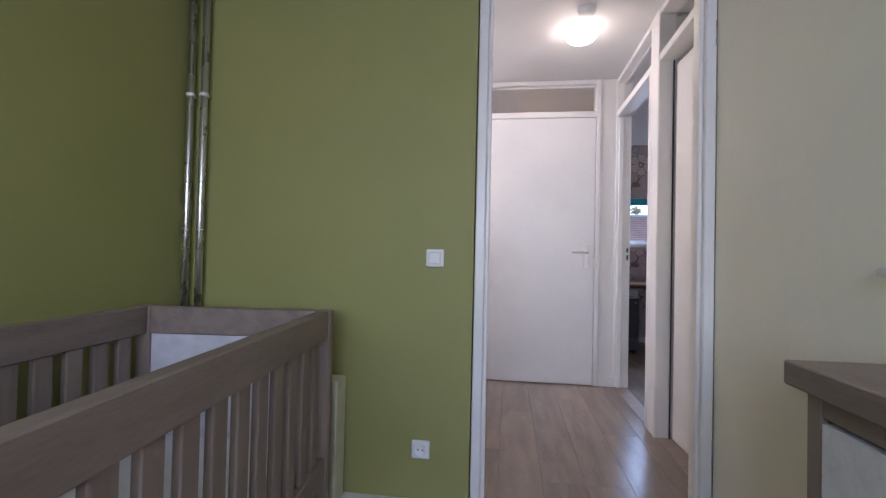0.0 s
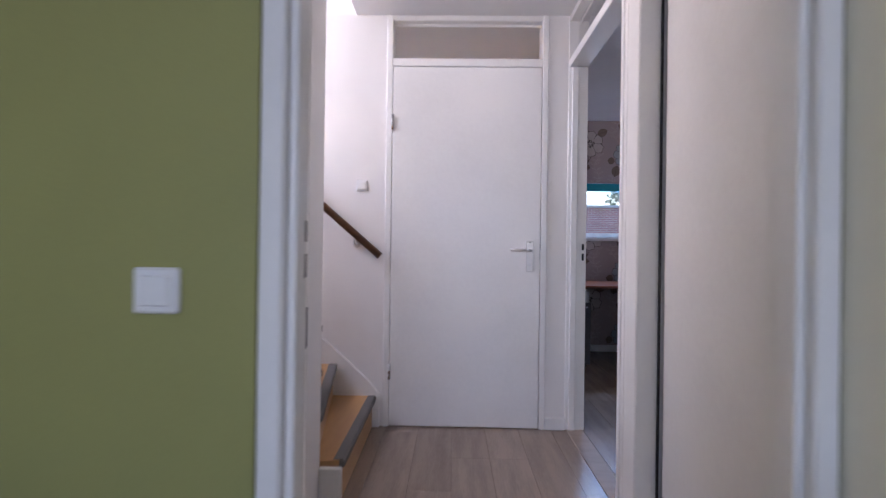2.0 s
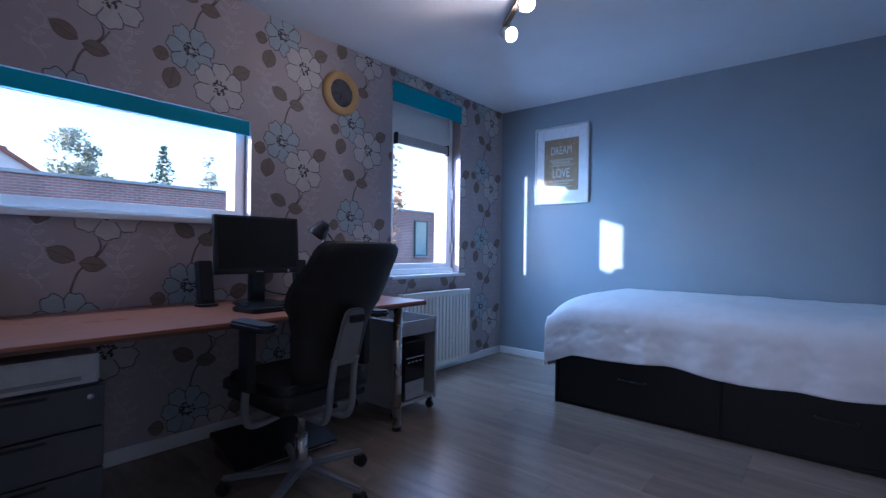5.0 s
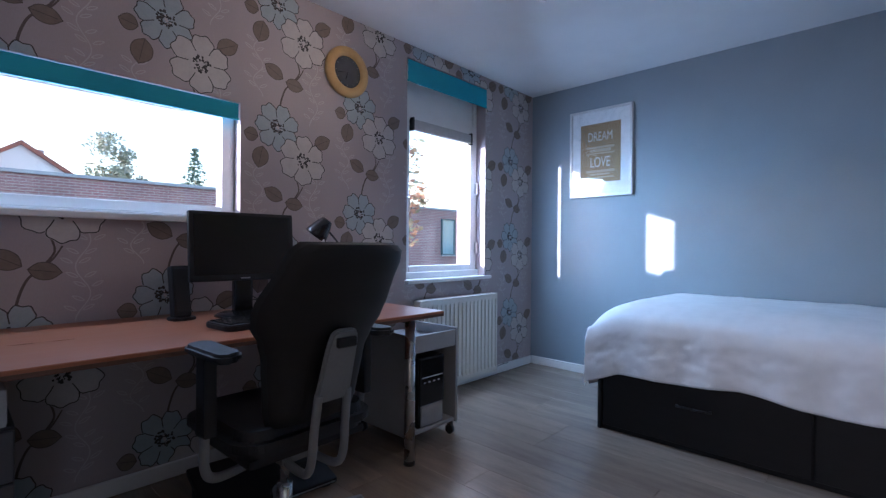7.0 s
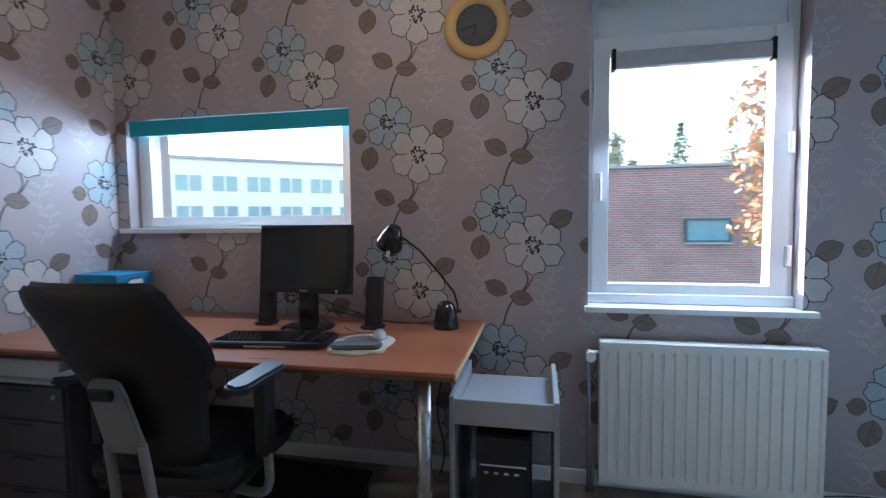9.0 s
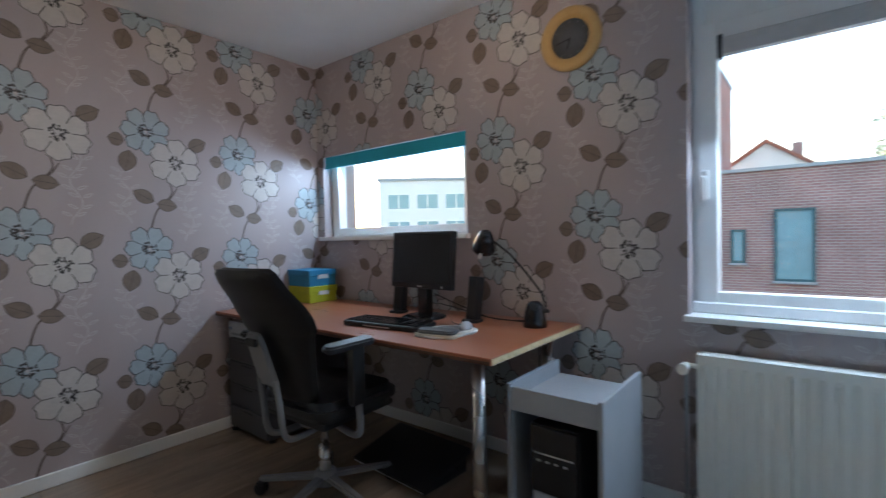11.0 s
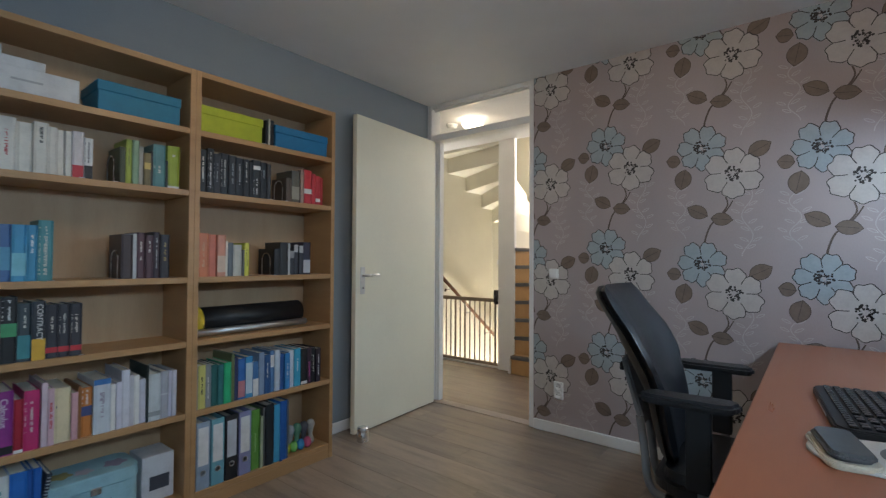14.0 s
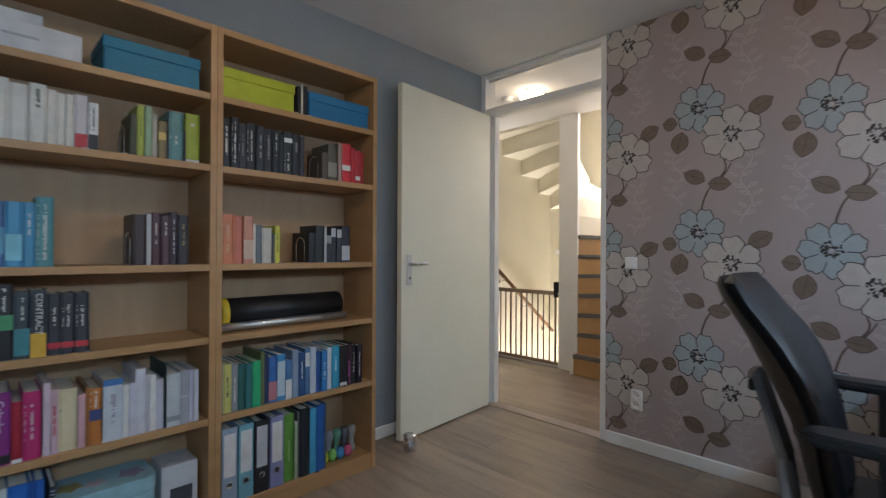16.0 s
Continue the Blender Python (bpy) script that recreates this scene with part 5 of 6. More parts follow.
cable("grey cable lying along the skirting", [(3.40, -0.03, 0.06), (3.46, -0.035, 0.072), (3.55, -0.03, 0.078), (3.62, -0.03, 0.074)], 0.003)


# ---- drawer unit, printer, computer trolley, foot rest ----
du = thing("drawer_unit", (0.06, -0.74, 0), "dark grey office drawer unit under the desk", "drawer unit")
DARKGREY = mat("dark_grey_board", (0.06, 0.06, 0.068), 0.5, vary=0.05, scale=6, fine=120, bump=0.03)
boxes("body", DARKGREY, du, (0, 0.02, 0.03, 0.41, 0.56, 0.585), bevel=0.002)
for k in range(4):
    z = 0.035 + 0.137 * k
    dr = boxes("drawer", DARKGREY, du, (0.002, 0.0, z, 0.408, 0.019, z + 0.132), bevel=0.003)
    boxes("grip", BLACKPLASTIC, dr, (0.15, -0.004, z + 0.112, 0.26, 0.004, z + 0.122), bevel=0.002)
bm = bmesh.new()
lathe(bm, [(0.009, 0), (0.009, 0.004), (0.0, 0.005)], 14, m=Matrix.Translation((0.37, -0.0005, 0.545)) @ pose(0, 0, 0, 90, 0, 0))
part("lock", bm, STEEL, du)
for x in (0.04, 0.37):
    for y in (0.06, 0.5):
        bm = bmesh.new()
        rod(bm, (x, y, 0), (x, y, 0.03), 0.02)
        part("foot", bm, BLACKPLASTIC, du)
pr = thing("printer", (0.055, -0.735, 0.586), "flat light grey printer on the drawer unit", "printer")
boxes("body", colour((0.45, 0.46, 0.47), 0.5, "grey_case"), pr, (0, 0, 0, 0.40, 0.38, 0.098), bevel=0.012)
boxes("tray", colour((0.25, 0.26, 0.27), 0.5, "dark_case"), pr, (0.05, -0.006, 0.015, 0.35, 0.004, 0.028), bevel=0.002)
boxes("button", colour((0.02, 0.08, 0.3), 0.4, "blue_button"), pr, (0.02, -0.003, 0.045, 0.04, 0.002, 0.06), bevel=0.001)

ct = thing("computer_trolley", (1.955, -0.60, 0), "silver-grey computer trolley on castors beside the desk", "trolley")
boxes("side", GREYCART, ct, (0, 0, 0.07, 0.018, 0.44, 0.60), bevel=0.002)
boxes("side", GREYCART, ct, (0.357, 0, 0.07, 0.375, 0.44, 0.60), bevel=0.002)
boxes("top", GREYCART, ct, (0.018, 0.02, 0.52, 0.357, 0.44, 0.538), bevel=0.002)
boxes("front_rim", GREYCART, ct, (0.018, 0.002, 0.50, 0.357, 0.018, 0.59), bevel=0.002)
boxes("bottom", GREYCART, ct, (0.018, 0.01, 0.075, 0.357, 0.43, 0.093), bevel=0.002)
boxes("back", DARKGREY, ct, (0.018, 0.428, 0.3, 0.357, 0.438, 0.51), bevel=0.001)
for x in (0.03, 0.345):
    for y in (0.03, 0.41):
        bm = bmesh.new()
        rod(bm, (x - 0.011, y, 0.026), (x + 0.011, y, 0.026), 0.026, seg=16)
        box(bm, x - 0.014, y - 0.012, 0.045, x + 0.014, y + 0.012, 0.07, bevel=0.003)
        part("castor", bm, BLACKPLASTIC, ct)
pc = thing("computer_tower", (2.045, -0.575, 0.094), "black computer tower standing in the trolley", "computer")
boxes("case", BLACKPLASTIC, pc, (0, 0, 0, 0.19, 0.39, 0.37), bevel=0.006)
boxes("front", GLOSSBLACK, pc, (0.004, -0.012, 0.12, 0.186, 0.0, 0.366), bevel=0.006)
boxes("stripe", ALU, pc, (0.015, -0.0145, 0.262, 0.175, -0.0115, 0.268), bevel=0.001)
boxes("lower_panel", colour((0.33, 0.34, 0.36), 0.45, "silver_panel"), pc, (0.012, -0.0115, 0.008, 0.178, -0.001, 0.115), bevel=0.003)
for k in range(4):
    boxes("socket", ALU, pc, (0.03 + 0.035 * k, -0.0145, 0.235, 0.045 + 0.035 * k, -0.0115, 0.242), bevel=0)

fr = thing("foot_rest", (1.28, -0.42, 0), "black plastic foot rest under the desk", "foot rest", turn=-4)
bm = bmesh.new()
box(bm, -0.26, -0.17, 0.0, 0.26, 0.17, 0.025, bevel=0.008)
ob = part("plate", bm, BLACKPLASTIC, fr)
ob.matrix_basis = pose(0, 0, 0.055, 14, 0, 0)
boxes("edge", ALU, ob, (-0.25, -0.1725, 0.009, 0.25, -0.1705, 0.014), bevel=0)
for x in (-0.22, 0.22):
    boxes("support", BLACKPLASTIC, fr, (x - 0.02, -0.15, 0, x + 0.02, 0.15, 0.03), (x - 0.02, 0.08, 0.03, x + 0.02, 0.15, 0.085), bevel=0.004)


# ---- office chair ----
def cushion(bm, width_at, curve, thick, v0, v1, n=14, k=12):
    """An upholstered pad: width_at(v) wide, bent by curve(u, v), from height v0 to v1, thickest in the middle."""
    front, rear = [], []
    for j in range(k + 1):
        v = j / k
        zz = v0 + (v1 - v0) * v
        f, r = [], []
        for i in range(n + 1):
            u = -1 + 2 * i / n
            w = width_at(v) / 2
            e = (1 - abs(u) ** 6) ** 0.5 * (1 - abs(2 * v - 1) ** 8) ** 0.5
            y = curve(u, v)
            f.append(bm.verts.new((u * w, y + thick / 2 * e, zz)))
            r.append(bm.verts.new((u * w, y - thick / 2 * e, zz)))
        front.append(f), rear.append(r)
    for g, flip in ((front, False), (rear, True)):
        for j in range(k):
            for i in range(n):
                q = (g[j][i], g[j][i + 1], g[j + 1][i + 1], g[j + 1][i])
                fc = bm.faces.new(q[::-1] if flip else q)
                fc.smooth = True
    bmesh.ops.remove_doubles(bm, verts=bm.verts, dist=1e-5)


def bend3(pts, n=6):
    """Points of a smooth curve in space through the control points (Catmull-Rom)."""
    q = [Vector(p) for p in (pts[0], *pts, pts[-1])]
    out = []
    for a, b, c, d in zip(q, q[1:], q[2:], q[3:]):
        for k in range(n):
            t = k / n
            out.append(0.5 * (2 * b + (c - a) * t + (2 * a - 5 * b + 4 * c - d) * t * t + (3 * b - a - 3 * c + d) * t ** 3))
    return out + [q[-1]]


def office_chair():
    c = thing("office_chair", (1.15, -0.85, 0), "black leather office chair with grey plastic frame", "office chair", turn=2)
    widths = ((0.0, 0.30), (0.12, 0.335), (0.38, 0.365), (0.48, 0.40), (0.58, 0.465), (0.66, 0.475), (0.90, 0.415), (0.96, 0.395), (1.0, 0.335))
    spine = ((0.0, -0.185), (0.3, -0.215), (0.6, -0.285), (0.8, -0.34), (1.0, -0.41))

    def along(table, v):
        for (a, p), (b, q) in zip(table, table[1:]):
            if v <= b:
                t = (v - a) / (b - a)
                return p + (q - p) * t * t * (3 - 2 * t)
        return table[-1][1]

    def back_width(v):
        return along(widths, v)

    def back_curve(u, v):
        y = sum(along(spine, min(1, max(0, v + d))) for d in (-0.08, 0, 0.08)) / 3
        return y + (0.028 + 0.034 * math.exp(-((v - 0.6) / 0.22) ** 2)) * abs(u) ** 2.2
    bm = bmesh.new()
    cushion(bm, back_width, lambda u, v: back_curve(u, v) + 0.012, 0.062, 0.50, 1.065, 20, 30)
    part("backrest", bm, LEATHER, c, smooth=True)
    bm = bmesh.new()
    cushion(bm, lambda v: back_width(v) - 0.012, lambda u, v: back_curve(u, v) - 0.014, 0.034, 0.505, 1.058, 20, 30)
    part("back_shell", bm, BLACKPLASTIC, c, "black plastic back shell", smooth=True)
    # the grey fork that carries the back: a plate with two prongs bent under the seat
    bm = bmesh.new()
    prism(bm, [(-0.062, 0.585), (0.062, 0.585), (0.054, 0.76), (0.046, 0.80), (0.03, 0.812), (-0.03, 0.812), (-0.046, 0.80), (-0.054, 0.76)], 0.02, m=Matrix(((1, 0, 0, 0), (0, -0.30, -1, -0.082), (0, 1, -0.30, 0), (0, 0, 0, 1))), bevel=0.006)
    fork = part("back_bracket", bm, GREYPLASTIC, c, "grey plastic spine plate")
    bm = bmesh.new()
    box(bm, -0.034, -0.352, 0.755, 0.034, -0.335, 0.785, bevel=0.004)
    part("back_knob", bm, BLACKPLASTIC, fork)
    for s in (-1, 1):
        bm = bmesh.new()
        sweep(bm, bend3([(s * 0.052, -0.278, 0.61), (s * 0.056, -0.262, 0.50), (s * 0.058, -0.25, 0.40), (s * 0.056, -0.215, 0.355), (s * 0.05, -0.12, 0.35), (s * 0.045, -0.02, 0.36)]), 0.0135)
        part("back_frame", bm, GREYPLASTIC, fork, "grey plastic prong of the back frame")
    bm = bmesh.new()
    prism(bm, rounded(0.50, 0.47, 0.10, 6), 0.085, m=Matrix.Translation((0, 0.03, 0.425)), bevel=0.03)
    part("seat", bm, LEATHER, c, smooth=True)
    boxes("seat_shell", BLACKPLASTIC, c, (-0.21, -0.17, 0.40, 0.21, 0.23, 0.428), bevel=0.012)
    boxes("mechanism", GREYPLASTIC, c, (-0.07, -0.10, 0.345, 0.07, 0.13, 0.40), bevel=0.012)
    for s in (-1, 1):
        bm = bmesh.new()
        sweep(bm, bend3([(s * 0.05, -0.01, 0.365), (s * 0.20, -0.03, 0.352), (s * 0.262, -0.04, 0.362), (s * 0.284, -0.045, 0.40), (s * 0.287, -0.05, 0.46), (s * 0.287, -0.055, 0.54)]), 0.0145)
        arm = part("armrest", bm, GREYPLASTIC, c, "grey arm support with black pad")
        boxes("arm_post", BLACKPLASTIC, arm, (s * 0.287 - 0.018, -0.095, 0.50, s * 0.287 + 0.018, -0.03, 0.735), bevel=0.009)
        bm = bmesh.new()
        prism(bm, [(x * (0.9 + 0.6 * max(0, y)), y - 0.01 * (x * s > 0)) for x, y in rounded(0.092, 0.255, 0.04, 6)], 0.028, m=Matrix.Translation((s * 0.28, -0.085, 0.733)), bevel=0.009)
        part("arm_pad", bm, LEATHER, arm, "black padded arm top", smooth=True)
    bm = bmesh.new()
    rod(bm, (0, 0, 0.10), (0, 0, 0.24), 0.026, seg=18)
    rod(bm, (0, 0, 0.24), (0, 0, 0.36), 0.015, seg=18)
    part("gas_lift", bm, STEEL, c, "steel gas lift")
    bm = bmesh.new()
    lathe(bm, [(0.05, 0.065), (0.055, 0.08), (0.045, 0.125), (0.03, 0.13)], 24)
    part("hub", bm, GREYPLASTIC, c)
    for k in range(5):
        bm = bmesh.new()
        prism(bm, [(0.03, -0.026), (0.31, -0.015), (0.325, 0.0), (0.31, 0.015), (0.03, 0.026)], 0.026, m=pose(0, 0, 0.09, 0, 6, 0), bevel=0.008)
        leg = part("leg", bm, GREYPLASTIC, c, "grey star-foot leg")
        leg.matrix_basis = pose(0, 0, 0, 0, 0, 72 * k - 6)
        bm = bmesh.new()
        for o in (-0.021, 0.006):
            lathe(bm, [(0.0, 0.0), (0.022, 0.0), (0.028, 0.003), (0.028, 0.012), (0.022, 0.015), (0.0, 0.015)], 18, m=Matrix.Translation((0.312, o, 0.028)) @ pose(0, 0, 0, -90, 0, 0))
        rod(bm, (0.30, 0, 0.03), (0.30, 0, 0.07), 0.007, seg=8)
        box(bm, 0.286, -0.022, 0.042, 0.326, 0.022, 0.06, bevel=0.006)
        part("castor", bm, BLACKPLASTIC, leg, "black double castor")


office_chair()


# ---- bed ----
def bed():
    b = thing("day_bed", (2.97, -3.125, 0), "black-brown day bed with drawers along the wall", "bed")
    L, Wd = 1.995, 1.035
    boxes("side_panel", BLACKWOOD, b, (0.018, 0, 0.0, 0.04, L, 0.50), bevel=0.003)
    boxes("end_panel", BLACKWOOD, b, (0.0, L - 0.022, 0.0, Wd, L, 0.55), bevel=0.003)
    boxes("end_panel", BLACKWOOD, b, (0.0, 0.0, 0.0, Wd, 0.022, 0.55), bevel=0.003)
    boxes("back_panel", BLACKWOOD, b, (Wd - 0.022, 0.022, 0.0, Wd, L - 0.022, 0.55), bevel=0.003)
    boxes("base", BLACKWOOD, b, (0.04, 0.022, 0.30, Wd - 0.022, L - 0.022, 0.33), bevel=0.002)
    for k in range(2):
        y0 = 0.03 + k * 0.97
        d = boxes("drawer", BLACKWOOD, b, (0.0, y0, 0.03, 0.0175, y0 + 0.962, 0.37), bevel=0.003)
        bm = bmesh.new()
        tube(bm, [(-0.001, y0 + 0.40, 0.235), (-0.02, y0 + 0.405, 0.235), (-0.022, y0 + 0.48, 0.235), (-0.02, y0 + 0.555, 0.235), (-0.001, y0 + 0.56, 0.235)], 0.006)
        part("handle", bm, BLACKPLASTIC, d)
    m = thing("mattress", (3.02, -3.10, 0.331), "thick mattress hidden under the white sheet", "mattress")
    bm = bmesh.new()
    box(bm, 0, 0, 0, 0.95, 1.945, 0.345, bevel=0.06)
    part("cushion", bm, SHEET, m)


bed()


def bedspread():
    """A white sheet laid over the bed: top, a front fall with a wavy hem and a north end fall."""
    s = thing("bed_sheet", (0, 0, 0), "white cotton sheet draped loosely over the bed", "bed sheet")
    bm = bmesh.new()
    xb, xf, yn, ys, zt = 4.005, 2.955, -1.105, -3.11, 0.728
    ny, nx, nd = 150, 40, 26
    cols = []
    for j in range(ny + 1):
        y = ys + (yn - ys) * j / ny
        f = j / ny
        line = []
        for i in range(nx + 1):
            x = xb + (xf + 0.03 - xb) * i / nx
            z = zt + 0.012 * noise.noise((x * 3.1, y * 2.3, 1.0)) + 0.005 * noise.noise((x * 9, y * 7, 4.0)) + 0.0018 * noise.noise((x * 26, y * 21, 2.0)) + 0.006 * math.sin(f * 3.1)
            z -= 0.055 * (1 - min(1, (x - xf - 0.03) / 0.25)) ** 2 + 0.06 * (1 - min(1, (yn - y) / 0.22)) ** 2 + 0.015 * (1 - f)
            line.append(bm.verts.new((x, y, z)))
        hem = 0.366 + 0.014 * math.sin(f * 11 + 0.6) + 0.008 * math.sin(f * 23) + (0.0 if f < 0.93 else -0.05 * (f - 0.93) / 0.07)
        top = line[-1].co.z
        for i in range(1, nd + 1):
            t = i / nd
            fold = 0.010 * math.sin(y * 21 + 2.0 * noise.noise((y * 4, t, 0))) * t + 0.012 * noise.noise((y * 5, t * 2.0, 7.0)) * t + 0.006 * noise.noise((y * 13, t * 5.0, 3.0)) * min(1, t * 3) + 0.003 * noise.noise((y * 34, t * 9.0, 9.0)) * min(1, t * 3)
            bulge = 0.03 * (1 - (1 - min(1, t * 4)) ** 2)
            line.append(bm.verts.new((xf + 0.03 - bulge - fold - 0.008, y, top - 0.02 * min(1, t * 5) + (hem - top) * t)))
        cols.append(line)
    # the end fall
    base = cols[-1]
    for i in range(1, 15):
        t = i / 14
        line = []
        for k, v in enumerate(base):
            drop = (0.42 + 0.02 * math.sin(k * 0.5)) * t if k <= nx else (0.04 * t)
            out = 0.03 * (1 - (1 - min(1, t * 3)) ** 2) + 0.012 * math.sin(v.co.x * 24) * t
            line.append(bm.verts.new((v.co.x - (0.0 if k <= nx else 0.006 * t), v.co.y + out, max(0.24, v.co.z - drop))))
        cols.append(line)
    for a, b in zip(cols, cols[1:]):
        for i in range(len(a) - 1):
            fc = bm.faces.new((a[i], a[i + 1], b[i + 1], b[i]))
            fc.smooth = True
    ob = part("sheet", bm, SHEET, s)
    md = ob.modifiers.new("thick", "SOLIDIFY")
    md.thickness, md.offset = 0.004, 1


bedspread()


# ---- on the walls ----
pic = thing("framed_print", (4.0, -0.655, 1.83), "white-framed lettered print with a brown sheet", "picture")
FRAMEW = mat("pale_silver_frame", (0.62, 0.61, 0.60), 0.35, metal=0.2, vary=0.03)
for a in ((-0.012, -0.265, -0.36, 0.014, -0.245, 0.36), (-0.012, 0.245, -0.36, 0.014, 0.265, 0.36), (-0.012, -0.245, -0.36, 0.014, 0.245, -0.34), (-0.012, -0.245, 0.34, 0.014, 0.245, 0.36)):
    boxes("frame", FRAMEW, pic, a, bevel=0.003)
boxes("mount", colour((0.70, 0.70, 0.70), 0.7, "white_mount"), pic, (0.0, -0.246, -0.341, 0.012, 0.246, 0.341), bevel=0)
boxes("print", colour((0.28, 0.18, 0.085), 0.6, "brown_print"), pic, (-0.0015, -0.17, -0.24, 0.0, 0.17, 0.24), bevel=0)
TO = pose(0, 0, 0, 90, 0, -90) @ Matrix.Diagonal((0.68, 1.12, 1, 1))
INK = (0.55, 0.50, 0.44)
for text, size, z in (("DREAM", 0.095, 0.13), ("LOVE", 0.105, -0.08)):
    words(text, size, INK, pic, Matrix.Translation((-0.003, 0, z)) @ TO)
bm = bmesh.new()
for z, w, h in ((0.045, 0.12, 0.008), (0.02, 0.09, 0.012), (-0.005, 0.12, 0.006), (-0.15, 0.12, 0.01), (-0.175, 0.08, 0.007), (-0.2, 0.11, 0.006)):
    box(bm, -0.0022, -w, z - h, -0.0016, w, z + h)
part("small_print", bm, colour((0.40, 0.31, 0.21), 0.6, "small_print"), pic)
pane = boxes("glazing", GLASS, pic, (-0.007, -0.2445, -0.3395, -0.005, 0.2445, 0.3395), bevel=0)
pane.visible_shadow = False

ck = thing("wall_clock", (1.982, -0.002, 2.088), "round wooden wall clock with a dark grey face", "clock")
CKM = pose(0, 0, 0, 90, 0, 0)
bm = bmesh.new()
lathe(bm, [(0.092, 0.012), (0.096, 0.026), (0.11, 0.033), (0.13, 0.033), (0.146, 0.024), (0.15, 0.012), (0.148, 0.0), (0.0, 0.0)], 48, m=CKM)
part("rim", bm, mat("pale_clock_wood", (0.56, 0.35, 0.13), 0.42, second=(0.46, 0.27, 0.09), scale=9, fine=70), ck)
bm = bmesh.new()
lathe(bm, [(0.094, 0.010), (0.094, 0.014), (0.0, 0.014)], 48, m=CKM)
part("face", bm, colour((0.085, 0.09, 0.10), 0.6, "slate_face"), ck)
bm = bmesh.new()
for k in range(12):
    a = k * math.pi / 6
    rod(bm, (0.076 * math.sin(a), -0.0142, 0.076 * math.cos(a)), (0.085 * math.sin(a), -0.0142, 0.085 * math.cos(a)), 0.0012, seg=4)
part("marks", bm, colour((0.25, 0.25, 0.26), 0.5, "dial_marks"), ck)
for a, ln, r in ((radians(258), 0.07, 0.0018), (radians(196), 0.05, 0.0025)):
    bm = bmesh.new()
    rod(bm, (0, -0.017, 0), (ln * math.sin(a), -0.017, ln * math.cos(a)), r, seg=6)
    part("pointer", bm, BLACKPLASTIC, ck)


def radiator():
    r = thing("radiator", (2.522, -0.095, 0.065), "cream enamelled panel radiator under the window", "radiator")
    w, h = 0.85, 0.615
    bm = bmesh.new()
    n = 19
    prof = [(0.0, 0.0)]
    step = w / n
    for k in range(n):
        x = k * step
        prof += [(x + step * 0.30, 0.0), (x + step * 0.40, 0.009), (x + step * 0.62, 0.009), (x + step * 0.72, 0.0)]
    prof.append((w, 0.0))
    rows = [(0.03, 0.0), (0.05, 1.0), (h - 0.05, 1.0), (h - 0.03, 0.0)]
    grid = [[bm.verts.new((x, y * k, z)) for x, y in prof] for z, k in [(0.0, 0)] + rows + [(h, 0)]]
    for a, b in zip(grid, grid[1:]):
        for i in range(len(prof) - 1):
            bm.faces.new((a[i], a[i + 1], b[i + 1], b[i]))
    part("panel", bm, RADIATOR, r)
    boxes("top_cover", RADIATOR, r, (0.0, -0.001, h, w, 0.065, h + 0.006), bevel=0.002)
    boxes("side_cover", RADIATOR, r, (-0.003, -0.001, 0.0, 0.0, 0.065, h + 0.004), bevel=0.001)
    boxes("side_cover", RADIATOR, r, (w, -0.001, 0.0, w + 0.003, 0.065, h + 0.004), bevel=0.001)
    boxes("grille", RADIATOR, r, *[(0.02 + k * 0.027, 0.006, h + 0.006, 0.034 + k * 0.027, 0.06, h + 0.008) for k in range(30)], bevel=0)
    bm = bmesh.new()
    rod(bm, (-0.045, 0.03, h - 0.05), (-0.0, 0.03, h - 0.05), 0.010)
    rod(bm, (-0.045, -0.02, h - 0.05), (-0.045, 0.03, h - 0.05), 0.014)
    rod(bm, (-0.045, -0.05, h - 0.05), (-0.045, -0.015, h - 0.05), 0.022, 0.019, seg=18)
    v = part("valve", bm, RADIATOR, r, "cream thermostat valve")
    bm = bmesh.new()
    rod(bm, (-0.045, 0.03, -0.065), (-0.045, 0.03, h - 0.05), 0.008)
    rod(bm, (-0.028, 0.04, -0.065), (-0.028, 0.04, 0.05), 0.008)
    rod(bm, (-0.028, 0.04, 0.05), (0.0, 0.04, 0.05), 0.009)
    part("pipe", bm, GREYPLASTIC, r, "grey heating pipe")
    for x in (0.1, 0.75):
        boxes("bracket", RADIATOR, r, (x, 0.022, 0.1, x + 0.03, 0.094, 0.2), bevel=0.002)


radiator()


def wall_plate(name, place, turn, label, cat, kind):
    """A white switch or socket; local -y faces the room."""
    p = thing(name, place, label, cat, "", turn)
    tall = 0.058 if kind == "double" else 0.034
    boxes("plate", PVC, p, (-0.034, -0.010, -tall, 0.034, 0.0, tall), bevel=0.004)
    if kind == "switch":
        boxes("rocker", PVC, p, (-0.024, -0.016, -0.024, 0.024, -0.010, 0.024), bevel=0.004)
    else:
        n = 2 if kind == "double" else 1
        for k in range(n):
            z = 0 if n == 1 else (-0.027, 0.027)[k]
            bm = bmesh.new()
            lathe(bm, [(0.026, 0.0), (0.026, 0.004), (0.022, 0.004), (0.0205, 0.0008), (0.0, 0.0008)], 24, m=Matrix.Translation((0, -0.010, z)) @ pose(0, 0, 0, 90, 0, 0))
            part("recess", bm, PVC, p)
            boxes("pin_hole", BLACKPLASTIC, p, (-0.0115, -0.0116, z - 0.0025, -0.0065, -0.0105, z + 0.0025), (0.0065, -0.0116, z - 0.0025, 0.0115, -0.0105, z + 0.0025), bevel=0)


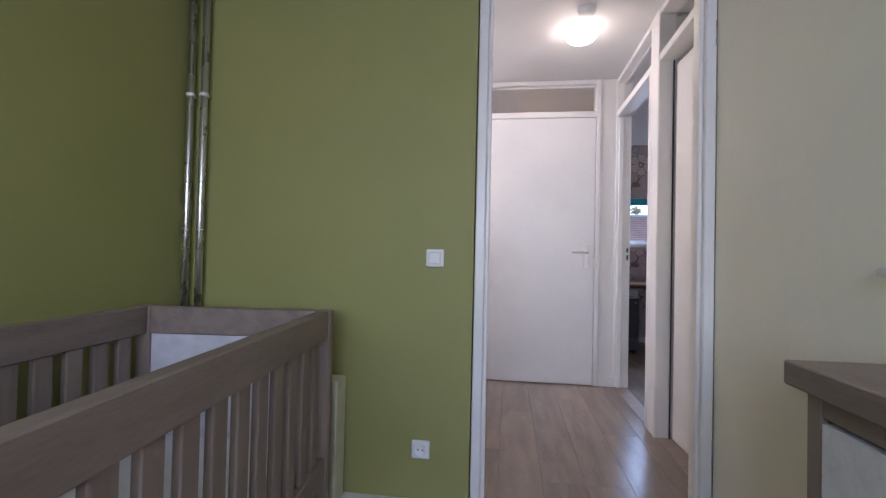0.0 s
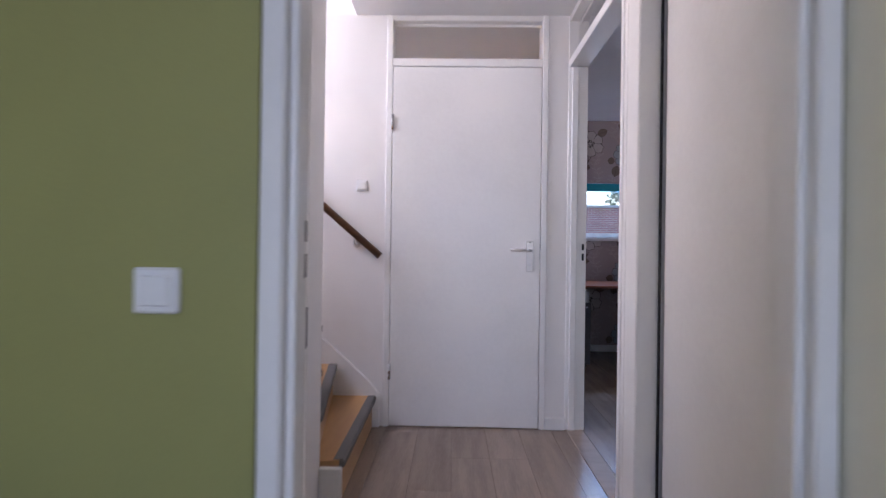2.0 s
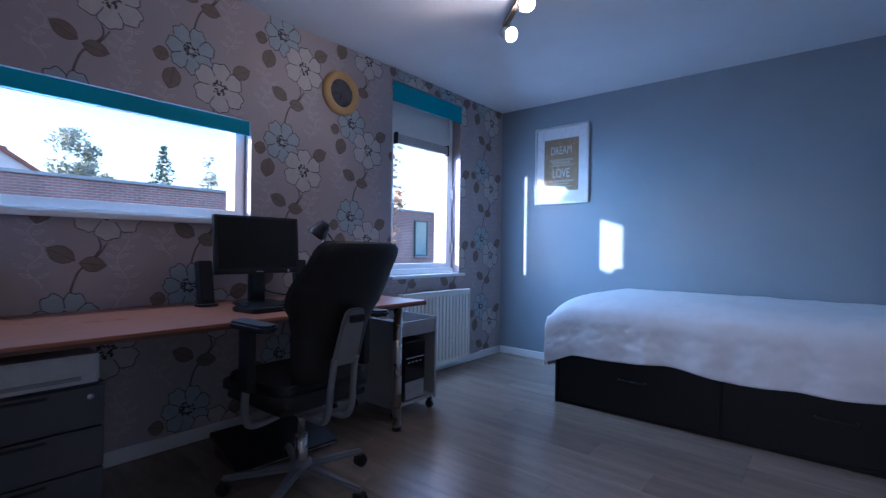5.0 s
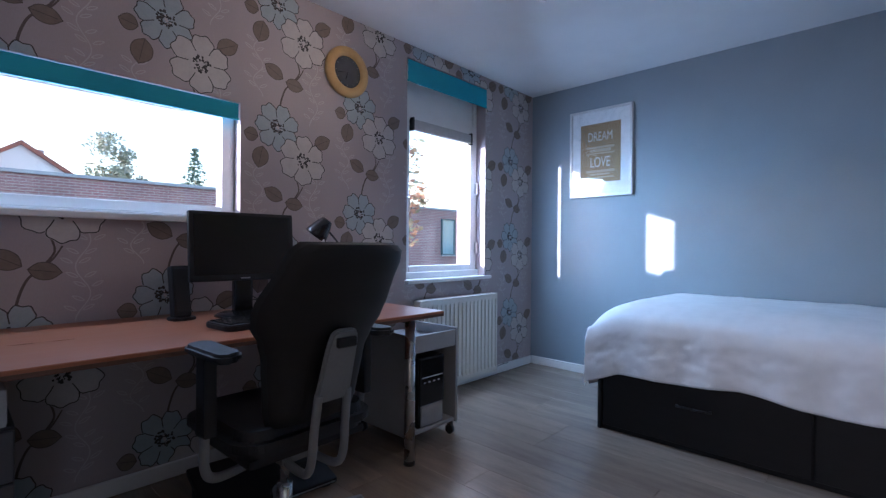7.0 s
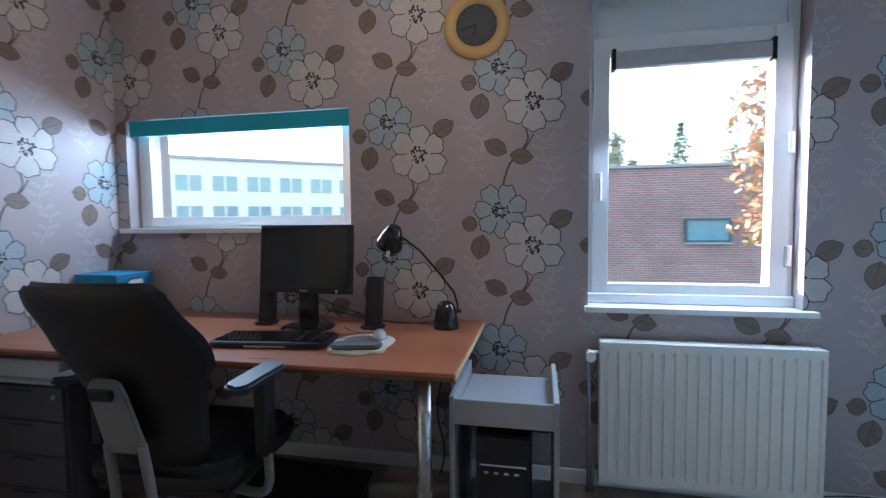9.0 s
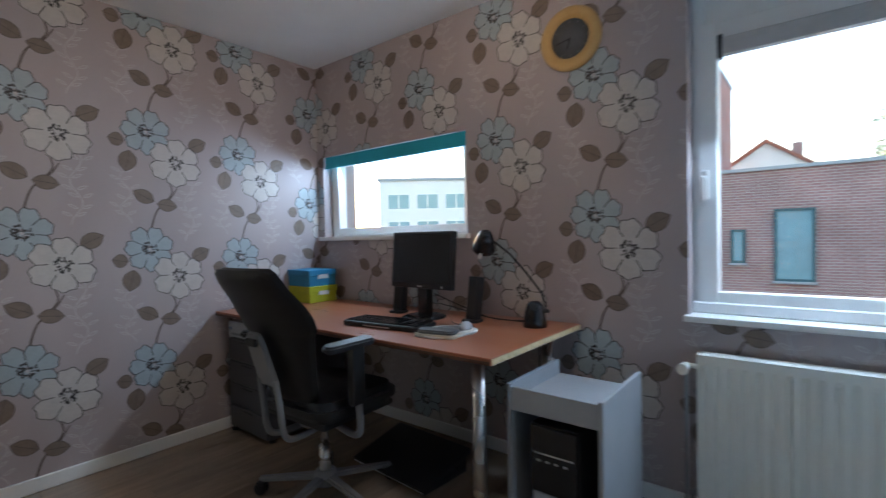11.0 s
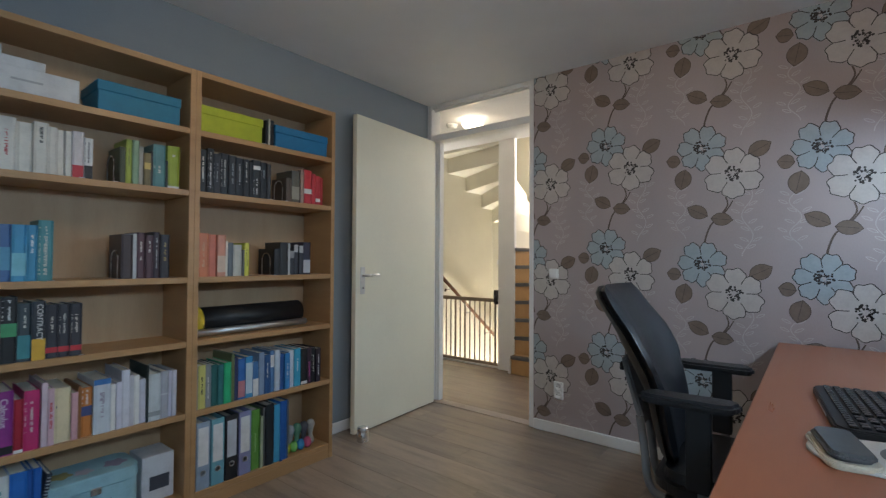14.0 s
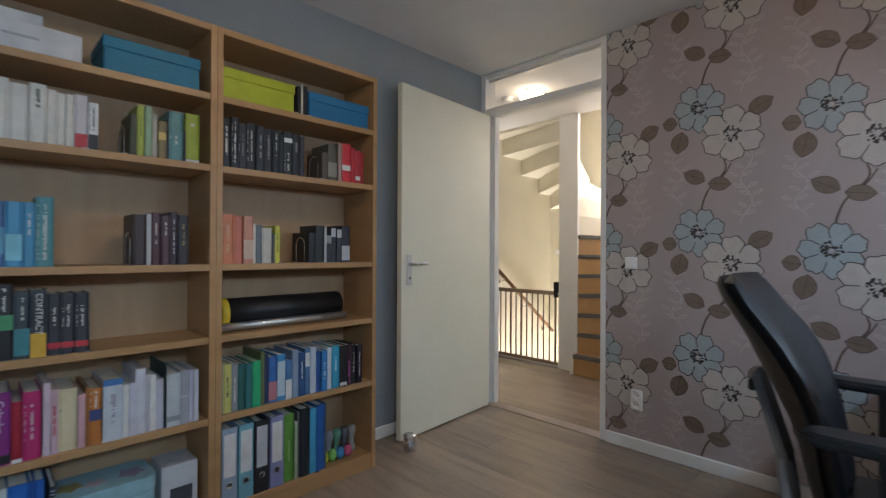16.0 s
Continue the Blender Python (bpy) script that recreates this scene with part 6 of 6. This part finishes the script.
wall_plate("light_switch", (0.0, -2.017, 1.06), 90, "white square light switch on the wallpaper", "switch", "switch")
wall_plate("wall_socket", (0.0, -1.983, 0.286), 90, "white double wall socket low on the wallpaper", "socket", "double")
wall_plate("light_switch", (-1.21, -4.265, 0.974), 0, "white light switch on the green wall", "switch", "switch")
wall_plate("wall_socket", (-1.248, -4.265, 0.255), 0, "white wall socket low on the green wall", "socket", "socket")
wall_plate("light_switch", (-1.316, -2.2, 1.413), 0, "white light switch on the stair wall", "switch", "switch")
wall_plate("light_switch", (-2.6, -4.05, 1.12), 90, "white light switch in the stairwell", "switch", "switch")

# ---- lamps ----
hl = thing("hall_ceiling_lamp", (-0.515, -3.05, H), "round lit opal glass ceiling lamp in the hall", "ceiling lamp")
bm = bmesh.new()
lathe(bm, [(0.078, 0.0), (0.081, -0.004), (0.081, -0.022), (0.07, -0.024)], 36)
part("base", bm, PVC, hl)
bm = bmesh.new()
lathe(bm, [(0.092, -0.022), (0.098, -0.035), (0.094, -0.055), (0.074, -0.075), (0.036, -0.088), (0.0, -0.091)], 36)
part("shade", bm, LAMPGLOW, hl, "glowing opal glass dish")
sd = thing("smoke_detector", (-0.52, -3.29, H), "small white smoke detector on the hall ceiling", "smoke detector")
bm = bmesh.new()
lathe(bm, [(0.05, 0), (0.052, -0.012), (0.045, -0.035), (0.02, -0.042), (0.0, -0.042)], 28)
part("body", bm, PVC, sd)

BRONZE = mat("brushed_bronze", (0.36, 0.25, 0.15), 0.35, metal=0.7, vary=0.06, scale=8, fine=120, bump=0.03)
tk = thing("track_light", (2.08, -1.38, H), "metal ceiling spotlight bar with lit spots", "ceiling light", turn=47.0)
boxes("bar", BRONZE, tk, (-0.42, -0.018, -0.05, 0.42, 0.018, -0.026), bevel=0.004)
bm = bmesh.new()
lathe(bm, [(0.05, 0), (0.05, -0.022), (0.045, -0.026), (0.0, -0.026)], 24)
part("rose", bm, ALU, tk)
for x, way in ((-0.34, (0.5, -0.75, -0.35)), (0.0, (-0.9, 0.12, -0.42)), (0.34, (-0.85, -0.25, -0.5))):
    sp = new("spot")
    sp.parent = tk
    sp.matrix_basis = pose(x, 0, -0.05, 0, 0, 0)
    bm = bmesh.new()
    tube(bm, [(0, 0, 0), (0, 0, -0.03), (0.0, 0.0, -0.05)], 0.007)
    part("stem", bm, ALU, sp)
    bm = bmesh.new()
    hm = Matrix.Translation((0, 0, -0.075)) @ Vector(way).to_track_quat("Z", "Y").to_matrix().to_4x4()
    lathe(bm, [(0.014, -0.06), (0.034, -0.052), (0.042, -0.02), (0.044, 0.045), (0.041, 0.046), (0.036, 0.0), (0.0, -0.002)], 22, m=hm)
    part("head", bm, ALU, sp)
    bm = bmesh.new()
    lathe(bm, [(0.039, 0.03), (0.034, 0.04), (0.0, 0.045)], 22, m=hm)
    part("bulb", bm, BULBGLOW, sp, "lit reflector bulb")


# ---- nursery ----
def cot():
    c = thing("cot", (-1.528, -4.462, 0), "grey oak baby cot with slatted sides", "cot", turn=5.5)
    Wd, L, h = 0.675, 1.30, 0.79
    for x in (-Wd, -0.05):
        for y in (-0.045, -L):
            boxes("post", OAKGREYV, c, (x, y, 0.0, x + 0.05, y + 0.045, h), bevel=0.004)
    for x in (-Wd + 0.006, -0.044):
        boxes("top_rail", OAKGREY, c, (x, -L + 0.045, h - 0.095, x + 0.038, -0.045, h - 0.002), bevel=0.004)
        boxes("bottom_rail", OAKGREY, c, (x, -L + 0.045, 0.22, x + 0.038, -0.045, 0.30), bevel=0.004)
        for k in range(12):
            y = -0.105 - k * 0.0975
            boxes("slat", OAKGREYV, c, (x + 0.010, y - 0.056, 0.30, x + 0.028, y, h - 0.095), bevel=0.003)
    for y in (-0.042, -L + 0.004):
        boxes("end_rail", OAKGREY, c, (-Wd + 0.05, y, h - 0.095, -0.05, y + 0.038, h - 0.002), bevel=0.004)
        boxes("end_panel", colour((0.62, 0.60, 0.64), 0.5, "white_board"), c, (-Wd + 0.05, y + 0.01, 0.22, -0.05, y + 0.028, h - 0.095), bevel=0.002, label="white end panel")
    boxes("base", OAKGREY, c, (-Wd + 0.045, -L + 0.045, 0.24, -0.045, -0.045, 0.258), bevel=0.002)
    m = thing("cot_mattress", (-1.528, -4.462, 0.26), "white sheeted mattress in the cot", "mattress", turn=5.5)
    bm = bmesh.new()
    box(bm, -Wd + 0.055, -L + 0.055, 0, -0.05, -0.05, 0.10, bevel=0.025)
    part("cushion", bm, SHEET, m)


cot()
sb = thing("storage_box", (-1.585, -4.33, 0), "tall cream box between cot and wall", "storage box")
boxes("body", colour((0.58, 0.57, 0.40), 0.6, "cream_card"), sb, (-0.05, -0.05, 0, 0.045, 0.045, 0.52), bevel=0.004)


def dresser():
    d = thing("dresser", (-0.468, -5.14, 0), "grey oak nursery dresser with white drawers", "dresser")
    boxes("top", OAKGREY, d, (0, -0.95, 0.775, 0.55, 0, 0.816), bevel=0.003)
    boxes("side", OAKGREYV, d, (0.03, -0.05, 0.0, 0.54, -0.012, 0.775), bevel=0.003)
    boxes("side", OAKGREYV, d, (0.03, -0.94, 0.0, 0.54, -0.90, 0.775), bevel=0.003)
    boxes("back", OAKGREY, d, (0.525, -0.90, 0.05, 0.54, -0.05, 0.775), bevel=0.001)
    boxes("front_rail", OAKGREY, d, (0.03, -0.90, 0.735, 0.05, -0.05, 0.775), bevel=0.002)
    for k in range(3):
        z = 0.05 + 0.228 * k
        dr = boxes("drawer", colour((0.70, 0.70, 0.72), 0.4, "white_drawer"), d, (0.028, -0.897, z, 0.048, -0.053, z + 0.222), bevel=0.002, label="white drawer front")


dresser()
for x in (-2.205, -2.145):
    p = thing("heating_pipe", (x - 0.01, -4.305, 0), "bare steel heating pipe running up the corner", "pipe", "pipes in the corner")
    bm = bmesh.new()
    rod(bm, (0, 0, 0), (0, 0, H - 0.001), 0.014, seg=14)
    part("pipe", bm, STEEL, p)
    for z in (0.5, 1.6):
        bm = bmesh.new()
        rod(bm, (0, 0, z), (0, 0, z + 0.015), 0.017, seg=14)
        rod(bm, (0, 0, z + 0.0075), (0, 0.04, z + 0.0075), 0.004, seg=8)
        part("clip", bm, PVC, p)


# ---- outside greenery and far houses ----
def leaf_cloud(bm, centres, count, size, rng):
    for k in range(count):
        cx, cy, cz, r = rng.choice(centres)
        while True:
            p = Vector((rng.uniform(-1, 1), rng.uniform(-1, 1), rng.uniform(-1, 1)))
            if 0.25 < p.length < 1:
                break
        q = Vector((cx, cy, cz)) + p * r
        a = Vector((rng.gauss(0, 1), rng.gauss(0, 1), rng.gauss(0, 1))).normalized()
        b = a.orthogonal().normalized()
        s = size * rng.uniform(0.6, 1.3)
        vs = [bm.verts.new(q + a * s), bm.verts.new(q + b * s * 0.55), bm.verts.new(q - a * s), bm.verts.new(q - b * s * 0.55)]
        bm.faces.new(vs).material_index = rng.choice((0, 0, 1, 2))


def tree(place, height, spread, hues, label, count=1400, size=0.05, seed=1, conifer=False):
    rng = random.Random(seed)
    t = thing("tree", place, label, "tree", "trees outside")
    bm = bmesh.new()
    rod(bm, (0, 0, 0), (0.04, 0.02, height * 0.85), 0.04 * spread + 0.015, 0.012, seg=10)
    centres = []
    if conifer:
        for k in range(22):
            f = k / 21
            for j in range(5):
                a = j * 1.26 + k * 0.7
                r = spread * (1 - f) * rng.uniform(0.5, 1.0) + 0.05
                centres.append((r * math.cos(a), r * math.sin(a), height * (0.45 + 0.55 * f) - r * 0.25, 0.10 + r * 0.28))
    else:
        for k in range(13):
            a, f = rng.uniform(0, 6.28), rng.uniform(0.76, 1.0)
            r = spread * rng.uniform(0.3, 0.75) * (1.25 - f * 0.6)
            end = (r * math.cos(a), r * math.sin(a), height * f)
            rod(bm, (0.02, 0.01, height * f * 0.62), end, 0.012 * spread, 0.004, seg=6)
            centres.append((*end, spread * rng.uniform(0.25, 0.45)))
    part("trunk", bm, BARK, t)
    bm = bmesh.new()
    leaf_cloud(bm, centres, count, size, rng)
    part("crown", bm, [colour(h, 0.7, "leaf") for h in hues], t)


tree((4.45, 2.5, -2.9), 5.3, 0.75, ((0.46, 0.25, 0.15), (0.44, 0.34, 0.19), (0.30, 0.31, 0.18)), "young street tree with orange autumn leaves", 1500, 0.05, 3)
tree((5.7, 25, -2.9), 9.0, 1.5, ((0.26, 0.28, 0.19), (0.30, 0.31, 0.22), (0.34, 0.32, 0.24)), "bare-tipped grey-green tree behind the roofs", 1500, 0.11, 5)
tree((7.0, 27, -2.9), 8.4, 1.1, ((0.28, 0.29, 0.2), (0.32, 0.31, 0.22), (0.34, 0.32, 0.24)), "small pale tree behind the roofs", 800, 0.1, 9)
tree((9.6, 25, -2.9), 9.1, 1.3, ((0.10, 0.15, 0.10), (0.12, 0.17, 0.12), (0.14, 0.17, 0.12)), "dark green pine behind the roofs", 1300, 0.11, 6, True)
tree((12.1, 25, -2.9), 8.9, 0.9, ((0.30, 0.28, 0.18), (0.34, 0.29, 0.18), (0.27, 0.27, 0.18)), "thin yellowing autumn tree behind the roofs", 420, 0.1, 7)
tree((12, 20, -2.9), 7.8, 1.8, ((0.36, 0.13, 0.04), (0.28, 0.15, 0.05), (0.2, 0.16, 0.05)), "orange autumn tree behind the roofs", 2200, 0.12, 8)
gh = thing("gabled_house", (1.7, 14.6, -2.9), "pale gabled house behind the flat roofs", "house")
boxes("wall", WHITEWALL, gh, (-1.6, 0, 0, 1.6, 5, 5.5), bevel=0)
ALONG = Matrix(((1, 0, 0, 0), (0, 0, 1, 0), (0, 1, 0, 0), (0, 0, 0, 1)))
bm = bmesh.new()
prism(bm, [(-1.6, 5.5), (1.6, 5.5), (0, 6.62)], 5.0, m=ALONG)
part("gable", bm, WHITEWALL, gh)
bm = bmesh.new()
for s in (-1, 1):
    prism(bm, [(s * 1.75, 5.39), (0, 6.62), (0, 6.74), (s * 1.8, 5.48)], 5.2, m=Matrix.Translation((0, -0.1, 0)) @ ALONG)
rf = part("roof", bm, TILE, gh)
boxes("chimney", LOWBRICK, rf, (0.5, 3, 6.0, 0.8, 3.3, 7.0), bevel=0.01)
ap = thing("apartment_building", (-34, 33, -2.9), "pale apartment block far behind the street", "apartment building", turn=40)
boxes("wall", colour((0.72, 0.72, 0.72), 0.8, "pale_concrete"), ap, (0, 0, 0, 26, 9, 10.2), bevel=0)
boxes("roof", ROOFTRIM, ap, (-0.2, -0.2, 10.2, 26.2, 9.2, 10.5), bevel=0.02)
for r in range(3):
    for k in range(8):
        w = new("window")
        w.parent = ap
        boxes("pane", FARGLASS, w, (1 + 3.1 * k, -0.03, 1.4 + 2.9 * r, 3.2 + 3.1 * k, 0.0, 2.9 + 2.9 * r), bevel=0)
        boxes("frame", PVC, w, (0.9 + 3.1 * k, -0.06, 1.3 + 2.9 * r, 3.3 + 3.1 * k, 0, 1.4 + 2.9 * r), (0.9 + 3.1 * k, -0.06, 2.9 + 2.9 * r, 3.3 + 3.1 * k, 0, 3.0 + 2.9 * r), (2.05 + 3.1 * k, -0.06, 1.4 + 2.9 * r, 2.15 + 3.1 * k, 0, 2.9 + 2.9 * r), bevel=0)


# ---- wallpaper print ----
INKS = [mat("print_stem_brown", (0.105, 0.075, 0.06), 0.5, vary=0.05), mat("print_leaf_brown", (0.185, 0.135, 0.105), 0.5, vary=0.10, scale=30), mat("print_blue_petal", (0.345, 0.395, 0.42), 0.45, vary=0.05, scale=20), mat("print_white_petal", (0.51, 0.465, 0.435), 0.45, vary=0.05, scale=20), mat("print_outline", (0.04, 0.033, 0.03), 0.5, vary=0.05), mat("print_silver_sprig", (0.50, 0.45, 0.44), 0.35, vary=0.05)]


def clip(poly, x0, x1, z0, z1):
    for axis, lim, sign in ((0, x0, 1), (0, x1, -1), (1, z0, 1), (1, z1, -1)):
        out = []
        for i, p in enumerate(poly):
            q = poly[(i + 1) % len(poly)]
            a, b = sign * (p[axis] - lim), sign * (q[axis] - lim)
            if a >= 0:
                out.append(p)
            if (a >= 0) != (b >= 0):
                t = a / (a - b)
                out.append((p[0] + (q[0] - p[0]) * t, p[1] + (q[1] - p[1]) * t))
        poly = out
        if len(poly) < 3:
            return []
    return poly


def ribbon(points, w0, w1=None):
    """Flat quads along a line."""
    out, n = [], len(points) - 1
    w1 = w0 if w1 is None else w1
    sides = []
    for i, p in enumerate(points):
        a, b = points[max(0, i - 1)], points[min(n, i + 1)]
        dx, dz = b[0] - a[0], b[1] - a[1]
        l = math.hypot(dx, dz) or 1
        w = (w0 + (w1 - w0) * i / n) / 2
        sides.append(((p[0] - dz / l * w, p[1] + dx / l * w), (p[0] + dz / l * w, p[1] - dx / l * w)))
    for (a, b), (c, d) in zip(sides, sides[1:]):
        out.append([a, b, d, c])
    return out


def bend(pts, n=10):
    """Points of a smooth curve through the control points (Catmull-Rom)."""
    out = []
    q = [pts[0], *pts, pts[-1]]
    for i in range(1, len(q) - 2):
        for k in range(n):
            t = k / n
            out.append(tuple(0.5 * (2 * q[i][c] + (q[i + 1][c] - q[i - 1][c]) * t + (2 * q[i - 1][c] - 5 * q[i][c] + 4 * q[i + 1][c] - q[i + 2][c]) * t * t + (3 * q[i][c] - q[i - 1][c] - 3 * q[i + 1][c] + q[i + 2][c]) * t ** 3) for c in (0, 1)))
    return out + [pts[-1]]


def leaf_shape(cx, cz, ln, wd, ang, fat=1.0):
    ca, sa = math.cos(ang), math.sin(ang)
    pts = []
    for k in range(24):
        t = k / 24 * 2 * math.pi
        u = math.cos(t)
        v = math.sin(t) * (1 - 0.35 * max(0, u) ** 2) * (1 - abs(u) ** 5)
        pts.append((cx + ca * u * ln / 2 - sa * v * wd / 2, cz + sa * u * ln / 2 + ca * v * wd / 2))
    return pts


def flower(cx, cz, radius, petals, turn, rng):
    """Lobed petals side by side as (fill, outline) pairs; each outline starts on the seam to its neighbour."""
    out = []
    half = math.pi / petals
    for k in range(petals):
        a0 = turn + 2 * half * k
        rr = radius * rng.uniform(0.92, 1.07)
        edge = []
        for j in range(17):
            u = -1 + j / 8
            r = rr * (1 - 0.24 * abs(u) ** 3.2) * (1 + 0.035 * math.cos(u * 8 + k * 1.7))
            edge.append((cx + r * math.cos(a0 + half * u), cz + r * math.sin(a0 + half * u)))
        inner = [(cx + rr * f * math.cos(a0 - half * g), cz + rr * f * math.sin(a0 - half * g)) for f, g in ((0.42, 1.04), (0.56, 0.99))]
        out.append(([(cx, cz)] + edge, inner + edge))
    return out


def motif():
    """One repeat of the print about the blue flower's centre: (ink, height above the paper, polygon)."""
    rng = random.Random(11)
    m = []
    for line, w in ((bend([(0.115, -0.27), (0.125, -0.325), (0.085, -0.385), (0.045, -0.43), (0.02, -0.50), (0.012, -0.56)]), 0.010), (bend([(0.15, -0.30), (0.125, -0.345), (0.09, -0.39)]), 0.008)):
        m += [(0, 0.4, q) for q in ribbon(line, w * 0.7, w)]
    for cx, cz, ln, wd, deg in ((-0.020, -0.352, 0.115, 0.072, 152), (0.098, -0.398, 0.105, 0.068, -8), (0.272, -0.035, 0.115, 0.078, 28), (-0.142, -0.055, 0.075, 0.07, 170), (-0.092, -0.165, 0.118, 0.085, 258)):
        sh = leaf_shape(cx, cz, ln, wd, radians(deg))
        m.append((1, 0.5, sh))
        m += [(0, 0.6, q) for q in ribbon(sh + [sh[0]], 0.0036)]
        c, s_ = math.cos(radians(deg)), math.sin(radians(deg))
        m += [(0, 0.6, q) for q in ribbon([(cx - c * ln * 0.5, cz - s_ * ln * 0.5), (cx + c * ln * 0.35, cz + s_ * ln * 0.35)], 0.003)]
    for cx, cz, rad, n, ink, tn, base in ((0.0, 0.0, 0.122, 7, 2, 0.35, 0.8), (0.152, -0.152, 0.134, 6, 3, 0.5, 1.2)):
        pet = flower(cx, cz, rad, n, tn, rng)
        for fill, _ in pet:
            m.append((ink, base, fill))
        for _, line in pet:
            m += [(4, base + 0.15, q) for q in ribbon([(x + 0.003, z + 0.002) for x, z in line], 0.0042)]
        for k in range(34):
            a, r = rng.uniform(0, 6.28), rng.uniform(0.014, 0.042)
            px, pz = cx + r * math.cos(a), cz + r * math.sin(a)
            s_ = rng.uniform(0.004, 0.0072)
            m.append((4, base + 0.2, [(px + s_ * math.cos(t), pz + s_ * math.sin(t)) for t in (0, 1.05, 2.1, 3.14, 4.19, 5.24)]))
        for k in range(9):
            a = k * 0.7
            m += [(4, base + 0.2, q) for q in ribbon([(cx + 0.012 * math.cos(a), cz + 0.012 * math.sin(a)), (cx + 0.03 * math.cos(a), cz + 0.03 * math.sin(a))], 0.005)]
        for k in range(12):
            a, r = rng.uniform(0, 6.28), rng.uniform(0.0, 0.024)
            px, pz, s_ = cx + r * math.cos(a), cz + r * math.sin(a), rng.uniform(0.003, 0.006)
            m.append((5, base + 0.25, [(px + s_ * math.cos(t), pz + s_ * 0.7 * math.sin(t)) for t in (0, 1.05, 2.1, 3.14, 4.19, 5.24)]))
    for sx, z0, z1, n in ((0.215, -0.22, -0.60, 8), (-0.105, -0.215, -0.50, 6)):
        line = [(sx + 0.025 * math.sin(k * 0.55) * (1 if sx > 0 else -1), z0 + (z1 - z0) * k / 20) for k in range(21)]
        m += [(5, 0.3, q) for q in ribbon(line, 0.0045)]
        for k in range(n):
            x, z = line[int(k * 20 / n) + 1]
            for side in (-1, 1):
                lf = leaf_shape(x + side * 0.03, z + 0.014, 0.044, 0.012, radians(90 - side * 62))
                m += [(5, 0.3, q) for q in ribbon(lf + [lf[0]], 0.0036)]
    return m


def wallpaper(wall, columns, pieces, place):
    verts, faces, inks = [], [], []
    shapes = motif()
    rep = 0.6465
    for cx, cz in columns:
        z = cz % rep
        while z < 2.95:
            for x0, x1, z0, z1 in pieces:
                if cx + 0.36 < x0 or cx - 0.22 > x1 or z + 0.15 < z0 or z - 0.63 > z1:
                    continue
                for ink, up, poly in shapes:
                    q = clip([(cx + px, z + pz) for px, pz in poly], x0, x1, z0, z1)
                    if q:
                        n = len(verts)
                        verts += [place(a, b, up * 0.0006 + 0.0004) for a, b in q]
                        faces.append(tuple(range(n, n + len(q))))
                        inks.append(ink)
            z += rep
    me = bpy.data.meshes.new("flower_print")
    me.from_pydata(verts, [], faces)
    for i in INKS:
        me.materials.append(i)
    me.polygons.foreach_set("material_index", inks)
    ob = new("flower_print", me)
    ob.parent = wall
    ob["label"] = "printed blue and white flowers with brown leaves"
    ob["kind"] = "stuff"


wallpaper(bpy.data.objects["wall_office_north"], [(-0.04, 1.478), (0.51, 1.685), (1.018, 1.411), (1.550, 1.030), (2.085, 1.249), (2.617, 1.150), (3.14, 1.11), (3.672, 1.138)], [(0.0, 0.07, 0.07, H), (0.07, 1.355, 1.765, H), (1.355, 2.475, 0.07, H), (2.475, 3.325, 0.07, 0.80), (2.475, 3.325, 2.33, H), (3.325, 4.015, 0.07, H)], lambda a, b, o: (a, -o, b))
# the strip under the low window was hung with its own offset
wallpaper(bpy.data.objects["wall_office_north"], [(-0.04, 1.478), (0.51, 0.70), (1.018, 1.47)], [(0.07, 1.355, 0.07, 1.158)], lambda a, b, o: (a, -o, b))
# on the west wall the print runs from left to right as y grows
wallpaper(bpy.data.objects["wall_office_west"], [(-2.19, 1.82), (-1.668, 1.222), (-1.134, 1.131), (-0.610, 1.066), (-0.08, 1.42)], [(-2.168, 0.0, 0.07, H)], lambda a, b, o: (o, a, b))


# ---- floor planks ----
def planks(x0, x1, y0, y1, seed):
    rng = random.Random(seed)
    meshes = {}
    floor = bpy.data.objects["floor"]
    w, ln = 0.192, 1.285
    x = x0
    while x < x1 - 0.01:
        ww = round(min(w, x1 - x), 3)
        y = y0 - rng.choice((0.0, 0.32, 0.64, 0.96))
        while y < y1 - 0.01:
            a, b = max(y, y0), min(y + ln, y1)
            key = (ww, round(b - a, 3))
            if key not in meshes:
                bm = bmesh.new()
                box(bm, 0.0004, 0.0004, -0.0118, ww - 0.0004, b - a - 0.0004, 0.0, bevel=0.0007)
                me = bpy.data.meshes.new("plank")
                bm.to_mesh(me)
                bm.free()
                me.materials.append(LAMINATE)
                meshes[key] = me
            o = new("plank", meshes[key])
            o.location = (x, a, 0)
            o.parent = floor
            y += ln
        x += w


planks(-1.345, 4.015, -4.215, 0.0, 4)
planks(-2.245, 0.15, -6.6, -4.216, 9)
structure("floor_nursery_rest", LAMINATE, (-2.245, -8.2, -0.012, 0.15, -6.6, 0.0), label="laminate floor behind the walker", category="floor")
